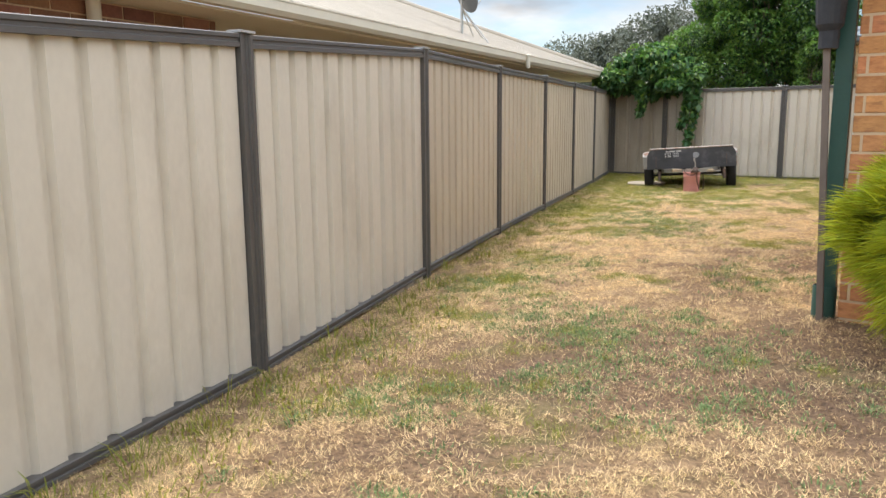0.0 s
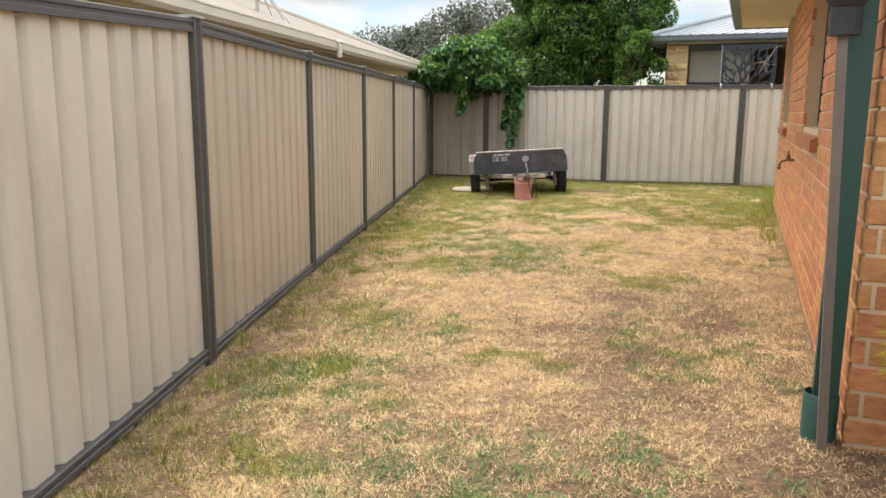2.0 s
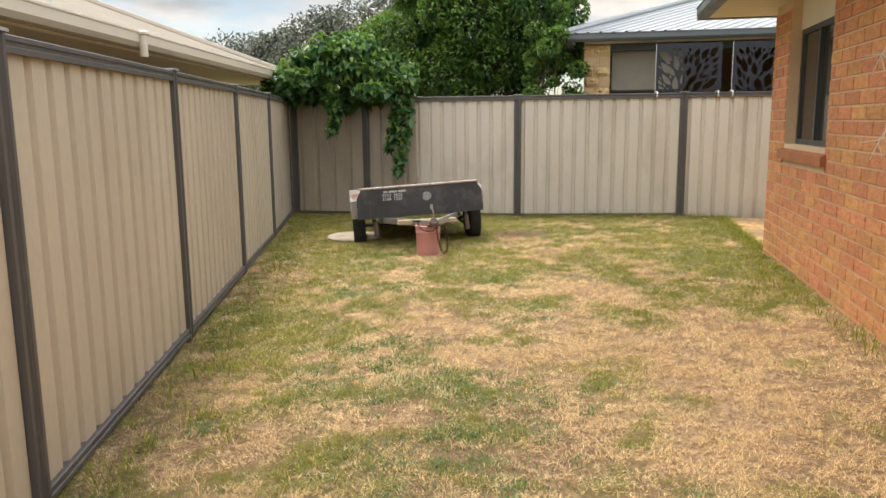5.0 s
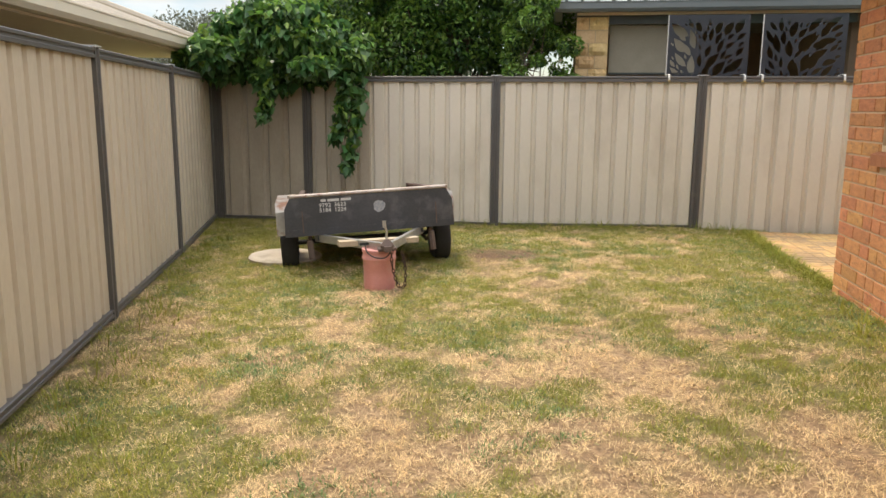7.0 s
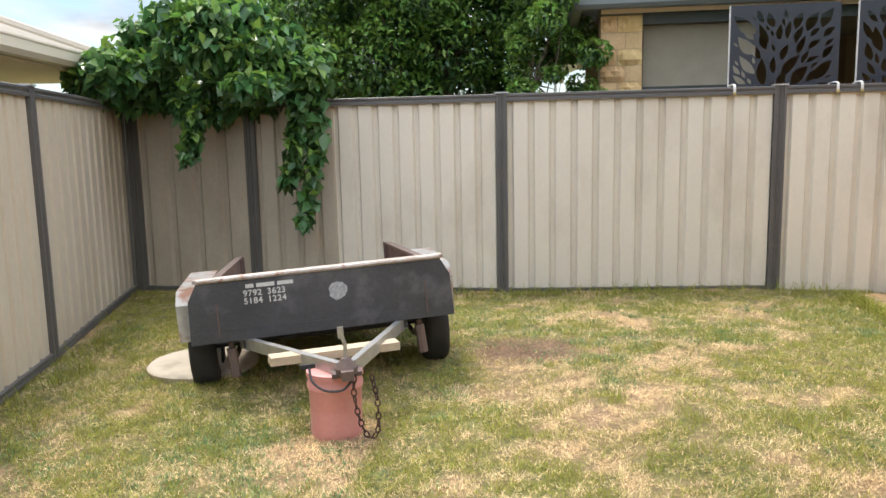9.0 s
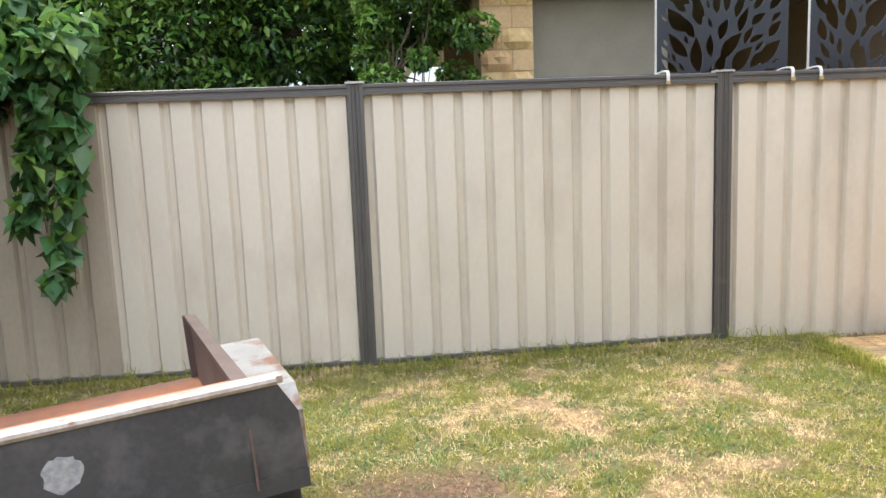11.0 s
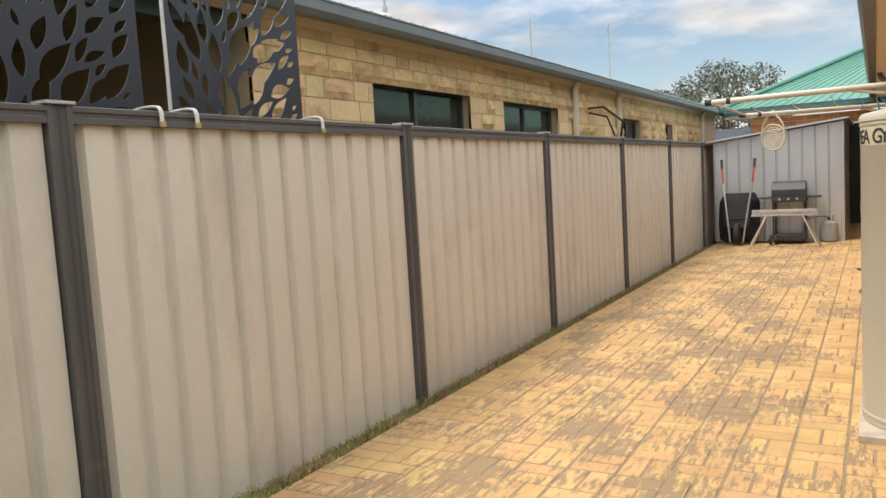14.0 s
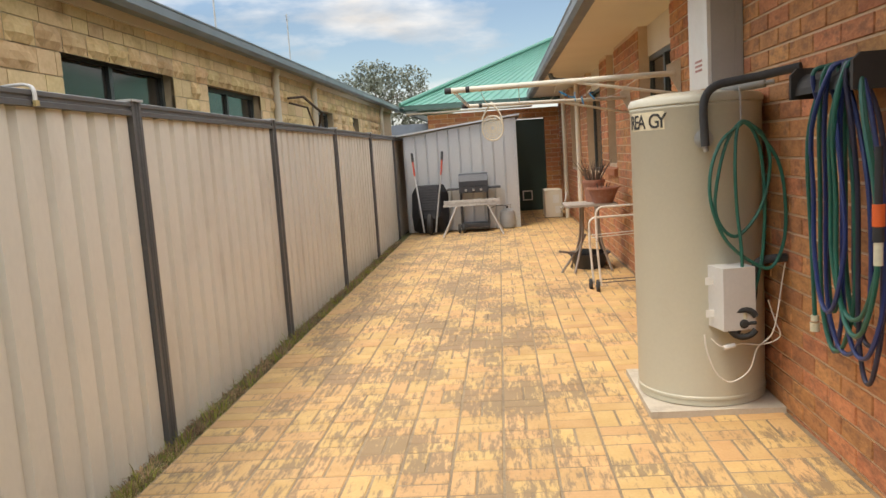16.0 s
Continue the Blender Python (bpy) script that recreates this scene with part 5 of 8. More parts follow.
M_BARK = mat("bark", (0.16, 0.12, 0.085), (0.1, 0.075, 0.05), scale=8, rough=0.95, bump=0.8, fine=50, stretch=(1, 1, 0.3))
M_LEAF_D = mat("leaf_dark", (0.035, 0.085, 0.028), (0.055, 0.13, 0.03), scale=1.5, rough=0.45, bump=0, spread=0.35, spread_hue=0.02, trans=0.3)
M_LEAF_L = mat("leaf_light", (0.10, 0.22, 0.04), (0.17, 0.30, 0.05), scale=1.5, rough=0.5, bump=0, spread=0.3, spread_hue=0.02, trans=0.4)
M_LEAF_V = mat("leaf_vine", (0.055, 0.14, 0.05), (0.09, 0.20, 0.06), scale=2.5, rough=0.32, bump=0, spread=0.35, spread_hue=0.02, trans=0.3)
# grey-green gum leaves, lightened in colour for the haze of distance
M_GUM_HAZED = mat("leaf_gum", (0.14, 0.165, 0.13), (0.19, 0.215, 0.165), scale=0.3, rough=0.6, bump=0, spread=0.3, spread_hue=0.015, trans=0.2)


def limb(bm, a, b, r0, r1, bend, rng, seg=7):
    a, b = Vector(a), Vector(b)
    pts = [a.lerp(b, t) + Vector((rng.uniform(-bend, bend), rng.uniform(-bend, bend), rng.uniform(-bend, bend) * 0.4)) * (1 if 0 < t < 1 else 0) for t in (0, 0.25, 0.5, 0.75, 1)]
    tube(bm, pts, r0, seg, r1=r1)
    return pts


def tree(name, label, x, y, z, height, width, clumps, n, size, material, seed, trunk=0.09, low=0.3, category="tree", depth=None, shell=0.5, light=None, n_light=0, rmin=0.13, rmax=0.24, ragged=0.0):
    rng = random.Random(seed)
    t = empty(name, label, category, at=(x, y, z))
    cs, rs = [], []
    depth = depth or width
    for i in range(clumps):
        a = i * 2.399 + rng.uniform(-0.4, 0.4)
        h = low + (1 - low) * ((i + 0.5) / clumps) ** 0.8
        s = math.sin(math.pi * min(1, max(0.12, (h - low * 0.6) / (1.08 - low * 0.6)))) ** 0.6
        rr = rng.uniform(0.35, 1.0) * s
        cs.append((math.cos(a) * rr * width / 2, math.sin(a) * rr * depth / 2, h * height))
        rs.append(rng.uniform(rmin, rmax) * width)
        if ragged and i % 3 == 0:
            c = Vector(cs[-1]) - Vector((0, 0, height * 0.6))
            cs[-1] = tuple(Vector((0, 0, height * 0.6)) + c * (1 + ragged))
    bm = bmesh.new()
    top = Vector((rng.uniform(-.1, .1) * width, rng.uniform(-.1, .1) * width, height * 0.7))
    tp = limb(bm, (0, 0, -0.3), top, trunk, trunk * 0.35, width * 0.03, rng, 10)
    part("trunk", bm, M_BARK, t, smooth=True)
    bm = bmesh.new()
    for i, c in enumerate(cs):
        p = tp[min(4, 1 + i % 4)]
        limb(bm, p, Vector(c) * 0.92, trunk * 0.35, trunk * 0.06, width * 0.03, rng, 5)
    part("branch_work", bm, M_BARK, t, smooth=True, kind="stuff")
    leaf_cloud("crown", cs, rs, n, size, material, t, "", seed + 1, shell=shell)
    if light:
        # a second, lighter set of leaves, raised towards each clump's top
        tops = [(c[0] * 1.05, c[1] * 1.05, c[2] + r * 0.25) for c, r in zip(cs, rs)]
        leaf_cloud("new_leaves", tops, [r * 1.02 for r in rs], n_light, size, light, t, "lighter leaves towards the tops of the clumps", seed + 2, shell=0.85)
    return t


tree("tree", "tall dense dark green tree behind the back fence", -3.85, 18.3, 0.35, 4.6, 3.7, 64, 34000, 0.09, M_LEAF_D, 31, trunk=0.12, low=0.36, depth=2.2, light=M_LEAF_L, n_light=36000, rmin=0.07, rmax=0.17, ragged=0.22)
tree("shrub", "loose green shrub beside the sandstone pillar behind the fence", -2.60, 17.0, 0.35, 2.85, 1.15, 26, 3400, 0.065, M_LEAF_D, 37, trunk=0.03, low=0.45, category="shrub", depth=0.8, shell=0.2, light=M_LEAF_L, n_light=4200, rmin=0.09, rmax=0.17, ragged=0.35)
M_GUM_SPOTS = [(-30.5, 62, 8.6, 9.5), (-26.0, 60, 8.9, 6.0), (-21.5, 58, 9.8, 7.5), (-16.5, 57, 10.8, 8.5), (-36, 70, 8.0, 9), (64, 24, 9.8, 8.5), (70, 30, 8.3, 7.0), (58, 27.5, 7.6, 5.0), (62, 34, 7.5, 6), (-12, 62, 9, 8)]
for i, (x, y, h, w) in enumerate(M_GUM_SPOTS):
    tree("gum_tree", "distant grey-green gum tree with a rounded patchy crown", x, y, -0.5, h, w, 20, 5200, 0.34, M_GUM_HAZED, 50 + i * 3, trunk=0.25, low=0.45, shell=0.45)

# climbing vine with large leaves over the corner of the fence
vine = empty("climbing_vine", "large-leaved green climbing vine hanging over the fence corner", "vine", at=(-5.45, FY, 2.2))
rng = random.Random(7)
vc, vr = [], []
for i in range(66):
    u = rng.random()
    x = lerp(-1.2, 0.75, u)
    zz = rng.uniform(-0.08, 0.95) * (1 - 0.6 * abs(u - 0.5) * 2)
    vc.append((x, rng.uniform(-0.7, 0.5), zz))
    vr.append((rng.uniform(0.16, 0.30), rng.uniform(0.14, 0.26), rng.uniform(0.10, 0.20)))
for x0_, zlow, ylow in ((0.72, -1.1, -0.22), (0.60, -0.75, -0.3), (-0.30, -0.5, -0.5)):
    for t in np.linspace(0, 1, 7):
        vc.append((x0_ + 0.08 * math.sin(3 * t + x0_), ylow - 0.05 * t, zlow * t))
        vr.append((0.12 * (1.15 - 0.5 * t), 0.10, 0.11))
leaf_cloud("leaves", vc, vr, 7600, 0.15, M_LEAF_V, vine, "", 71, droop=0.7, shell=0.25, aspect=0.78)
leaf_cloud("young_leaves", [(c[0], c[1] - 0.04, c[2] + 0.05) for c in vc], vr, 2000, 0.11, M_LEAF_L, vine, "lighter leaves towards the tops of the clumps", 72, droop=0.6, shell=0.8, aspect=0.6)
bm = bmesh.new()
for s in range(7):
    p0 = Vector((-0.6 + 0.2 * s, 0.15, -0.3))
    limb(bm, (0.1, 0.25, -1.9), p0, 0.02, 0.012, 0.06, rng, 6)
    limb(bm, p0, (-1.1 + 0.3 * s, -0.3, 0.3), 0.012, 0.005, 0.1, rng, 5)
for x0_, zlow, ylow in ((0.72, -1.15, -0.22), (0.62, -0.8, -0.3), (-0.25, -0.62, -0.5)):
    limb(bm, (x0_ - 0.1, 0.0, 0.15), (x0_, ylow, 0.0), 0.008, 0.006, 0.02, rng, 5)
    limb(bm, (x0_, ylow, 0.0), (x0_ + 0.05, ylow - 0.03, zlow), 0.006, 0.003, 0.03, rng, 5)
part("vine_wood", bm, M_BARK, vine, "thin woody vine stems", smooth=True, kind="stuff")


# ======== things in the yard ========
def writing(name, text, size, material, m, parent, label="", bold=0.0):
    """Lettering as a thin mesh, reading along its x."""
    cu = bpy.data.curves.new(name, "FONT")
    cu.body, cu.size, cu.extrude, cu.offset = text, size, 0.0006, bold
    cu.align_x = "CENTER"
    tmp = bpy.data.objects.new(name, cu)
    scene.collection.objects.link(tmp)
    bpy.context.view_layer.update()
    me = bpy.data.meshes.new_from_object(tmp.evaluated_get(bpy.context.evaluated_depsgraph_get()))
    bpy.data.objects.remove(tmp)
    me.materials.clear()
    me.materials.append(material)
    me.name = name
    ob = new(name, me)
    ob.parent = parent
    ob.matrix_basis = m
    return tagged(ob, label)


def fold(p, q, r, n=6):
    """A smooth bend from p to r with its corner at q."""
    p, q, r = Vector(p), Vector(q), Vector(r)
    return [(p * (1 - t) ** 2 + q * 2 * t * (1 - t) + r * t * t) for t in [i / n for i in range(n + 1)]]


def smooth_path(pts, n=6):
    """Catmull-Rom through the points."""
    P = [Vector(p) for p in pts]
    P = [P[0] * 2 - P[1]] + P + [P[-1] * 2 - P[-2]]
    out = []
    for i in range(1, len(P) - 2):
        for k in range(n):
            t = k / n
            a, b, c, d = P[i - 1:i + 3]
            out.append(0.5 * ((2 * b) + (c - a) * t + (2 * a - 5 * b + 4 * c - d) * t * t + (-a + 3 * b - 3 * c + d) * t ** 3))
    out.append(P[-2])
    return out


# ---- trailer ----
M_TR = mat("trailer_steel", (0.075, 0.078, 0.085), (0.045, 0.047, 0.052), scale=3, rough=0.55, metal=0.2, bump=0.1, fine=60, stain=(0.17, 0.17, 0.18), stain_scale=3.5, stain_at=(0.56, 0.72), stain_amount=0.6)
M_RUST = mat("rusty_orange", (0.30, 0.12, 0.06), (0.19, 0.085, 0.05), scale=6, rough=0.85, bump=0.3, fine=60, stain=(0.16, 0.10, 0.08), stain_scale=3, stain_at=(0.5, 0.7), stain_amount=0.8)
M_RUSTD = mat("rusty_brown", (0.14, 0.095, 0.075), (0.09, 0.065, 0.055), scale=5, rough=0.8, bump=0.2)
M_EDGE = mat("worn_edge", (0.50, 0.47, 0.43), (0.30, 0.22, 0.17), scale=10, rough=0.55, metal=0.4, bump=0.15, stain=(0.22, 0.10, 0.06), stain_scale=9, stain_at=(0.58, 0.66), stain_amount=0.9)
M_GUARD = mat("guard_zinc", (0.66, 0.65, 0.62), (0.5, 0.49, 0.46), scale=8, rough=0.45, metal=0.3, bump=0.1, stain=(0.36, 0.16, 0.08), stain_scale=6, stain_at=(0.48, 0.6), stain_amount=0.85)
M_PAINTW = mat("sticker_white", (0.62, 0.62, 0.6), rough=0.6, bump=0)
M_TYRE = mat("tyre", (0.02, 0.02, 0.02), (0.032, 0.03, 0.028), scale=12, rough=0.85, bump=0.3)


def build_trailer():
    tr = empty("box_trailer", "dark grey steel box trailer with rusty inside parked on the lawn", "trailer", at=(0, 0, 0))
    # u runs along the front edge to its right, v goes back, z up from the ground
    FR = Vector((-3.12, 13.575, 0))
    ang = 19.0
    tr.matrix_world = Matrix.Translation((FR.x, FR.y, 0.0)) @ pose(0, 0, 0, 0, -3.4, ang)
    W, Ln, zt, zb = 1.40, 1.80, 1.14, 0.795
    bm = bmesh.new()
    prism(bm, [(-W + 0.02, zt), (-0.02, zt), (0.035, zt - 0.10), (0.045, zb), (-W - 0.045, zb), (-W - 0.035, zt - 0.10)], 0.004, Matrix.Translation((0, 0.0, 0)) @ pose(0, 0, 0, 90, 0, 0))
    part("front_panel", bm, M_TR, tr, "dark grey steel front panel")
    bm = bmesh.new()
    box(bm, -W - 0.044, 0.044, -0.008, -0.0045, zb + 0.0, zb + 0.06)
    bev(bm, 0.002, 1)
    part("bottom_fold", bm, M_TR, tr)
    bm = bmesh.new()
    tube(bm, [(-W + 0.02, -0.002, zt + 0.006), (-0.02, -0.002, zt + 0.006)], 0.014, 8)
    box(bm, -W, 0, -0.004, 0.045, zt - 0.004, zt + 0.018)
    bev(bm, 0.003, 1)
    part("front_rim", bm, M_EDGE, tr, "worn pale top edge with rust")
    bm = bmesh.new()
    box(bm, -W + 0.14, -0.14, 0.046, 0.095, zt - 0.006, zt + 0.006)
    part("front_lip", bm, mat("rust_bright", (0.46, 0.19, 0.08), (0.32, 0.13, 0.06), scale=8, rough=0.85, bump=0.2), tr, "orange-rusted inner lip")
    for sx, nm in ((-0.118, "side_panel"), (-W + 0.11, "side_panel")):
        bm = bmesh.new()
        box(bm, sx, sx + 0.008, 0.006, Ln, zb + 0.03, zt - 0.0)
        part(nm, bm, M_RUSTD, tr, "brown rusty side panel")
        bm = bmesh.new()
        box(bm, sx - 0.02, sx + 0.028, 0.05, Ln, zt - 0.004, zt + 0.014)
        bev(bm, 0.004, 1)
        part("side_rim", bm, M_RUSTD, tr, "brown rusty side rim")
        bm = bmesh.new()
        x0 = sx - 0.03 if sx > -0.5 else sx
        box(bm, x0, x0 + 0.04, Ln - 0.04, Ln, zb, zt + 0.012)
        bev(bm, 0.003, 1)
        part("corner_post", bm, M_RUSTD, tr)
    bm = bmesh.new()
    box(bm, -W + 0.119, -0.119, 0.006, Ln - 0.02, zb + 0.03, zb + 0.036)
    part("floor_plate", bm, M_RUST, tr, "rusty orange floor plate")
    bm = bmesh.new()
    for v in (0.25, 0.7, 1.15, 1.6):
        box(bm, -W + 0.12, -0.12, v - 0.02, v + 0.02, zb - 0.01, zb + 0.028)
    for u in (-W + 0.25, -0.25):
        box(bm, u - 0.02, u + 0.02, 0.02, Ln - 0.02, zb - 0.05, zb - 0.011)
    part("chassis", bm, M_TR, tr)
    # the box hangs a little lower at its tail
    for o in tr.children:
        if o.name.split(".")[0] in ("side_panel", "side_rim", "corner_post", "floor_plate", "chassis"):
            o.matrix_basis = Matrix.Translation((0, 0.034 if o.name[0] in "fc" else 0.0, zt)) @ pose(0, 0, 0, -4.6, 0, 0) @ Matrix.Translation((0, 0, -zt))
    ax_v, zc, R = 0.50, 0.66, 0.275
    # wheel guards
    for s in (-1, 1):
        uc = -0.02 if s > 0 else -W - 0.03
        bm = bmesh.new()
        prof = [(-0.42, 0.80), (-0.42, 1.01), (-0.35, 1.08), (0.30, 1.08), (0.37, 1.01), (0.37, 0.80)]
        A, B = [], []
        for v, z in prof:
            A.append(bm.verts.new((uc - 0.085, ax_v + v, z)))
            B.append(bm.verts.new((uc + 0.085, ax_v + v, z)))
        for i in range(len(prof) - 1):
            bm.faces.new((A[i], A[i + 1], B[i + 1], B[i]))
        bmesh.ops.solidify(bm, geom=bm.faces[:], thickness=0.003)
        part("wheel_guard", bm, M_GUARD, tr, "pale zinc wheel guard with rust stains")
        m = Matrix.Translation((uc, ax_v, zc)) @ pose(0, 0, 0, 0, 90, 0)
        bm = bmesh.new()
        w = 0.075
        lathe(bm, [(R * 0.62, -w), (R * 0.93, -w), (R * 0.985, -w * 0.8), (R, -w * 0.5), (R * 1.0, w * 0.5), (R * 0.985, w * 0.8), (R * 0.93, w), (R * 0.62, w), (R * 0.6, w * 0.6), (R * 0.6, -w * 0.6)], 40, m, caps=False)
        ty = part("tyre", bm, M_TYRE, tr, "black rubber tyre", smooth=True)
        bm = bmesh.new()
        lathe(bm, [(0.02, -0.03), (R * 0.3, -0.03), (R * 0.5, -0.055), (R * 0.615, -0.06), (R * 0.615, 0.06), (R * 0.5, 0.055), (R * 0.3, 0.02), (0.02, 0.02)], 28, m)
        part("rim", bm, M_STEEL, ty, "dull steel wheel rim", smooth=True)
    # axle, springs and shackles take dark materials to paint in the shade below the tray
    bm = bmesh.new()
    tube(bm, [(-W + 0.02, ax_v, zc), (-0.02, ax_v, zc)], 0.022, 8)
    part("axle", bm, M_TR, tr)
    for s in (-W + 0.16, -0.16):
        bm = bmesh.new()
        tube(bm, smooth_path([(s, 0.05, zb - 0.03), (s, 0.27, 0.64), (s, 0.5, 0.62), (s, 0.73, 0.64), (s, 0.97, zb - 0.03)]), 0.018, 6)
        part("leaf_spring", bm, M_RUSTD, tr, "steel leaf spring")
        bm = bmesh.new()
        tube(bm, [(s, 0.05, zb - 0.05), (s + 0.01, 0.04, 0.58)], 0.028, 8)
        part("shackle", bm, M_RUSTD, tr, "steel spring shackle")
    # draw bar
    c = Vector((-0.645, -0.82, 0.80))
    for u in (-W + 0.22, -0.24):
        a = Vector((u, 0.1, zb - 0.035))
        d = c + Vector((0.03 if u > -0.7 else -0.03, 0.05, -0.01))
        v = d - a
        m = Matrix.Translation(a) @ v.to_track_quat("X", "Z").to_matrix().to_4x4()
        bm = bmesh.new()
        box(bm, 0, v.length, -0.018, 0.018, -0.032, 0.032, m)
        bev(bm, 0.004, 1)
        part("draw_bar", bm, M_STEEL, tr, "grey galvanised draw bar")
    bm = bmesh.new()
    box(bm, c.x - 0.07, c.x + 0.07, c.y - 0.02, c.y + 0.12, c.z - 0.035, c.z - 0.015)
    lathe(bm, [(0.05, 0), (0.052, 0.03), (0.035, 0.055), (0.02, 0.075)], 18, Matrix.Translation(c + Vector((0, -0.02, -0.015))))
    box(bm, c.x - 0.028, c.x + 0.028, c.y - 0.10, c.y + 0.02, c.z - 0.03, c.z + 0.015)
    part("coupling", bm, M_RUSTD, tr, "dark tow coupling")
    bm = bmesh.new()
    tube(bm, [c + Vector((0, 0, 0.05)), c + Vector((0.005, 0.0, 0.12)), c + Vector((-0.01, -0.005, 0.17))], 0.009, 8)
    box(bm, -0.014, 0.014, -0.004, 0.004, 0, 0.055, Matrix.Translation(c + Vector((-0.01, -0.005, 0.15))))
    part("coupling_lever", bm, M_STEEL, tr, "steel coupling lever")
    # safety chain: links down from the coupling
    pts = smooth_path([c + Vector((0.03, -0.06, -0.02)), c + Vector((0.02, -0.09, -0.10)), c + Vector((0.035, -0.09, -0.22)), c + Vector((0.07, -0.08, -0.315)), c + Vector((0.115, -0.05, -0.30)), c + Vector((0.13, -0.01, -0.18)), c + Vector((0.115, 0.02, -0.05))], 5)
    d = [0]
    for a, b in zip(pts, pts[1:]):
        d.append(d[-1] + (b - a).length)
    n = int(d[-1] / 0.030)
    for i in range(n):
        s = (i + 0.5) * d[-1] / n
        k = max(j for j in range(len(d)) if d[j] <= s)
        k = min(k, len(pts) - 2)
        p = pts[k].lerp(pts[k + 1], (s - d[k]) / max(1e-6, d[k + 1] - d[k]))
        t = (pts[k + 1] - pts[k]).normalized()
        m = Matrix.Translation(p) @ t.to_track_quat("X", "Z").to_matrix().to_4x4() @ pose(0, 0, 0, 90 * (i % 2), 0, 0)
        bm = bmesh.new()
        tube(bm, [m @ Vector((0.019 * math.cos(a), 0.011 * math.sin(a), 0)) for a in [2 * math.pi * q / 10 for q in range(10)]], 0.0038, 5, closed=True)
        part("chain_link", bm, M_CHAIN, tr, "rusty chain link", smooth=True)
    bm = bmesh.new()
    tube(bm, smooth_path([c + Vector((-0.17, -0.0, 0.03)), c + Vector((-0.16, -0.06, -0.02)), c + Vector((-0.11, -0.09, -0.06)), c + Vector((-0.03, -0.09, -0.07)), c + Vector((0.02, -0.08, -0.03))]), 0.006, 6)
    box(bm, c.x - 0.21, c.x - 0.14, c.y - 0.005, c.y + 0.01, c.z + 0.025, c.z + 0.045)
    part("safety_cable", bm, M_BLACK, tr, "black wire cable")
    # lettering and worn round sticker on the front
    for row, text in enumerate(("9792 3623", "5184 1224")):
        for q, ch in enumerate(text):
            if ch != " ":
                writing("digit", ch, 0.048, M_PAINTW, Matrix.Translation((-W + 0.275 + 0.0262 * q, -0.0055, zt - 0.100 - 0.044 * row)) @ pose(0, 0, 0, 90, 0, 0), tr, "white stencilled digit", 0.001)
    u = -W + 0.28
    for wd in (0.045, 0.10, 0.088):
        bm = bmesh.new()
        box(bm, u, u + wd, -0.0055, -0.0048, zt - 0.055, zt - 0.033)
        u += wd + 0.014
        part("painted_word", bm, M_PAINTW, tr, "faded white painted word")
    bm = bmesh.new()
    rr = random.Random(5)
    prism(bm, [((0.052 + rr.uniform(-0.006, 0.006)) * math.cos(2 * math.pi * i / 26), (0.052 + rr.uniform(-0.006, 0.006)) * math.sin(2 * math.pi * i / 26)) for i in range(26)], 0.0008, Matrix.Translation((-W + 0.785, -0.0048, zt - 0.125)) @ pose(0, 0, 0, 90, 0, 0))
    part("worn_sticker", bm, mat("sticker_grey", (0.24, 0.26, 0.28), (0.4, 0.4, 0.4), scale=60, rough=0.7, bump=0.1), tr, "worn round grey sticker")
    return tr


M_CHAIN = mat("chain_rust", (0.10, 0.045, 0.03), (0.05, 0.035, 0.03), scale=30, rough=0.75, metal=0.4, bump=0.2)
trailer = build_trailer()

# pail under the draw bar, with a plank over it
bin_ = empty("plastic_pail", "faded pink plastic pail under the trailer's draw bar on the lawn", "bucket", at=(-3.60, 12.70, 0.36))
bin_.scale = (1.06, 1.06, 1.12)
bm = bmesh.new()
lathe(bm, [(0.105, 0.0), (0.113, 0.008), (0.122, 0.24), (0.126, 0.25), (0.128, 0.252), (0.128, 0.27), (0.124, 0.275), (0.124, 0.30), (0.13, 0.302), (0.13, 0.322), (0.12, 0.325), (0.118, 0.05), (0.05, 0.03)], 36)
part("body", bm, mat("pink_plastic", (0.62, 0.28, 0.25), (0.54, 0.23, 0.20), scale=5, rough=0.5, bump=0.05, stain=(0.5, 0.36, 0.3), stain_scale=6, stain_at=(0.58, 0.75), stain_amount=0.5), bin_, smooth=True)
bm = bmesh.new()
lathe(bm, [(0.119, 0.300), (0.119, 0.312), (0.08, 0.316), (0.02, 0.317)], 30)
part("lid", bm, MATS["pink_plastic"], bin_, smooth=True)
M_WOOD = mat("weathered_wood", (0.52, 0.43, 0.30), (0.38, 0.30, 0.20), scale=5, rough=0.85, bump=0.3, fine=70, stretch=(0.3, 1, 1))
bm = bmesh.new()
box(bm, -0.34, 0.34, -0.045, 0.045, 0.0, 0.042)
bev(bm, 0.005)
pk = part("timber_block", bm, M_WOOD, None, "pale weathered timber plank laid on the pail under the draw bar", category="timber")
pk.matrix_world = Matrix.Translation((-3.665, 12.945, 0.712)) @ pose(0, 0, 0, 0, 0, 31)
bm = bmesh.new()
lathe(bm, [(0.30, 0.0), (0.34, 0.006), (0.35, 0.045), (0.335, 0.06), (0.30, 0.064), (0.01, 0.066)], 40)
cd = part("concrete_disc", bm, M_CONC, None, "round pale concrete cover lying in the lawn beside the trailer", smooth=True, category="concrete cover")
cd.location = (-4.78, 13.74, ground_z(-4.78, 13.74) - 0.022)

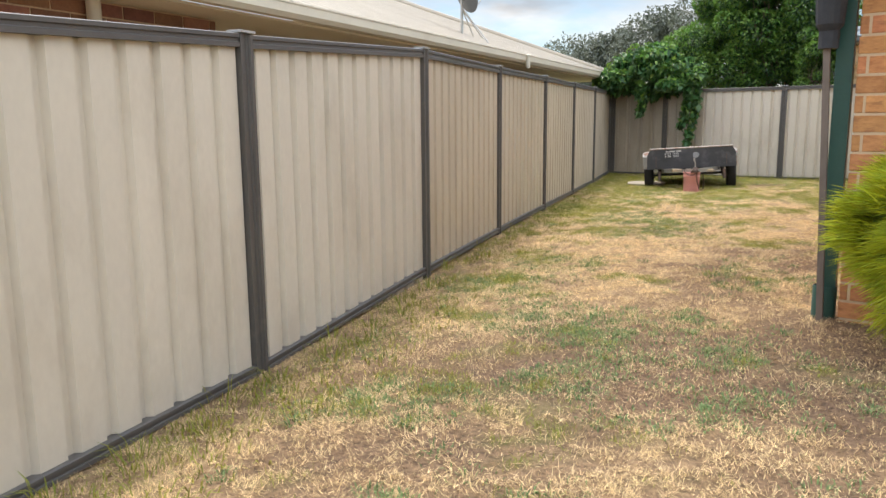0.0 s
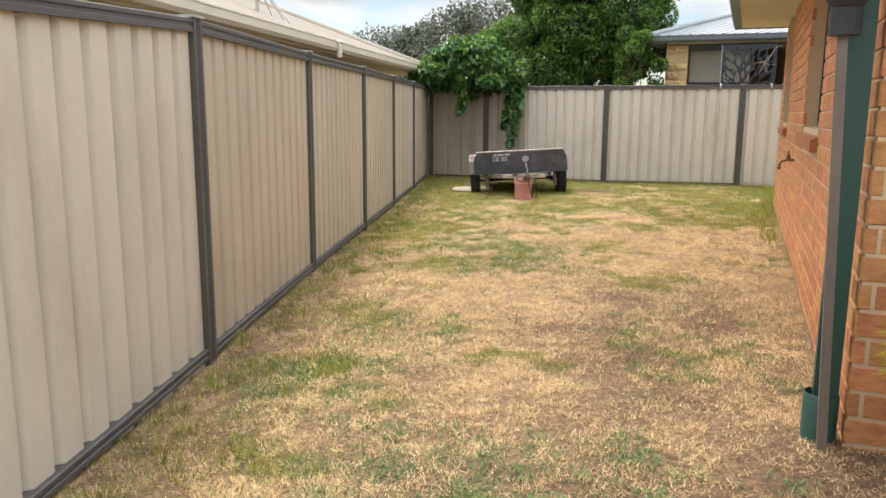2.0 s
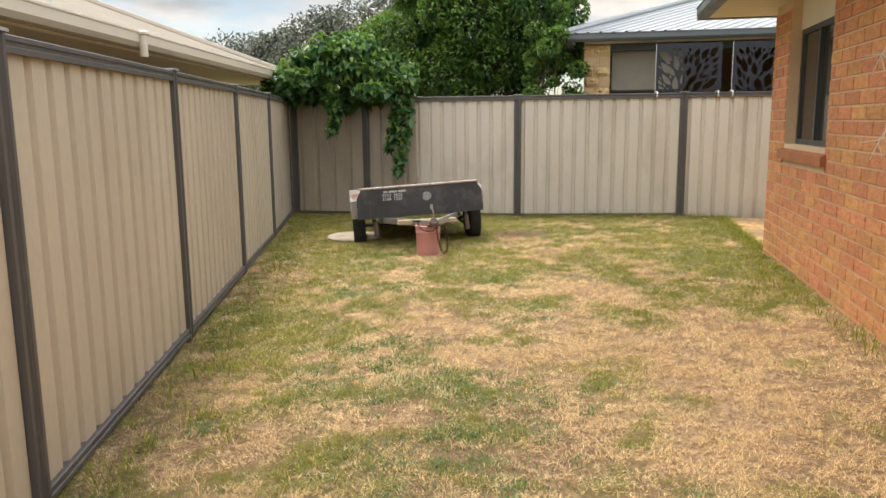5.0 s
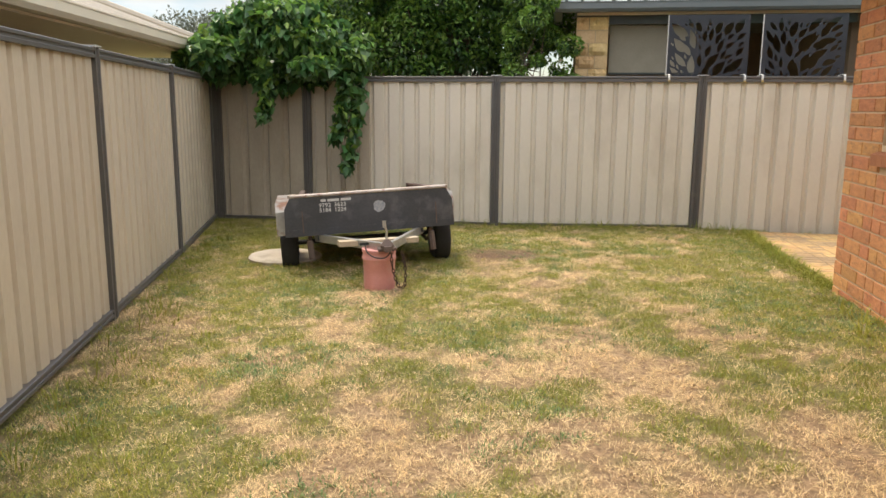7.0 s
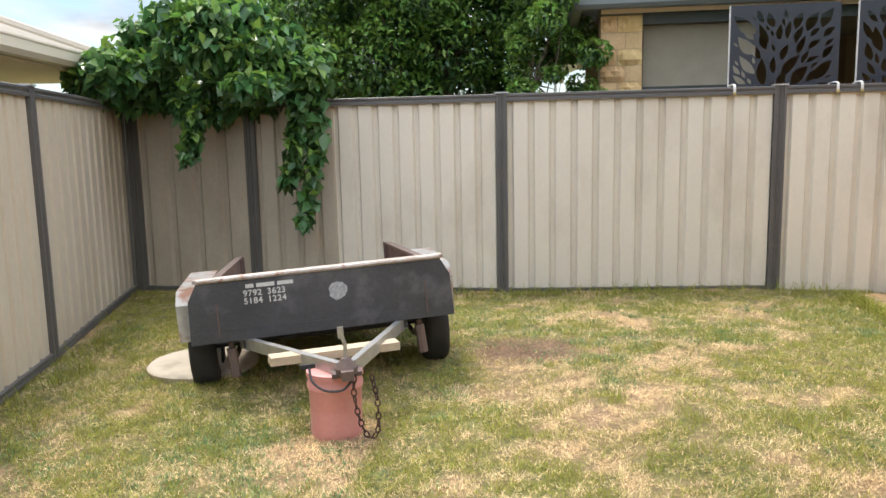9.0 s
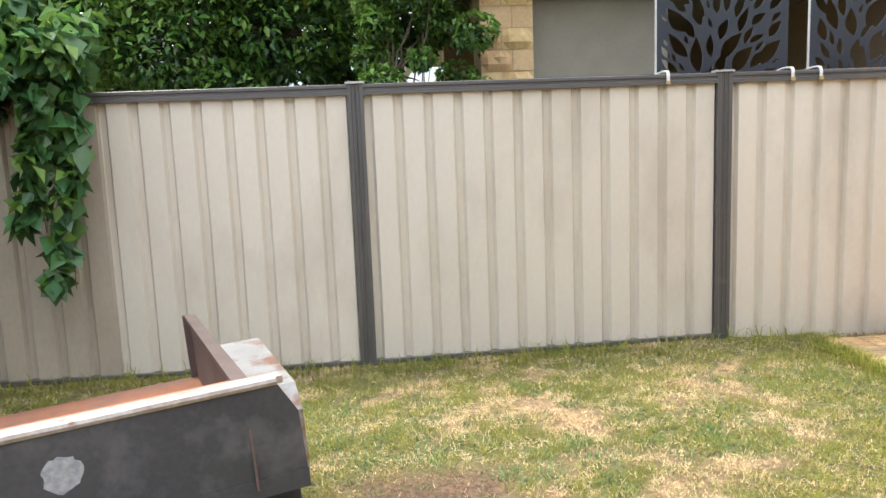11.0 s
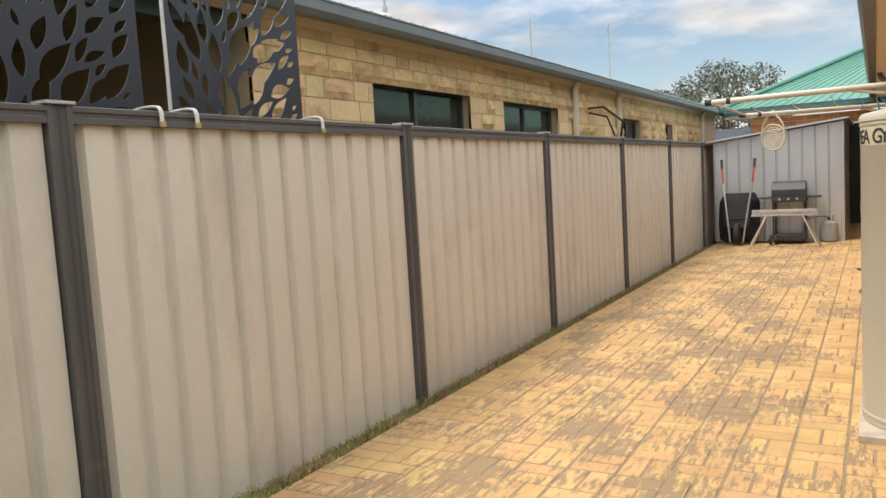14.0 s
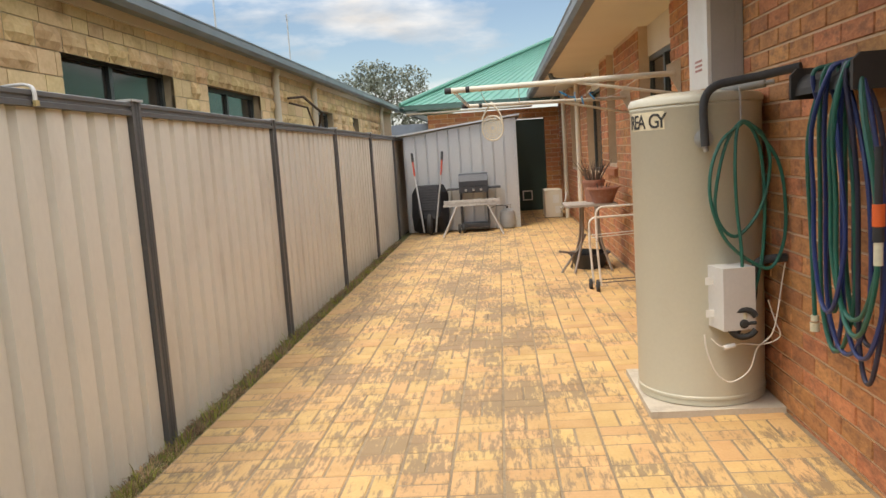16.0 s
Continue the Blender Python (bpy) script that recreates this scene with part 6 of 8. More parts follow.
# ---- by the near corner of the house ----
bm = bmesh.new()
box(bm, -0.212, -0.128, 4.60, 4.655, 0.62, 2.89)
bev(bm, 0.008)
pd = part("downpipe", bm, M_PIPE_G, None, "dark green rectangular downpipe at the house corner", kind="structure", category="downpipe")
bm = bmesh.new()
lathe(bm, [(0.062, 0.36), (0.062, 0.675), (0.058, 0.68), (0.056, 0.62)], 28, Matrix.Translation((-0.182, 4.62, 0)))
part("downpipe_socket", bm, M_PIPE_G, None, "dark green round drain socket round the downpipe's foot", smooth=True, kind="structure", category="downpipe")
stake = empty("garden_stake", "weathered grey wooden stake tied to the downpipe with white string", "stake", at=(-0.172, 4.50, 0.45))
bm = bmesh.new()
m = Matrix.Translation((0, 0, -0.1)) @ pose(0, 0, 0, 0, -2.4, 0)
box(bm, -0.016, 0.016, -0.014, 0.014, 0.0, 1.70, m)
bev(bm, 0.003)
part("pole", bm, mat("stake_wood", (0.22, 0.17, 0.14), (0.15, 0.12, 0.10), scale=6, rough=0.85, bump=0.3, stretch=(1, 1, .2)), stake)
bm = bmesh.new()
mt = Matrix.Translation((-0.062, 0, 1.50))
prism(bm, [(0.05 * math.cos(a) * 1.0, 0.045 * math.sin(a)) for a in [2 * math.pi * i / 12 for i in range(12)]], 0.09, mt)
lathe(bm, [(0.05, 0.09), (0.068, 0.12), (0.08, 0.30), (0.085, 0.42), (0.07, 0.47), (0.02, 0.49)], 16, mt)
part("hood", bm, mat("black_cloth", (0.025, 0.027, 0.032), (0.04, 0.042, 0.048), scale=14, rough=0.7, bump=0.7, bump_dist=0.01, fine=40), stake, "black ribbed cover over the stake's top")
M_STRING = mat("string", (0.72, 0.68, 0.6), (0.6, 0.56, 0.5), rough=0.8, bump=0)
for zz, sc in ((1.70, 1.0), (1.27, 1.0)):
    bm = bmesh.new()
    x0_ = -0.235 + (1.70 - zz) * 0.05
    tube(bm, smooth_path([(-0.10, 4.555, zz + 0.14), (-0.155, 4.54, zz + 0.12), (x0_ + 0.03, 4.49, zz + 0.02), (x0_, 4.475, zz), (x0_ - 0.09, 4.47, zz - 0.015)]), 0.0028, 5)
    tube(bm, smooth_path([(x0_ + 0.03, 4.482, zz + 0.05), (x0_ + 0.01, 4.47, zz + 0.01), (x0_ - 0.01, 4.47, zz - 0.03), (x0_ - 0.04, 4.46, zz - 0.10 * sc)]), 0.0025, 5)
    tube(bm, smooth_path([(x0_ + 0.10, 4.53, zz - 0.02), (x0_ + 0.04, 4.48, zz - 0.03), (x0_, 4.47, zz - 0.01), (x0_ + 0.02, 4.47, zz - 0.09)]), 0.0025, 5)
    part("string", bm, M_STRING, stake, "white string tied round stake and pipe")

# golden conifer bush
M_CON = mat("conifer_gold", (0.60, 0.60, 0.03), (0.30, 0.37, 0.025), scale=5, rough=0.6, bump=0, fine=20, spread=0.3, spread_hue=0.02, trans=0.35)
# inner fronds: shade inside the bush painted as a darker green
M_CON_SHADE = mat("conifer_inner", (0.22, 0.30, 0.03), (0.10, 0.16, 0.02), scale=3, rough=0.7, bump=0, fine=20, spread=0.3, spread_hue=0.02, trans=0.2)


def conifer(name, material, n, seed, parent, reach, inner):
    rng = np.random.default_rng(seed)
    d = rng.normal(0, 1, (n, 3))
    d[:, 2] = d[:, 2] * 0.8 + 0.1
    d /= np.linalg.norm(d, axis=1)[:, None]
    Rr = np.array([0.57, 0.44, 0.53])
    cl = rng.normal(0, 1, (90, 3))
    cl /= np.linalg.norm(cl, axis=1)[:, None]
    k = np.argmax(d @ cl.T, axis=1)
    lump = 0.58 + 0.55 * rng.random(90)[k]
    start = d * Rr * (inner * lump)[:, None] * rng.uniform(0.75, 1.0, (n, 1))
    ax = d * 0.35 + cl[k] * 0.4 + np.array([-0.55, -0.25, 0.12]) + rng.normal(0, 0.26, (n, 3))
    ax /= np.linalg.norm(ax, axis=1)[:, None]
    ln = rng.uniform(0.5, 1.0, (n, 1)) * reach
    side = np.cross(ax, rng.normal(0, 1, (n, 3)))
    side /= np.linalg.norm(side, axis=1)[:, None]
    w = rng.uniform(0.0014, 0.0032, (n, 1))
    m1 = start + ax * ln * 0.45 + np.array([0, 0, 1]) * ln * 0.03
    tp = start + ax * ln + np.array([0, 0, -1]) * ln * 0.10
    V = np.stack([start - side * w, start + side * w, m1 + side * w, m1 - side * w, tp], 1).reshape(-1, 3)
    F = []
    for i in range(0, 5 * n, 5):
        F.append((i, i + 1, i + 2, i + 3))
        F.append((i + 3, i + 2, i + 4))
    return arrays(name, V.tolist(), F, material, parent, kind="stuff")


bush = empty("conifer_bush", "bright yellow-green feathery conifer bush against the brick corner", "bush", at=(0.47, 4.00, 1.06))
conifer("fronds", M_CON, 42000, 81, bush, 0.15, 0.86)
conifer("inner_fronds", M_CON_SHADE, 22000, 82, bush, 0.16, 0.66)
bm = bmesh.new()
rb = random.Random(6)
tube(bm, [(0, 0.05, -0.62), (0, 0.02, -0.1), (0.02, 0, 0.2)], 0.03, 8, r1=0.012)
for i in range(26):
    a = i * 2.4
    z = -0.35 + 0.6 * rb.random()
    limb(bm, (0, 0.02, z * 0.5 - 0.1), (0.34 * math.cos(a), 0.26 * math.sin(a), z), 0.009, 0.003, 0.02, rb, 5)
part("branch_work", bm, M_BARK, bush, kind="stuff")
bm = bmesh.new()
box(bm, 0, 2.2, -0.11, 0.11, -0.2, 0.22)
bev(bm, 0.015)
es = part("edging_sleeper", bm, mat("sleeper", (0.15, 0.11, 0.08), (0.10, 0.075, 0.055), scale=5, rough=0.85, bump=0.3), None, "grey-brown garden edging sleeper below the bush", category="garden edging")
es.matrix_world = Matrix.Translation((0.30, 3.98, 0.44)) @ pose(0, 0, 0, 0, 0, -22)

# garden tap on the west wall
tap = empty("garden_tap", "brass garden tap on the orange brick wall", "tap", at=(HX, 8.98, 1.30))
M_BRASS = mat("tap_brass", (0.30, 0.20, 0.12), (0.16, 0.11, 0.08), scale=30, rough=0.45, metal=0.8, bump=0.05)
bm = bmesh.new()
tube(bm, [(0.0, 0, 0), (-0.05, 0, 0.0)], 0.012, 10)
tube(bm, fold((-0.05, 0, 0), (-0.125, 0, 0.005), (-0.125, 0, -0.065)), 0.012, 10)
lathe(bm, [(0.016, 0), (0.016, 0.035), (0.008, 0.04), (0.006, 0.06)], 14, Matrix.Translation((-0.055, 0, 0.01)))
lathe(bm, [(0.015, -0.025), (0.015, 0.0)], 12, Matrix.Translation((-0.125, 0, -0.06)))
part("body", bm, M_BRASS, tap, smooth=True)
bm = bmesh.new()
tube(bm, [(-0.055, -0.035, 0.072), (-0.055, 0.035, 0.072)], 0.006, 8)
lathe(bm, [(0.01, 0.0), (0.01, 0.012)], 10, Matrix.Translation((-0.055, 0, 0.066)))
part("handle", bm, M_BRASS, tap, "cross handle")

# ---- leaf-cut screens hung on the back fence ----
M_SCREEN = mat("screen_black", (0.018, 0.022, 0.030), (0.024, 0.028, 0.037), rough=0.45, bump=0.02)
# glints along the cut leaf edges, painted as a paler grey
M_SCREEN_GLINT = mat("screen_cut_rim", (0.22, 0.23, 0.25), rough=0.35, metal=0.5, bump=0)
M_SCREEN_EDGE = mat("screen_edge", (0.55, 0.55, 0.53), rough=0.5, bump=0)


import mathutils


def leaf_loop(cx, cz, ang, ln, w, n=7):
    pts = []
    for i in range(n):
        t = i / n
        pts.append((t * ln, w * math.sin(math.pi * t ** 0.85)))
    for i in range(n):
        t = 1 - i / n
        pts.append((t * ln, -w * 0.55 * math.sin(math.pi * t ** 0.85)))
    c, s = math.cos(ang), math.sin(ang)
    out = []
    for x, y in pts:
        p = (cx + x * c - y * s, cz + x * s + y * c)
        if not out or math.hypot(p[0] - out[-1][0], p[1] - out[-1][1]) > 0.004:
            out.append(p)
    return out


def screen(name, label, x0, seed, W=0.90, H=1.80):
    rng = random.Random(seed)
    sc = empty(name, label, "screen", "leaf-cut screens on the fence", at=(x0, FY + 0.13, 1.10))
    loops = []
    boxes = []
    root = (W * (0.45 + 0.15 * rng.random()), 0.05)
    for i in range(5200):
        t = rng.random()
        # leaves fan out from a rising stem
        z = 0.08 + t * (H - 0.2)
        stem = root[0] + 0.16 * math.sin(z * 2.2 + seed)
        x = rng.uniform(0.05, W - 0.05)
        if abs(x - stem) < 0.02:
            continue
        a = math.atan2(0.8, (x - stem) * 3.2) + rng.uniform(-0.35, 0.35)
        ln = rng.uniform(0.12, 0.27) if i < 2600 else rng.uniform(0.05, 0.13)
        lp = leaf_loop(x, z, a, ln, ln * rng.uniform(0.20, 0.31))
        if any(px < 0.03 or px > W - 0.03 or pz < 0.04 or pz > H - 0.04 for px, pz in lp):
            continue
        c = (sum(p[0] for p in lp) / len(lp), sum(p[1] for p in lp) / len(lp))
        ok = True
        for c2, l2 in boxes:
            if math.hypot(c[0] - c2[0], c[1] - c2[1]) < 0.24:
                if min(math.hypot(p[0] - q[0], p[1] - q[1]) for p in lp for q in l2) < 0.011:
                    ok = False
                    break
                if math.hypot(c[0] - c2[0], c[1] - c2[1]) < 0.05:
                    ok = False
                    break
        if ok:
            loops.append(lp)
            boxes.append((c, lp))
        if len(loops) > 150:
            break
    pts, rings = [], []
    for lp in [[(0, 0), (W, 0), (W, H), (0, H)]] + loops:
        rings.append(list(range(len(pts), len(pts) + len(lp))))
        pts += [Vector(p) for p in lp]
    edges = [(r[i], r[(i + 1) % len(r)]) for r in rings for i in range(len(r))]
    cut = mathutils.geometry.delaunay_2d_cdt(pts, edges, [r[::-1] for r in rings[1:]], 0, 1e-5)
    bm = bmesh.new()
    vs = [bm.verts.new((p.x, 0, p.y)) for p in cut[0]]
    for face, leaf in zip(cut[2], cut[5]):
        if not leaf:
            bm.faces.new([vs[i] for i in face])
    for v in [v for v in bm.verts if not v.link_faces]:
        bm.verts.remove(v)
    geo = bmesh.ops.extrude_face_region(bm, geom=bm.faces[:])
    for v in geo["geom"]:
        if isinstance(v, bmesh.types.BMVert):
            v.co.y += 0.004
    bm.normal_update()
    # faces across the sheet's thickness take the glint colour
    for f in bm.faces:
        f.material_index = 0 if abs(f.normal.y) > 0.5 else 1
    part("panel", bm, M_SCREEN, sc, "black sheet cut with leaf shapes").data.materials.append(M_SCREEN_GLINT)
    bm = bmesh.new()
    box(bm, -0.006, 0.004, -0.004, 0.010, 0.0, H)
    part("edge_strip", bm, M_SCREEN_EDGE, sc, "pale left edge of the sheet")
    return sc


screen("leaf_screen", "black metal screen cut with branching leaf shapes, hung behind the fence", -1.02, 3)
screen("leaf_screen", "black metal screen cut with branching leaf shapes, hung behind the fence", 0.025, 8)
M_STRAP = mat("strap_white", (0.70, 0.68, 0.64), (0.6, 0.58, 0.54), rough=0.5, bump=0)
M_STRAPB = mat("strap_brass", (0.50, 0.38, 0.16), rough=0.5, bump=0)


def hook(x, kink):
    h = empty("screen_hook", "white strap hook over the fence's top rail holding a screen", "hook", "hooks on the fence", at=(x, FY, 2.207))
    bm = bmesh.new()
    for dx in (-0.005, 0.005):
        tube(bm, smooth_path([(dx + kink, 0.134, -0.03), (dx + kink * 0.9, 0.118, 0.006), (dx + kink * 0.5, 0.04, 0.018), (dx, -0.012, 0.014), (dx, -0.031, -0.008), (dx, -0.033, -0.05)]), 0.006, 6)
    part("strap", bm, M_STRAP, h)
    bm = bmesh.new()
    box(bm, -0.012, 0.012, -0.042, -0.028, -0.068, -0.046)
    bev(bm, 0.003, 1)
    part("buckle", bm, M_STRAPB, h, "small brass-coloured buckle")
    return h


for i, x in enumerate((-1.0, -0.17, 0.02, 0.89)):
    hook(x, (-0.02, -0.025, -0.02, -0.015)[i])

# ---- hot water tank and what hangs on it ----
WALL_Y = 13.0
BESIDE_WALL = set(bpy.data.objects)
TX, TY, TZ = 1.97, 13.33, 0.505
bm = bmesh.new()
box(bm, 1.61, 2.36, WALL_Y + 0.012, 13.665, 0.40, TZ)
bev(bm, 0.012)
part("concrete_slab", bm, M_CONC, None, "pale concrete slab on the paving under the water tank", category="concrete slab")
M_TANK = mat("tank_beige", (0.50, 0.48, 0.38), (0.46, 0.44, 0.35), scale=1.2, rough=0.42, bump=0.02, stain=(0.34, 0.31, 0.24), stain_scale=2, stain_at=(0.6, 0.85), stain_amount=0.4)
tank = empty("water_tank", "tall beige cylindrical hot water tank standing on a concrete slab", "water tank", at=(TX, TY, TZ))
tank.scale = (1, 1, 1.04)
R = 0.323
bm = bmesh.new()
lathe(bm, [(R - 0.012, 0.0), (R, 0.004), (R, 0.03), (R + 0.004, 0.034), (R + 0.004, 0.046), (R, 0.05), (R, 1.425), (R + 0.004, 1.43), (R + 0.004, 1.44), (R, 1.445)], 64)
part("body", bm, M_TANK, tank, smooth=True)
bm = bmesh.new()
lathe(bm, [(R + 0.003, 1.445), (R + 0.008, 1.449), (R + 0.008, 1.468), (R - 0.004, 1.485), (R * 0.7, 1.505), (0.02, 1.512)], 64)
part("lid", bm, M_TANK, tank, "beige domed lid", smooth=True)


def on_tank(deg, z, out=0.0):
    """A place on the tank's side; deg from -x towards -y."""
    a = radians(180 + deg)
    return Vector(((R + out) * math.cos(a), (R + out) * math.sin(a), z))


# curved name plate
bm = bmesh.new()
rows = []
for i in range(9):
    d = -84 + i * 5.6
    rows.append((bm.verts.new(on_tank(d, 1.335, 0.002)), bm.verts.new(on_tank(d, 1.422, 0.002))))
for a, b in zip(rows, rows[1:]):
    bm.faces.new((a[0], b[0], b[1], a[1]))
part("name_plate", bm, mat("plate_tan", (0.66, 0.58, 0.40), rough=0.5, bump=0), tank, "tan name plate")
for i, ch in enumerate("REA GY"):
    if ch == " ":
        continue
    d = -80.0 + i * 7.6
    p = on_tank(d, 1.345, 0.0035)
    writing("letter", ch, 0.095, M_BLACK, Matrix.Translation(p) @ pose(0, 0, 0, 0, 0, d - 90) @ pose(0, 0, 0, 90, 0, 0), tank, "black letter", 0.001)
# control box
cb = Matrix.Translation(Vector((TX, TY, TZ)) + on_tank(12, 0.42)) @ pose(0, 0, 0, 0, 0, 12)
tb = empty("junction_box", "pale grey electrical box on the side of the water tank", "electrical box")
tb.matrix_world = cb
bm = bmesh.new()
box(bm, -0.135, 0.05, -0.06, 0.10, 0.0, 0.30)
bev(bm, 0.006)
part("cover", bm, mat("box_grey", (0.56, 0.55, 0.52), (0.50, 0.49, 0.46), rough=0.45, bump=0.03), tb)
for z in (0.07, 0.23):
    bm = bmesh.new()
    box(bm, -0.04, -0.034, 0.10, 0.14, z - 0.018, z + 0.018)
    part("lug", bm, M_WHITE, tb, "pale fixing lug")
# lagged pipe from the tank's top to the wall
M_LAG = mat("foam_black", (0.03, 0.03, 0.032), (0.045, 0.045, 0.045), scale=20, rough=0.85, bump=0.3)
bm = bmesh.new()
tube(bm, [(1.60, 13.375, 1.80), (1.60, 13.38, 1.93)] + fold((1.60, 13.38, 1.96), (1.60, 13.385, 2.065), (1.585, 13.30, 2.085), 8) + [(1.51, 13.16, 2.10), (1.38, 13.02, 2.12)], 0.020, 12)
lp = part("lagged_pipe", bm, M_LAG, None, "black foam-lagged pipe from the tank to the wall", smooth=True, category="pipe")
bm = bmesh.new()
lathe(bm, [(0.045, 0.0), (0.045, 0.006), (0.02, 0.01)], 20, Matrix.Translation((1.63, 13.375, 1.835)) @ pose(0, 0, 0, 0, -90, 0))
tube(bm, [(1.60, 13.375, 1.80), (1.60, 13.37, 1.775)], 0.014, 10)
part("pipe_flange", bm, M_STEEL, None, "small steel flange where the pipe enters the tank", category="pipe")
bm = bmesh.new()
tube(bm, [(1.85, 13.36, 2.045), (1.70, 13.20, 2.065), (1.62, 13.09, 2.075)], 0.02, 10)
tube(bm, [(1.62, 13.09, 2.075), (1.60, 13.055, 2.08)], 0.012, 8)
part("relief_pipe", bm, mat("pipe_grey", (0.33, 0.32, 0.29), rough=0.6, bump=0.1), None, "short grey relief pipe over the tank", smooth=True, category="pipe")
bm = bmesh.new()
tube(bm, [(1.62, 13.30, 1.12)] + fold((1.62, 13.25, 0.98), (1.60, 13.17, 0.98), (1.60, 13.165, 1.12), 6) + fold((1.60, 13.165, 1.16), (1.60, 13.16, 1.245), (1.60, 13.10, 1.245), 6) + [(1.60, 13.01, 1.25)], 0.022, 10)
part("lower_pipe", bm, M_LAG, None, "black lower pipe from the tank to the wall", smooth=True, category="pipe")

# green hose looped on a wire hook
M_HOSE_G = mat("hose_green", (0.014, 0.12, 0.085), (0.012, 0.09, 0.065), scale=8, rough=0.4, bump=0.05)
M_HOSE_B = mat("hose_blue", (0.018, 0.035, 0.15), (0.014, 0.028, 0.11), scale=8, rough=0.4, bump=0.05)
M_HOSE_P = mat("hose_dark", (0.03, 0.028, 0.06), (0.02, 0.02, 0.04), scale=8, rough=0.45, bump=0.05)
gh = empty("garden_hose", "green garden hose looped on a wire hook beside the water tank", "hose", at=(0, 0, 0))
bm = bmesh.new()
tube(bm, [(1.62, 13.21, 2.07), (1.60, 13.212, 2.02), (1.585, 13.215, 1.91)], 0.004, 6)
part("wire_hook", bm, M_STEEL, gh, "thin wire hook")


bm = bmesh.new()
tube(bm, smooth_path([(1.57, 13.215, 1.895), (1.56, 13.31, 1.82), (1.555, 13.365, 1.68), (1.55, 13.365, 1.52), (1.55, 13.30, 1.35), (1.55, 13.18, 1.24), (1.56, 13.09, 1.215), (1.57, 13.03, 1.34), (1.58, 13.02, 1.53), (1.58, 13.05, 1.71), (1.575, 13.145, 1.86), (1.57, 13.21, 1.905), (1.565, 13.24, 1.86), (1.55, 13.255, 1.70), (1.55, 13.25, 1.50), (1.54, 13.235, 1.30), (1.54, 13.232, 1.05)], 6), 0.0085, 8)
part("hose_loop", bm, M_HOSE_G, gh, smooth=True)
bm = bmesh.new()
tube(bm, smooth_path([(1.585, 13.20, 1.90), (1.58, 13.12, 1.84), (1.585, 13.085, 1.70), (1.58, 13.13, 1.50), (1.57, 13.24, 1.37), (1.565, 13.32, 1.42), (1.565, 13.345, 1.55), (1.57, 13.29, 1.80), (1.58, 13.205, 1.90), (1.59, 13.13, 1.78), (1.59, 13.11, 1.5), (1.58, 13.13, 1.25), (1.58, 13.17, 1.08)], 6), 0.0085, 8)
part("hose_loop", bm, M_HOSE_G, gh, smooth=True)
bm = bmesh.new()
tube(bm, [(1.54, 13.232, 1.05), (1.54, 13.232, 1.02)], 0.017, 12)
tube(bm, [(1.54, 13.232, 1.012), (1.54, 13.232, 0.975)], 0.02, 12)
part("connector", bm, mat("connector_cream", (0.66, 0.62, 0.45), rough=0.4, bump=0), gh, "cream hose connector", smooth=True)
# black dial-shaped fitting on the end of the hose
bm = bmesh.new()
m = Matrix.Translation((1.53, 13.235, 0.955)) @ pose(0, 0, 0, 0, -90, 0)
tube(bm, [m @ Vector((0.066 * math.cos(a), 0.066 * math.sin(a), 0)) for a in [radians(q) for q in range(-60, 241, 15)]], 0.016, 8)
lathe(bm, [(0.02, -0.01), (0.022, 0.015), (0.012, 0.02)], 16, m)
for q in (-90, 30, 150):
    a = radians(q)
    tube(bm, [m @ Vector((0.018 * math.cos(a), 0.018 * math.sin(a), 0)), m @ Vector((0.06 * math.cos(a), 0.06 * math.sin(a), 0))], 0.009, 6)
part("spray_dial", bm, M_BLACK, gh, "black round spray fitting")
# cables
bm = bmesh.new()
tube(bm, smooth_path([(1.56, 13.41, 0.90), (1.56, 13.40, 0.82), (1.56, 13.36, 0.71), (1.56, 13.29, 0.66), (1.57, 13.20, 0.71), (1.57, 13.16, 0.82), (1.58, 13.09, 0.88), (1.585, 13.06, 0.98), (1.60, 13.03, 1.14), (1.60, 13.015, 1.225)], 6), 0.004, 6)
tube(bm, smooth_path([(1.56, 13.38, 0.88), (1.55, 13.33, 0.84), (1.55, 13.24, 0.85), (1.56, 13.14, 0.84), (1.58, 13.05, 0.87), (1.59, 13.07, 0.95), (1.59, 13.10, 1.05)], 6), 0.003, 6)
part("power_cable", bm, M_STRING, None, "white cable looping under the tank's electrical box", smooth=True, category="cable")
bm = bmesh.new()
tube(bm, [(1.545, 13.325, 0.835), (1.55, 13.27, 0.845)], 0.012, 8)
part("cable_connector", bm, M_WHITE, None, "small white cable connector", category="cable")

# hose hanger with coils on the wall
hang = empty("hose_hanger", "black wall bracket with blue and green hoses hanging in long loops", "hose hanger", at=(-0.08, 0, 0))
bm = bmesh.new()
prism(bm, [(0, 0), (0.135, 0.0), (0.135, 0.10), (0.11, 0.125), (0, 0.125)], 0.02, Matrix.Translation((1.25, WALL_Y + 0.006, 1.97)) @ pose(0, 0, 0, 90, 0, 90))
prism(bm, [(0, 0), (0.135, 0.0), (0.135, 0.10), (0.11, 0.125), (0, 0.125)], 0.02, Matrix.Translation((0.70, WALL_Y + 0.006, 1.97)) @ pose(0, 0, 0, 90, 0, 90))
rows = []
for i in range(11):
    a = math.pi * i / 10
    y, z = WALL_Y + 0.07 - 0.055 * math.cos(a), 1.985 + 0.085 * math.sin(a)
    rows.append((bm.verts.new((0.70, y, z)), bm.verts.new((1.27, y, z))))
for a, b in zip(rows, rows[1:]):
    bm.faces.new((a[0], b[0], b[1], a[1]))
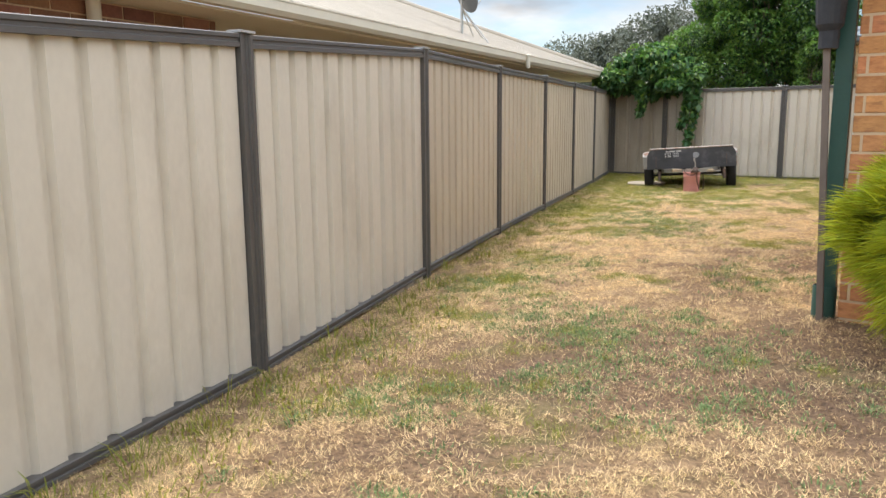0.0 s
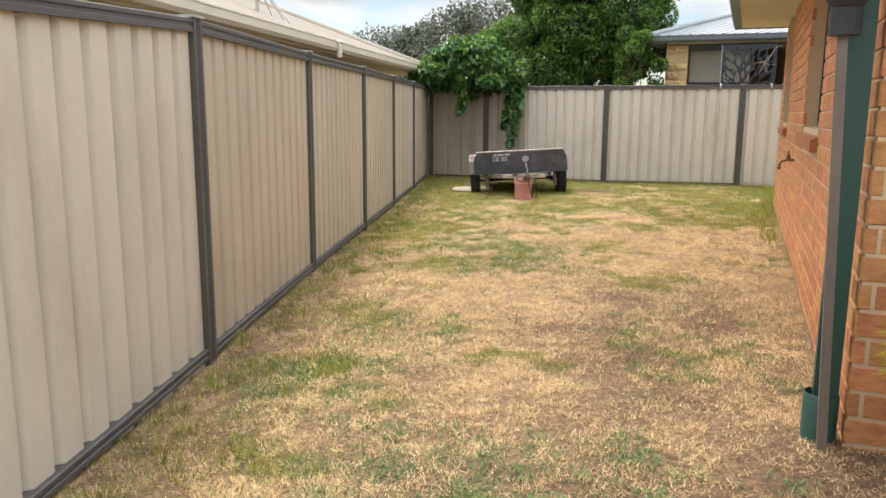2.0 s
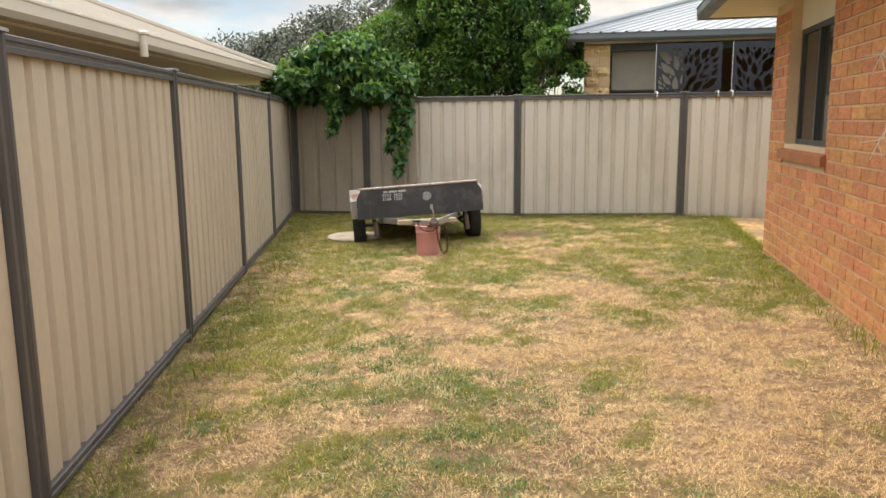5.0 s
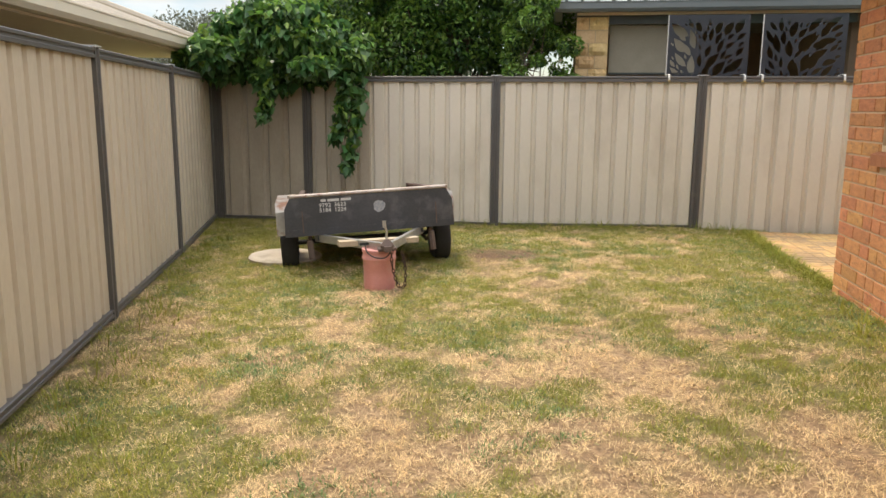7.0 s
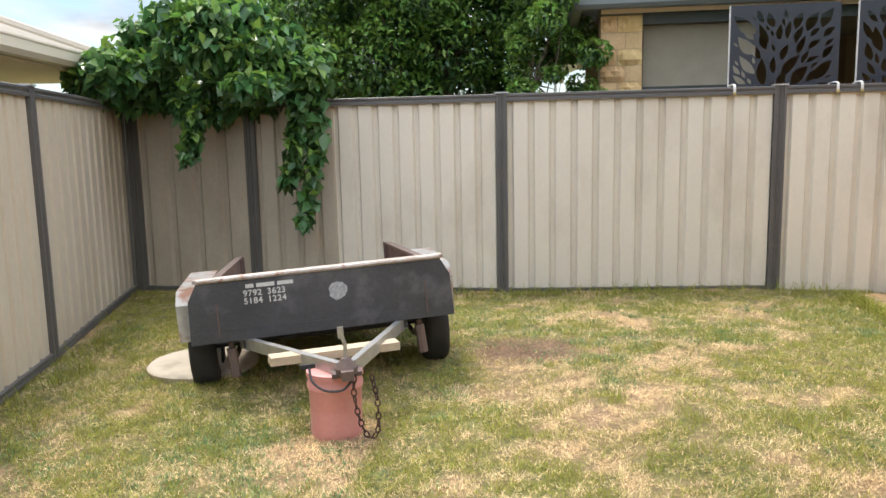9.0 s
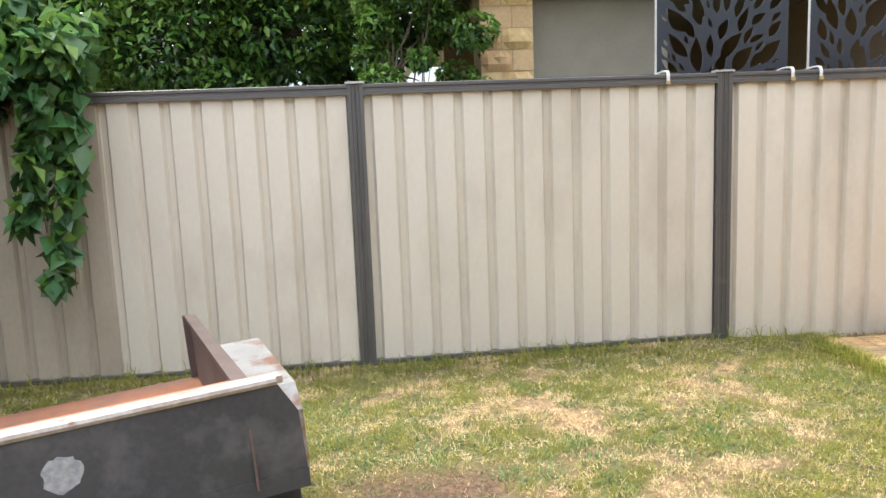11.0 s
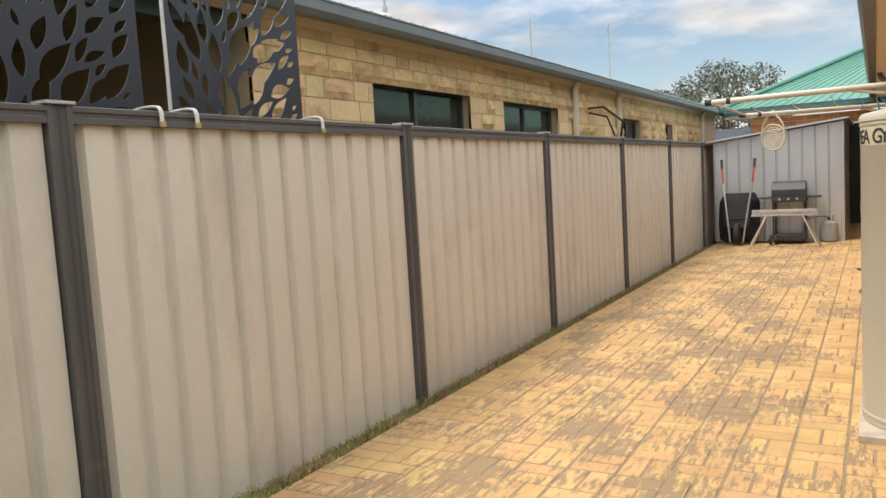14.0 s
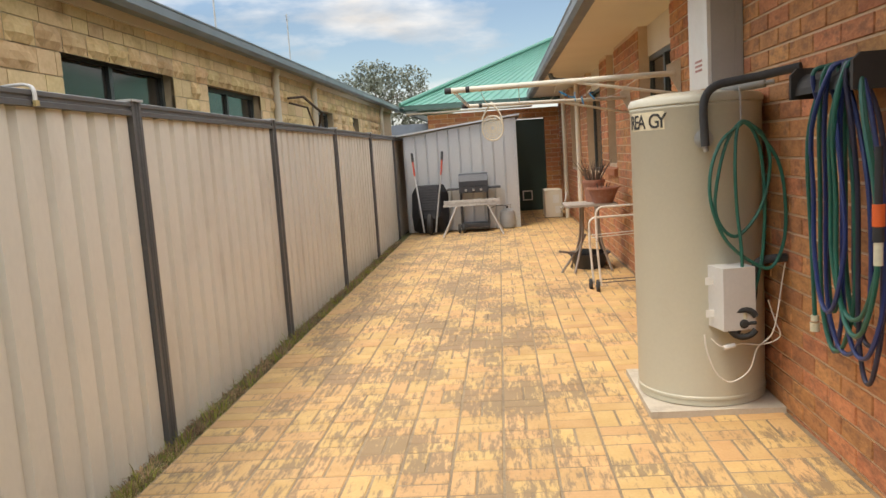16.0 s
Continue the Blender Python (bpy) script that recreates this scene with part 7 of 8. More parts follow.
part("bracket", bm, mat("bracket_black", (0.025, 0.022, 0.02), rough=0.6, bump=0.1), hang)
rh = random.Random(15)
hoses = [(M_HOSE_G, 5), (M_HOSE_B, 4), (M_HOSE_P, 2)]
for mt_, cnt in hoses:
    for k in range(cnt):
        xa = rh.uniform(0.84, 1.10) if mt_ is not M_HOSE_P else rh.uniform(0.74, 0.95)
        xb = xa - rh.uniform(0.12, 0.42)
        xb = max(xb, 0.56)
        zb_ = rh.uniform(0.93, 1.2)
        y0_ = WALL_Y + rh.uniform(0.05, 0.15)
        xt = (xa + xb) / 2 + rh.uniform(-0.05, 0.05)
        xt = min(1.04, max(0.76, xt))
        bm = bmesh.new()
        pts = smooth_path([(xt, WALL_Y + 0.07, 2.085), (xt + 0.02, WALL_Y + 0.13, 2.05), (lerp(xt, xa, 0.7), y0_ + 0.02, 1.85), (xa, y0_, 1.6), (xa - 0.005, y0_, zb_ + 0.22), (lerp(xa, xb, 0.22), y0_, zb_ + 0.05), (lerp(xa, xb, 0.5), y0_, zb_), (lerp(xa, xb, 0.8), y0_, zb_ + 0.06), (xb, y0_ - 0.01, zb_ + 0.25), (xb + 0.01, y0_ - 0.01, 1.6), (lerp(xb, xt, 0.5), y0_ - 0.01, 1.88), (xt - 0.03, WALL_Y + 0.10, 2.06), (xt, WALL_Y + 0.06, 2.08)], 5)
        tube(bm, pts, 0.0088, 8)
        part("hose", bm, mt_, hang, "green hose loop" if mt_ is M_HOSE_G else "dark blue hose loop", smooth=True)
bm = bmesh.new()
tube(bm, smooth_path([(1.04, 13.1, 2.05), (1.11, 13.13, 1.8), (1.105, 13.12, 1.4), (1.10, 13.11, 1.10)], 5), 0.0088, 8)
part("hose", bm, M_HOSE_G, hang, "green hose end", smooth=True)
bm = bmesh.new()
tube(bm, [(1.10, 13.11, 1.10), (1.10, 13.11, 1.078)], 0.016, 12)
tube(bm, [(1.10, 13.11, 1.070), (1.10, 13.11, 1.035)], 0.019, 12)
part("connector", bm, MATS["connector_cream"], hang, "cream hose connector", smooth=True)
bm = bmesh.new()
tube(bm, [(0.46, 13.17, 1.60), (0.46, 13.17, 1.53)], 0.019, 12)
part("connector_band", bm, mat("band_orange", (0.75, 0.13, 0.03), rough=0.4, bump=0), hang, "orange connector sleeve", smooth=True)
bm = bmesh.new()
tube(bm, [(0.46, 13.17, 1.53), (0.46, 13.17, 1.48)], 0.017, 12)
tube(bm, [(0.46, 13.17, 1.78), (0.46, 13.17, 1.60)], 0.012, 10)
part("nozzle_collar", bm, M_BLACK, hang, "dark nozzle collar", smooth=True)
bm = bmesh.new()
tube(bm, [(0.46, 13.17, 1.48), (0.46, 13.17, 1.405)], 0.014, 12)
part("nozzle", bm, MATS["connector_cream"], hang, "cream nozzle", smooth=True)

# gas water heater on the wall
ht = empty("gas_water_heater", "pale grey gas water heater fixed high on the brick wall", "water heater", at=(2.20, WALL_Y + 0.006, 2.11))
ht.scale = (0.78, 0.8, 1)
bm = bmesh.new()
box(bm, 0, 0.52, 0.0, 0.05, 0.0, 0.84)
box(bm, 0.0, 0.52, 0.052, 0.21, 0.0, 0.84)
bev(bm, 0.008)
part("body", bm, mat("heater_grey", (0.40, 0.38, 0.35), (0.37, 0.35, 0.32), rough=0.45, bump=0.02), ht)
bm = bmesh.new()
box(bm, 0.004, 0.516, 0.211, 0.235, 0.0, 0.84)
bev(bm, 0.008)
part("cover", bm, M_WHITE, ht, "white front cover")
bm = bmesh.new()
box(bm, 0.16, 0.36, 0.236, 0.242, 0.60, 0.65)
part("vent_slot", bm, M_BLACK, ht, "dark flue slot")
bm = bmesh.new()
for z in (0.10, 0.125, 0.15):
    box(bm, 0.15, 0.33, 0.236, 0.238, z, z + 0.012)
part("label_mark", bm, mat("label_red", (0.45, 0.18, 0.14), rough=0.5, bump=0), ht, "small faded label lines")
bm = bmesh.new()
tube(bm, [(0.12, 0.12, -0.001), (0.12, 0.12, -0.10), (0.10, 0.08, -0.16)], 0.012, 8)
part("pipe", bm, M_LAG, ht, "short dark pipe below the heater")
bm = bmesh.new()
tube(bm, [(0.3, 0.12, -0.001), (0.3, 0.12, -0.14)], 0.012, 8)
part("pipe", bm, M_LAG, ht, "short dark pipe below the heater")

# wall-mounted folding clothes line
cl = empty("clothes_line", "cream wall-mounted folding clothes line over the paving", "clothes line", at=(0, 0, 0))
M_CL = mat("line_cream", (0.62, 0.58, 0.47), (0.52, 0.48, 0.39), scale=10, rough=0.5, bump=0.05)
A0, A1 = Vector((3.62, WALL_Y + 0.05, 2.315)), Vector((3.75, 14.68, 2.315))
B0, B1 = Vector((5.75, WALL_Y + 0.05, 2.285)), Vector((4.95, 14.61, 2.262))
for a, b, r in ((A0, A1, 0.021), (B0, B1, 0.018)):
    bm = bmesh.new()
    tube(bm, [a, b], r, 12)
    part("arm", bm, M_CL, cl, smooth=True)
    bm = bmesh.new()
    v = (b - a).normalized()
    tube(bm, [b, b + v * 0.05], r + 0.003, 12)
    part("end_cap", bm, M_BLACK, cl, "black end cap", smooth=True)
    bm = bmesh.new()
    tube(bm, [b - v * 0.14, b - v * 0.11], r + 0.003, 12)
    part("clamp", bm, M_BLACK, cl, "black clamp ring", smooth=True)
    bm = bmesh.new()
    prism(bm, [(0, -0.17), (0.10, 0.02), (0.10, 0.06), (0, 0.10)], 0.012, Matrix.Translation((a.x - 0.006, WALL_Y + 0.006, a.z)) @ pose(0, 0, 0, 90, 0, 90))
    part("wall_bracket", bm, M_CL, cl, "cream wall bracket")
    bm = bmesh.new()
    p = a.lerp(b, 0.42)
    tube(bm, [p - Vector((0, 0, 0.015)), Vector((a.x, WALL_Y + 0.02, a.z - 0.15))], 0.012, 8)
    part("stay", bm, M_CL, cl, "slanting stay")
bm = bmesh.new()
for dz in (0.0, 0.02):
    tube(bm, [A1 + Vector((0, -0.01 - dz, -0.01)), B1 + Vector((0, 0.0 - dz, 0.0))], 0.006, 6)
part("end_link", bm, M_ALU, cl, "thin folding link rods")
for k in range(5):
    t = 0.15 + 0.18 * k
    bm = bmesh.new()
    a, b = A0.lerp(A1, t), B0.lerp(B1, t)
    tube(bm, [a, a.lerp(b, 0.5) - Vector((0, 0, 0.03)), b], 0.0022, 5)
    part("line_cord", bm, M_STRING, cl, "thin drying cord")
rc = random.Random(9)
for k in range(6):
    t = rc.uniform(0.30, 0.5)
    a, b = A0.lerp(A1, t), B0.lerp(B1, t)
    p = a.lerp(b, rc.uniform(0.3, 0.8)) - Vector((0, 0, 0.02))
    bm = bmesh.new()
    m = Matrix.Translation(p) @ pose(0, 0, 0, 0, 20 * k, 30 * k)
    box(bm, -0.006, 0.0, -0.004, 0.004, -0.06, 0.015, m)
    box(bm, 0.001, 0.007, -0.004, 0.004, -0.06, 0.015, m)
    tagged(part("clothes_peg", bm, mat("peg_blue", (0.03, 0.22, 0.42), rough=0.4, bump=0), None, "blue plastic clothes peg clipped on the line"), category="clothes peg", group="pegs on the line")

# woven peg basket hanging from the far arm
pk_ = B0.lerp(B1, 0.86)
bk = empty("peg_basket", "cream woven peg basket hanging from the clothes line", "basket", at=(pk_.x, pk_.y, pk_.z - 0.02))
bk.scale = (1, 0.78, 0.9)
M_CANE = mat("cane_cream", (0.68, 0.62, 0.48), (0.55, 0.5, 0.38), scale=30, rough=0.7, bump=0.2)
bm = bmesh.new()
for i in range(1, 6):
    r = 0.024 * i
    tube(bm, [(-0.02 + 0.004 * i, r * math.cos(a), -0.215 + r * math.sin(a)) for a in [2 * math.pi * q / 20 for q in range(20)]], 0.006, 5, closed=True)
part("woven_rings", bm, M_CANE, bk)
bm = bmesh.new()
for q in range(18):
    a = 2 * math.pi * q / 18
    tube(bm, [(-0.015, 0.02 * math.cos(a), -0.215 + 0.02 * math.sin(a)), (0.0, 0.12 * math.cos(a), -0.215 + 0.12 * math.sin(a))], 0.004, 4)
part("spokes", bm, M_CANE, bk)
bm = bmesh.new()
tube(bm, smooth_path([(0, -0.125, -0.20), (0, -0.105, -0.09), (0, -0.04, 0.0), (0, 0, 0.045), (0, 0.04, 0.0), (0, 0.105, -0.09), (0, 0.125, -0.20)]), 0.010, 8)
tube(bm, [(0, 0.125 * math.cos(a), -0.215 + 0.125 * math.sin(a)) for a in [2 * math.pi * q / 28 for q in range(28)]], 0.010, 8, closed=True)
part("rim_and_handle", bm, M_CANE, bk, smooth=True)

for ob in [o for o in bpy.data.objects if o not in BESIDE_WALL and o.parent is None]:
    ob.location.x += 0.06       # the group was laid out from a wall 4 cm further north
    ob.location.y -= 0.04

# ---- the far end of the paving ----
PZ = 0.462
shed = empty("garden_shed", "lean-to shed of pale zinc sheet at the end of the paving", "shed", kind="structure", at=(0, 0, 0))
SX, SY0, SY1 = 11.45, 14.04, 16.0


def shed_top(y):
    return 2.42 - (y - SY0) / (SY1 - SY0) * 0.22


bm = bmesh.new()
n = 10
w = (SY1 - SY0) / n
rows = []
for i in range(n):
    y = SY0 + i * w
    for f, d in ((0.0, 0), (0.80, 0), (0.83, -0.012), (0.87, -0.012), (0.90, 0), (0.93, -0.012), (0.97, -0.012)):
        yy = y + f * w
        rows.append((bm.verts.new((SX + d, yy, PZ + 0.01)), bm.verts.new((SX + d, yy, shed_top(yy) - 0.02))))
for a, b in zip(rows, rows[1:]):
    bm.faces.new((a[0], b[0], b[1], a[1]))
part("front_sheet", bm, M_SHED, shed, "ribbed zinc wall sheet")
bm = bmesh.new()
box(bm, SX, 14.9, SY0 - 0.03, SY0 - 0.002, PZ, 2.40)
part("side_sheet", bm, M_SHED, shed)
bm = bmesh.new()
vs = []
A = [Vector((x, y, shed_top(y) + dz)) for x, y, dz in ((SX - 0.08, SY0 - 0.12, 0), (14.95, SY0 - 0.12, 0), (14.95, SY1 + 0.1, 0), (SX - 0.08, SY1 + 0.1, 0))]
B = [p + Vector((0, 0, 0.03)) for p in A]
va, vb = [bm.verts.new(p) for p in A], [bm.verts.new(p) for p in B]
bm.faces.new(va[::-1])
bm.faces.new(vb)
for i in range(4):
    j = (i + 1) % 4
    bm.faces.new((va[i], va[j], vb[j], vb[i]))
part("roof_sheet", bm, M_SHED, shed, "sloping zinc roof sheet")
bm = bmesh.new()
box(bm, SX - 0.02, SX + 0.02, SY0 - 0.05, SY0 - 0.031, PZ, 2.40)
part("corner_trim", bm, M_SHED, shed)

# wheelbarrow leaning on the shed
wb = empty("wheelbarrow", "black wheelbarrow standing on its nose against the shed, red grips", "wheelbarrow", at=(11.02, 15.56, PZ))
m = pose(0, 0, 0, 0, 14, 0)
M_POLY = mat("tray_black", (0.035, 0.035, 0.038), (0.05, 0.05, 0.052), scale=10, rough=0.6, bump=0.05)
bm = bmesh.new()
out = [(-0.30, 0.10), (-0.33, 0.35), (-0.32, 0.75), (-0.24, 0.90), (0.24, 0.90), (0.32, 0.75), (0.33, 0.35), (0.30, 0.10), (0.2, 0.05), (-0.2, 0.05)]
inn = [(y * 0.62, 0.30 + (z - 0.1) * 0.68) for y, z in out]
A = [bm.verts.new(m @ Vector((0.08, y, z))) for y, z in out]
B = [bm.verts.new(m @ Vector((-0.12, y, z))) for y, z in inn]
for i in range(len(out)):
    j = (i + 1) % len(out)
    bm.faces.new((A[i], A[j], B[j], B[i]))
bm.faces.new(B)
bmesh.ops.solidify(bm, geom=bm.faces[:], thickness=0.006)
part("tray", bm, M_POLY, wb, "black tray, underside outwards")
bm = bmesh.new()
for i in range(9):
    box(bm, -0.142, -0.13, -0.16, 0.16, 0.42 + i * 0.045, 0.44 + i * 0.045, m)
part("tray_ribs", bm, M_POLY, wb)
for s in (-1, 1):
    bm = bmesh.new()
    tube(bm, [m @ Vector((-0.16, s * 0.10, 0.02)), m @ Vector((-0.17, s * 0.16, 0.5)), m @ Vector((-0.16, s * 0.23, 1.02))], 0.015, 8)
    part("handle_bar", bm, M_STEEL, wb, "steel frame tube")
    bm = bmesh.new()
    tube(bm, [m @ Vector((-0.16, s * 0.23, 1.02)), m @ Vector((-0.155, s * 0.255, 1.28))], 0.016, 8)
    part("red_tube", bm, mat("tube_red", (0.42, 0.06, 0.03), rough=0.5, bump=0), wb, "red handle tube")
    bm = bmesh.new()
    tube(bm, [m @ Vector((-0.155, s * 0.255, 1.28)), m @ Vector((-0.15, s * 0.265, 1.43))], 0.022, 8)
    part("grip", bm, M_BLACK, wb, "black rubber grip")
bm = bmesh.new()
lathe(bm, [(0.06, -0.04), (0.14, -0.045), (0.175, -0.025), (0.175, 0.025), (0.14, 0.045), (0.06, 0.04)], 24, m @ Matrix.Translation((-0.10, 0, 0.17)) @ pose(0, 0, 0, 90, 0, 0))
part("wheel", bm, M_TYRE, wb, "black wheel", smooth=True)

# barbecue
bq = empty("barbecue", "small black gas barbecue with hood in front of the shed", "barbecue", at=(11.22, 14.78, PZ))
M_BQ = mat("bbq_black", (0.035, 0.037, 0.04), (0.05, 0.05, 0.055), scale=8, rough=0.5, metal=0.2, bump=0.03)
bm = bmesh.new()
prism(bm, [(-0.2, 0), (0.2, 0), (0.2, 0.08), (0.14, 0.18), (0.02, 0.22), (-0.12, 0.19), (-0.2, 0.09)], 0.50, Matrix.Translation((0, 0.25, 0.80)) @ pose(0, 0, 0, 90, 0, 0))
bev(bm, 0.01)
part("hood", bm, M_BQ, bq)
bm = bmesh.new()
box(bm, -0.21, 0.2, -0.25, 0.25, 0.69, 0.795)
bev(bm, 0.008)
part("fire_box", bm, M_BQ, bq)
for s in (-1, 1):
    bm = bmesh.new()
    box(bm, -0.18, 0.16, s * 0.36 - 0.105, s * 0.36 + 0.105, 0.745, 0.77)
    bev(bm, 0.005)
    part("side_shelf", bm, M_BQ, bq)
for k in range(3):
    bm = bmesh.new()
    lathe(bm, [(0.022, 0), (0.02, 0.02), (0.008, 0.022)], 14, Matrix.Translation((-0.211, -0.13 + 0.13 * k, 0.735)) @ pose(0, 0, 0, 0, -90, 0))
    part("knob", bm, M_STEEL, bq, "control knob")
for x in (-0.17, 0.15):
    for y in (-0.23, 0.23):
        bm = bmesh.new()
        box(bm, x - 0.014, x + 0.014, y - 0.014, y + 0.014, 0.05, 0.689)
        part("leg", bm, M_BQ, bq)
bm = bmesh.new()
box(bm, -0.19, 0.17, -0.25, 0.25, 0.09, 0.15)
bev(bm, 0.008)
part("lower_tray", bm, M_BQ, bq)
for y in (0.20, 0.28):
    bm = bmesh.new()
    lathe(bm, [(0.02, -0.02), (0.075, -0.02), (0.08, 0), (0.075, 0.02), (0.02, 0.02)], 20, Matrix.Translation((-0.19, y, 0.08)) @ pose(0, 0, 0, 90, 0, 0))
    part("wheel", bm, M_BLACK, bq, smooth=True)

# trestle
ts = empty("trestle", "folding work trestle with silver legs and a paint-spattered beam", "trestle", at=(10.55, 14.80, PZ))
bm = bmesh.new()
box(bm, -0.03, 0.03, -0.48, 0.48, 0.50, 0.53)
box(bm, -0.028, 0.028, -0.47, 0.47, 0.552, 0.60)
box(bm, -0.02, 0.02, -0.46, 0.46, 0.531, 0.551)
bev(bm, 0.003, 1)
part("beam", bm, mat("trestle_beam", (0.55, 0.53, 0.48), (0.28, 0.26, 0.24), scale=16, rough=0.6, bump=0.1), ts)
for s in (-1, 1):
    for dx in (-0.17, 0.17):
        bm = bmesh.new()
        tube(bm, [(dx * 0.08, s * 0.26, 0.50), (dx, s * 0.50, 0.012)], 0.015, 8)
        part("leg", bm, M_ALU, ts, "silver tube leg")

# gas bottle
gb = empty("gas_bottle", "pale grey gas bottle on the paving by the shed", "gas bottle", at=(11.42, 14.22, PZ))
bm = bmesh.new()
lathe(bm, [(0.10, 0), (0.135, 0.03), (0.14, 0.08), (0.14, 0.24), (0.12, 0.31), (0.06, 0.35), (0.03, 0.355)], 28)
part("body", bm, mat("bottle_grey", (0.42, 0.42, 0.40), (0.34, 0.34, 0.32), rough=0.5, bump=0.05), gb, smooth=True)
bm = bmesh.new()
for a in range(0, 360, 120):
    t = radians(a)
    tube(bm, [(0.07 * math.cos(t), 0.07 * math.sin(t), 0.34), (0.07 * math.cos(t), 0.07 * math.sin(t), 0.42)], 0.008, 6)
tube(bm, [(0.07 * math.cos(t), 0.07 * math.sin(t), 0.42) for t in [2 * math.pi * q / 20 for q in range(20)]], 0.008, 6, closed=True)
part("collar", bm, MATS["bottle_grey"], gb)
bm = bmesh.new()
tube(bm, [(0, 0, 0.35), (0, 0, 0.40)], 0.015, 8)
tube(bm, smooth_path([(0, 0, 0.39), (-0.06, 0.08, 0.42), (-0.10, 0.25, 0.40), (-0.15, 0.35, 0.30)]), 0.006, 6)
part("valve_and_hose", bm, M_BLACK, gb, "black valve and hose")

# air conditioner unit
ac = empty("air_conditioner", "cream outdoor air conditioner unit by the house wall", "air conditioner", at=(12.75, 13.30, PZ))
bm = bmesh.new()
box(bm, 0.0, 0.75, -0.16, 0.17, 0.03, 0.55)
bev(bm, 0.012)
part("case", bm, M_CREAM, ac)
bm = bmesh.new()
box(bm, -0.006, -0.001, -0.10, 0.02, 0.30, 0.46)
box(bm, -0.006, -0.001, -0.13, -0.02, 0.10, 0.24)
part("side_plate", bm, M_WHITE, ac, "recessed grip plates")
bm = bmesh.new()
for x in (0.1, 0.6):
    box(bm, x, x + 0.06, -0.17, 0.18, 0.0, 0.029)
part("feet", bm, M_BLACK, ac)
bm = bmesh.new()
tube(bm, smooth_path([(0.0, -0.12, 0.2), (-0.12, -0.16, 0.22), (-0.25, -0.2, 0.35), (-0.2, -0.26, 0.6)]), 0.022, 8)
tube(bm, smooth_path([(0.0, -0.12, 0.15), (-0.10, -0.14, 0.17), (-0.22, -0.18, 0.30), (-0.18, -0.26, 0.55)]), 0.014, 8)
part("pipes", bm, M_WHITE, ac, "white insulated pipes", smooth=True)
for x, y in ((12.55, 13.06), (10.15, 13.05)):
    bm = bmesh.new()
    tube(bm, [(x, y, PZ), (x, y, 2.88)], 0.04, 12)
    part("downpipe", bm, M_CREAM, None, "cream downpipe on the brick wall", smooth=True, kind="structure", category="downpipe")
bm = bmesh.new()
tube(bm, [(9.3, 13.02, 2.74), (9.3, 13.35, 2.79)] + fold((9.3, 13.40, 2.80), (9.3, 13.50, 2.80), (9.3, 13.50, 2.90)), 0.035, 10)
part("downpipe_offset", bm, M_GUTTER, None, "dark grey pipe from the gutter to the wall", smooth=True, kind="structure", category="downpipe")

# table with pots
tb_ = empty("patio_table", "small weathered outdoor table with bent metal legs beside the wall", "table", at=(6.35, 13.36, PZ))
bm = bmesh.new()
box(bm, -0.28, 0.28, -0.27, 0.27, 0.725, 0.75)
bev(bm, 0.008)
part("table_top", bm, mat("table_grey", (0.36, 0.31, 0.26), (0.28, 0.24, 0.2), rough=0.6, bump=0.1), tb_)
M_LEGB = mat("leg_brown", (0.30, 0.25, 0.21), (0.2, 0.17, 0.14), rough=0.5, metal=0.4, bump=0.1)
for sx in (-1, 1):
    for sy in (-1, 1):
        bm = bmesh.new()
        tube(bm, smooth_path([(sx * 0.10, sy * 0.08, 0.72), (sx * 0.11, sy * 0.09, 0.45), (sx * 0.13, sy * 0.12, 0.28), (sx * 0.22, sy * 0.2, 0.01)]), 0.014, 8)
        part("leg", bm, M_LEGB, tb_, "bent metal leg", smooth=True)
M_TERRA = mat("terracotta", (0.36, 0.17, 0.11), (0.27, 0.12, 0.08), scale=8, rough=0.85, bump=0.2, stain=(0.4, 0.3, 0.24), stain_scale=8, stain_at=(0.55, 0.7), stain_amount=0.5)


def pot(name, label, x, y, z, r, h, rim=0.03, foot=0.72):
    e = empty(name, label, "plant pot", "pots on the table", at=(x, y, z))
    bm = bmesh.new()
    lathe(bm, [(r * foot, 0), (r * 0.97, h - rim), (r * 1.08, h - rim), (r * 1.08, h), (r * 0.95, h), (r * 0.9, h - 0.03), (0.01, h - 0.035)], 28)
    part("pot_body", bm, M_TERRA, e, smooth=True)
    return e


tz = PZ + 0.75
p1 = pot("plant_pot", "terracotta pot with a dry spiky plant on the table", 6.50, 13.28, tz, 0.12, 0.24)
bm = bmesh.new()
rp = random.Random(21)
for i in range(60):
    a = rp.uniform(0, 6.283)
    l = rp.uniform(0.12, 0.27)
    s = rp.uniform(0.15, 0.75)
    b = Vector((0.06 * math.cos(a), 0.06 * math.sin(a), 0.21))
    t = b + Vector((math.cos(a) * l * s, math.sin(a) * l * s, l))
    mid = b.lerp(t, 0.55) + Vector((0, 0, 0.02))
    tube(bm, [b, mid, t], 0.006, 4, r1=0.001)
part("spiky_leaves", bm, mat("dry_plant", (0.10, 0.06, 0.05), (0.14, 0.10, 0.06), rough=0.8, bump=0, spread=0.3), p1, "dark dry spiky leaves")
pot("plant_pot", "brown bowl-shaped pot on the table", 6.20, 13.22, tz, 0.165, 0.17, 0.02, 0.6)
bm = bmesh.new()
for i in range(7):
    a = i * 0.9
    tube(bm, [(6.20 + 0.05 * math.cos(a), 13.22 + 0.05 * math.sin(a), tz + 0.13), (6.20 + 0.08 * math.cos(a), 13.22 + 0.07 * math.sin(a), tz + 0.21)], 0.004, 4)
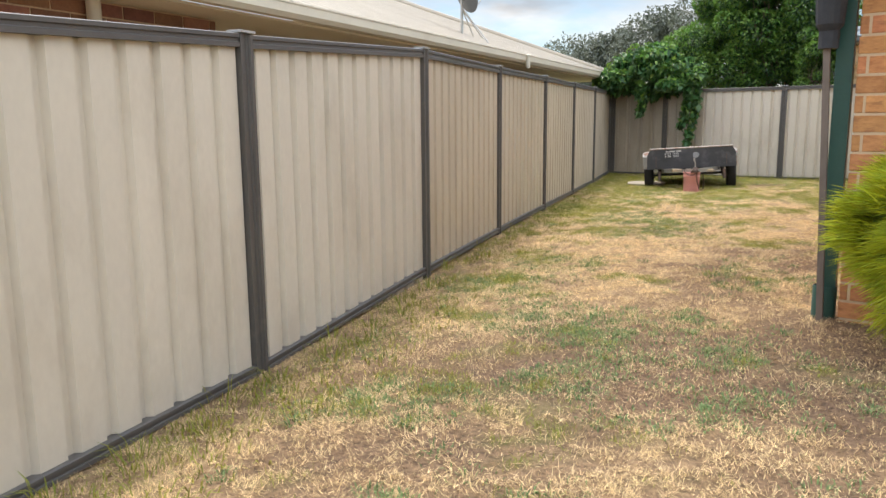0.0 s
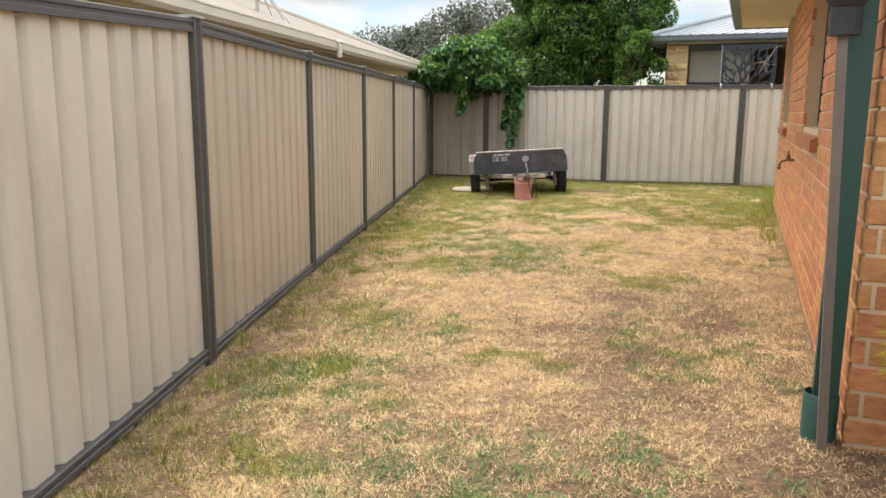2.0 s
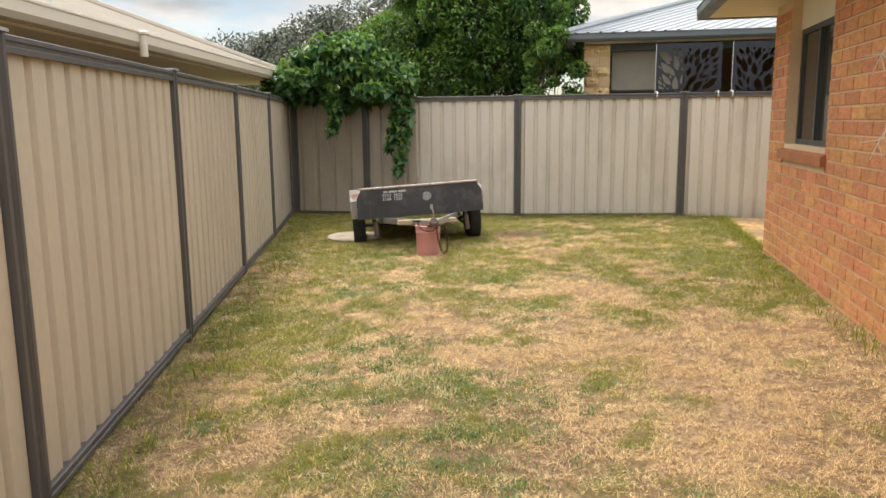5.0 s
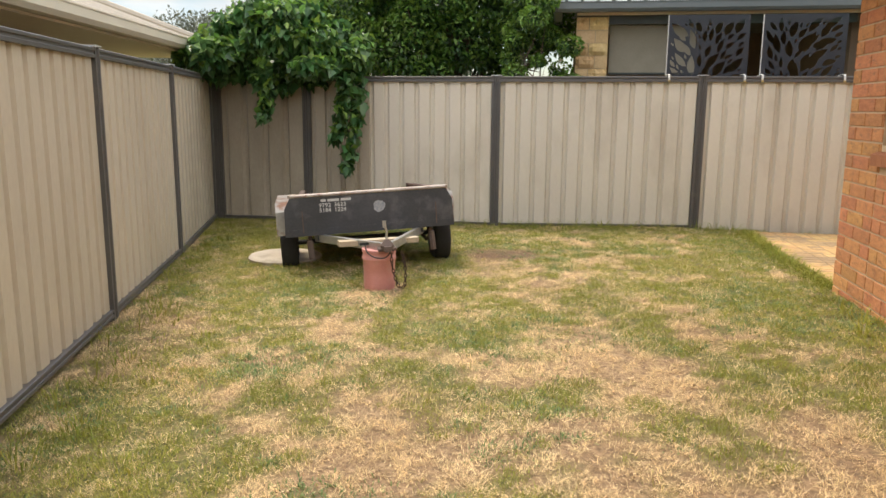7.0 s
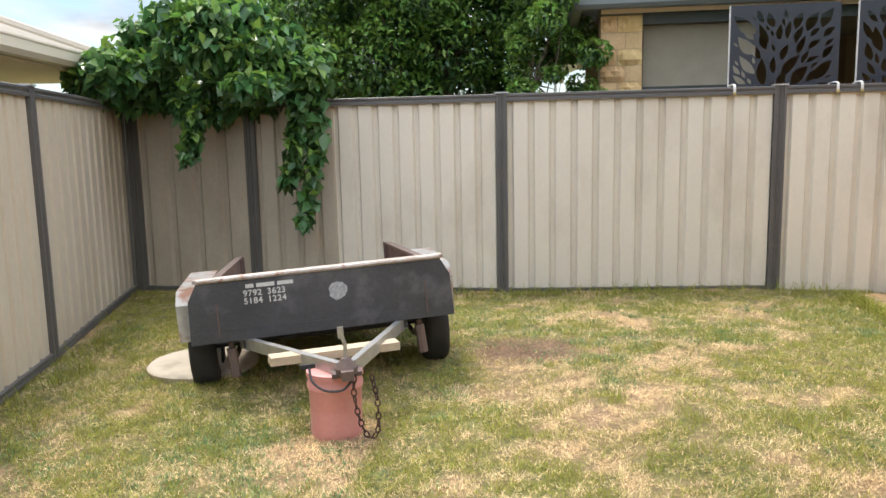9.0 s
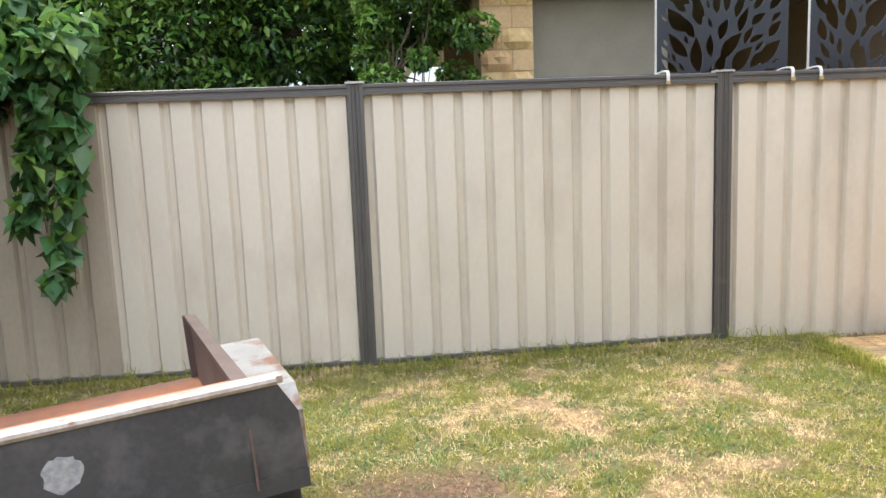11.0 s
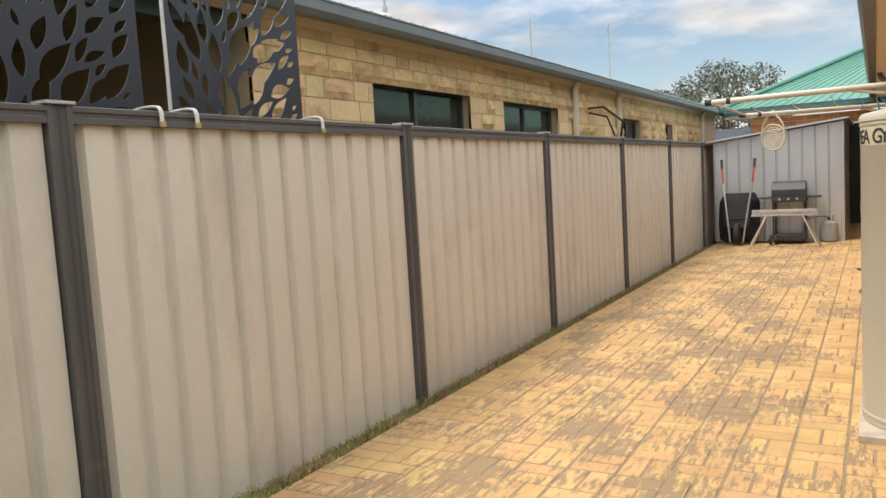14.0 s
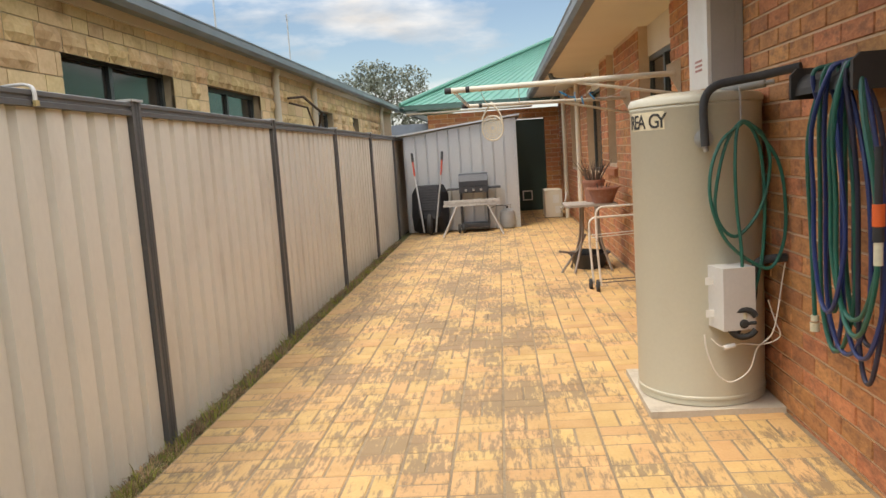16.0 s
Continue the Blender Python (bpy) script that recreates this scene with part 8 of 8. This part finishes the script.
part("dry_twigs", bm, MATS["dry_plant"], None, "a few dry twigs in the bowl pot", category="twigs")
tubb = empty("black_tub", "dark plastic tub with odds and ends under the table", "tub", at=(6.50, 13.36, PZ))
bm = bmesh.new()
lathe(bm, [(0.15, 0), (0.22, 0.17), (0.235, 0.17), (0.235, 0.185), (0.2, 0.18), (0.14, 0.02), (0.01, 0.02)], 28)
part("tub_body", bm, M_POLY, tubb, smooth=True)
bm = bmesh.new()
box(bm, -0.12, 0.10, -0.1, 0.06, 0.16, 0.22, pose(0, 0, 0, 8, 5, 20))
bev(bm, 0.01)
part("contents", bm, M_BLACK, tubb, "dark odds and ends")
tool = empty("hand_mattock", "old short-handled garden tool leaning on the tub", "garden tool", at=(6.20, 13.62, PZ))
bm = bmesh.new()
tube(bm, [(0, 0.08, 0.012), (0.03, -0.14, 0.30), (0.05, -0.20, 0.42)], 0.014, 6)
part("handle", bm, M_LEGB, tool, "worn wooden handle")
bm = bmesh.new()
box(bm, -0.02, 0.02, -0.04, 0.14, 0.22, 0.24, pose(0, 0, 0, 10, 0, 0))
part("blade", bm, M_RUSTD, tool, "rusty blade")

# trolley frame
tl = empty("trolley_frame", "rusty white tubular trolley frame with small black wheels beside the wall", "trolley", at=(0, 0, 0))
M_TW = mat("tube_white", (0.66, 0.62, 0.55), (0.55, 0.5, 0.42), scale=12, rough=0.5, bump=0.1, stain=(0.25, 0.12, 0.07), stain_scale=14, stain_at=(0.6, 0.68), stain_amount=0.9)
for x, yo, zt_, zl in ((5.25, 13.49, 1.15, PZ + 0.06), (5.10, 13.44, 1.26, PZ + 0.06)):
    bm = bmesh.new()
    tube(bm, [(x - 0.04, yo - 0.02, zl)] + [(x, yo, 0.9)] + fold((x, yo, zt_ - 0.08), (x, yo, zt_), (x, yo - 0.08, zt_)) + [(x, 13.06, zt_ + 0.005)], 0.011, 8)
    part("frame_tube", bm, M_TW, tl, smooth=True)
    bm = bmesh.new()
    lathe(bm, [(0.015, -0.014), (0.05, -0.014), (0.056, 0), (0.05, 0.014), (0.015, 0.014)], 20, Matrix.Translation((x - 0.04, yo + 0.01, PZ + 0.056)) @ pose(0, 0, 0, 90, 0, 0))
    part("wheel", bm, M_BLACK, tl, "small black wheel", smooth=True)
for z in (0.985, 1.01):
    bm = bmesh.new()
    tube(bm, [(5.2, 13.48, z - 0.02), (5.2, 13.05, z)], 0.005, 6)
    part("cross_bar", bm, M_TW, tl)
for x in (5.06, 5.21):
    bm = bmesh.new()
    tube(bm, [(x, 13.45, PZ + 0.09), (x, 13.05, PZ + 0.10)], 0.006, 6)
    part("base_rod", bm, M_RUSTD, tl, "rusty base rod")

for _make in LATER:
    _make()
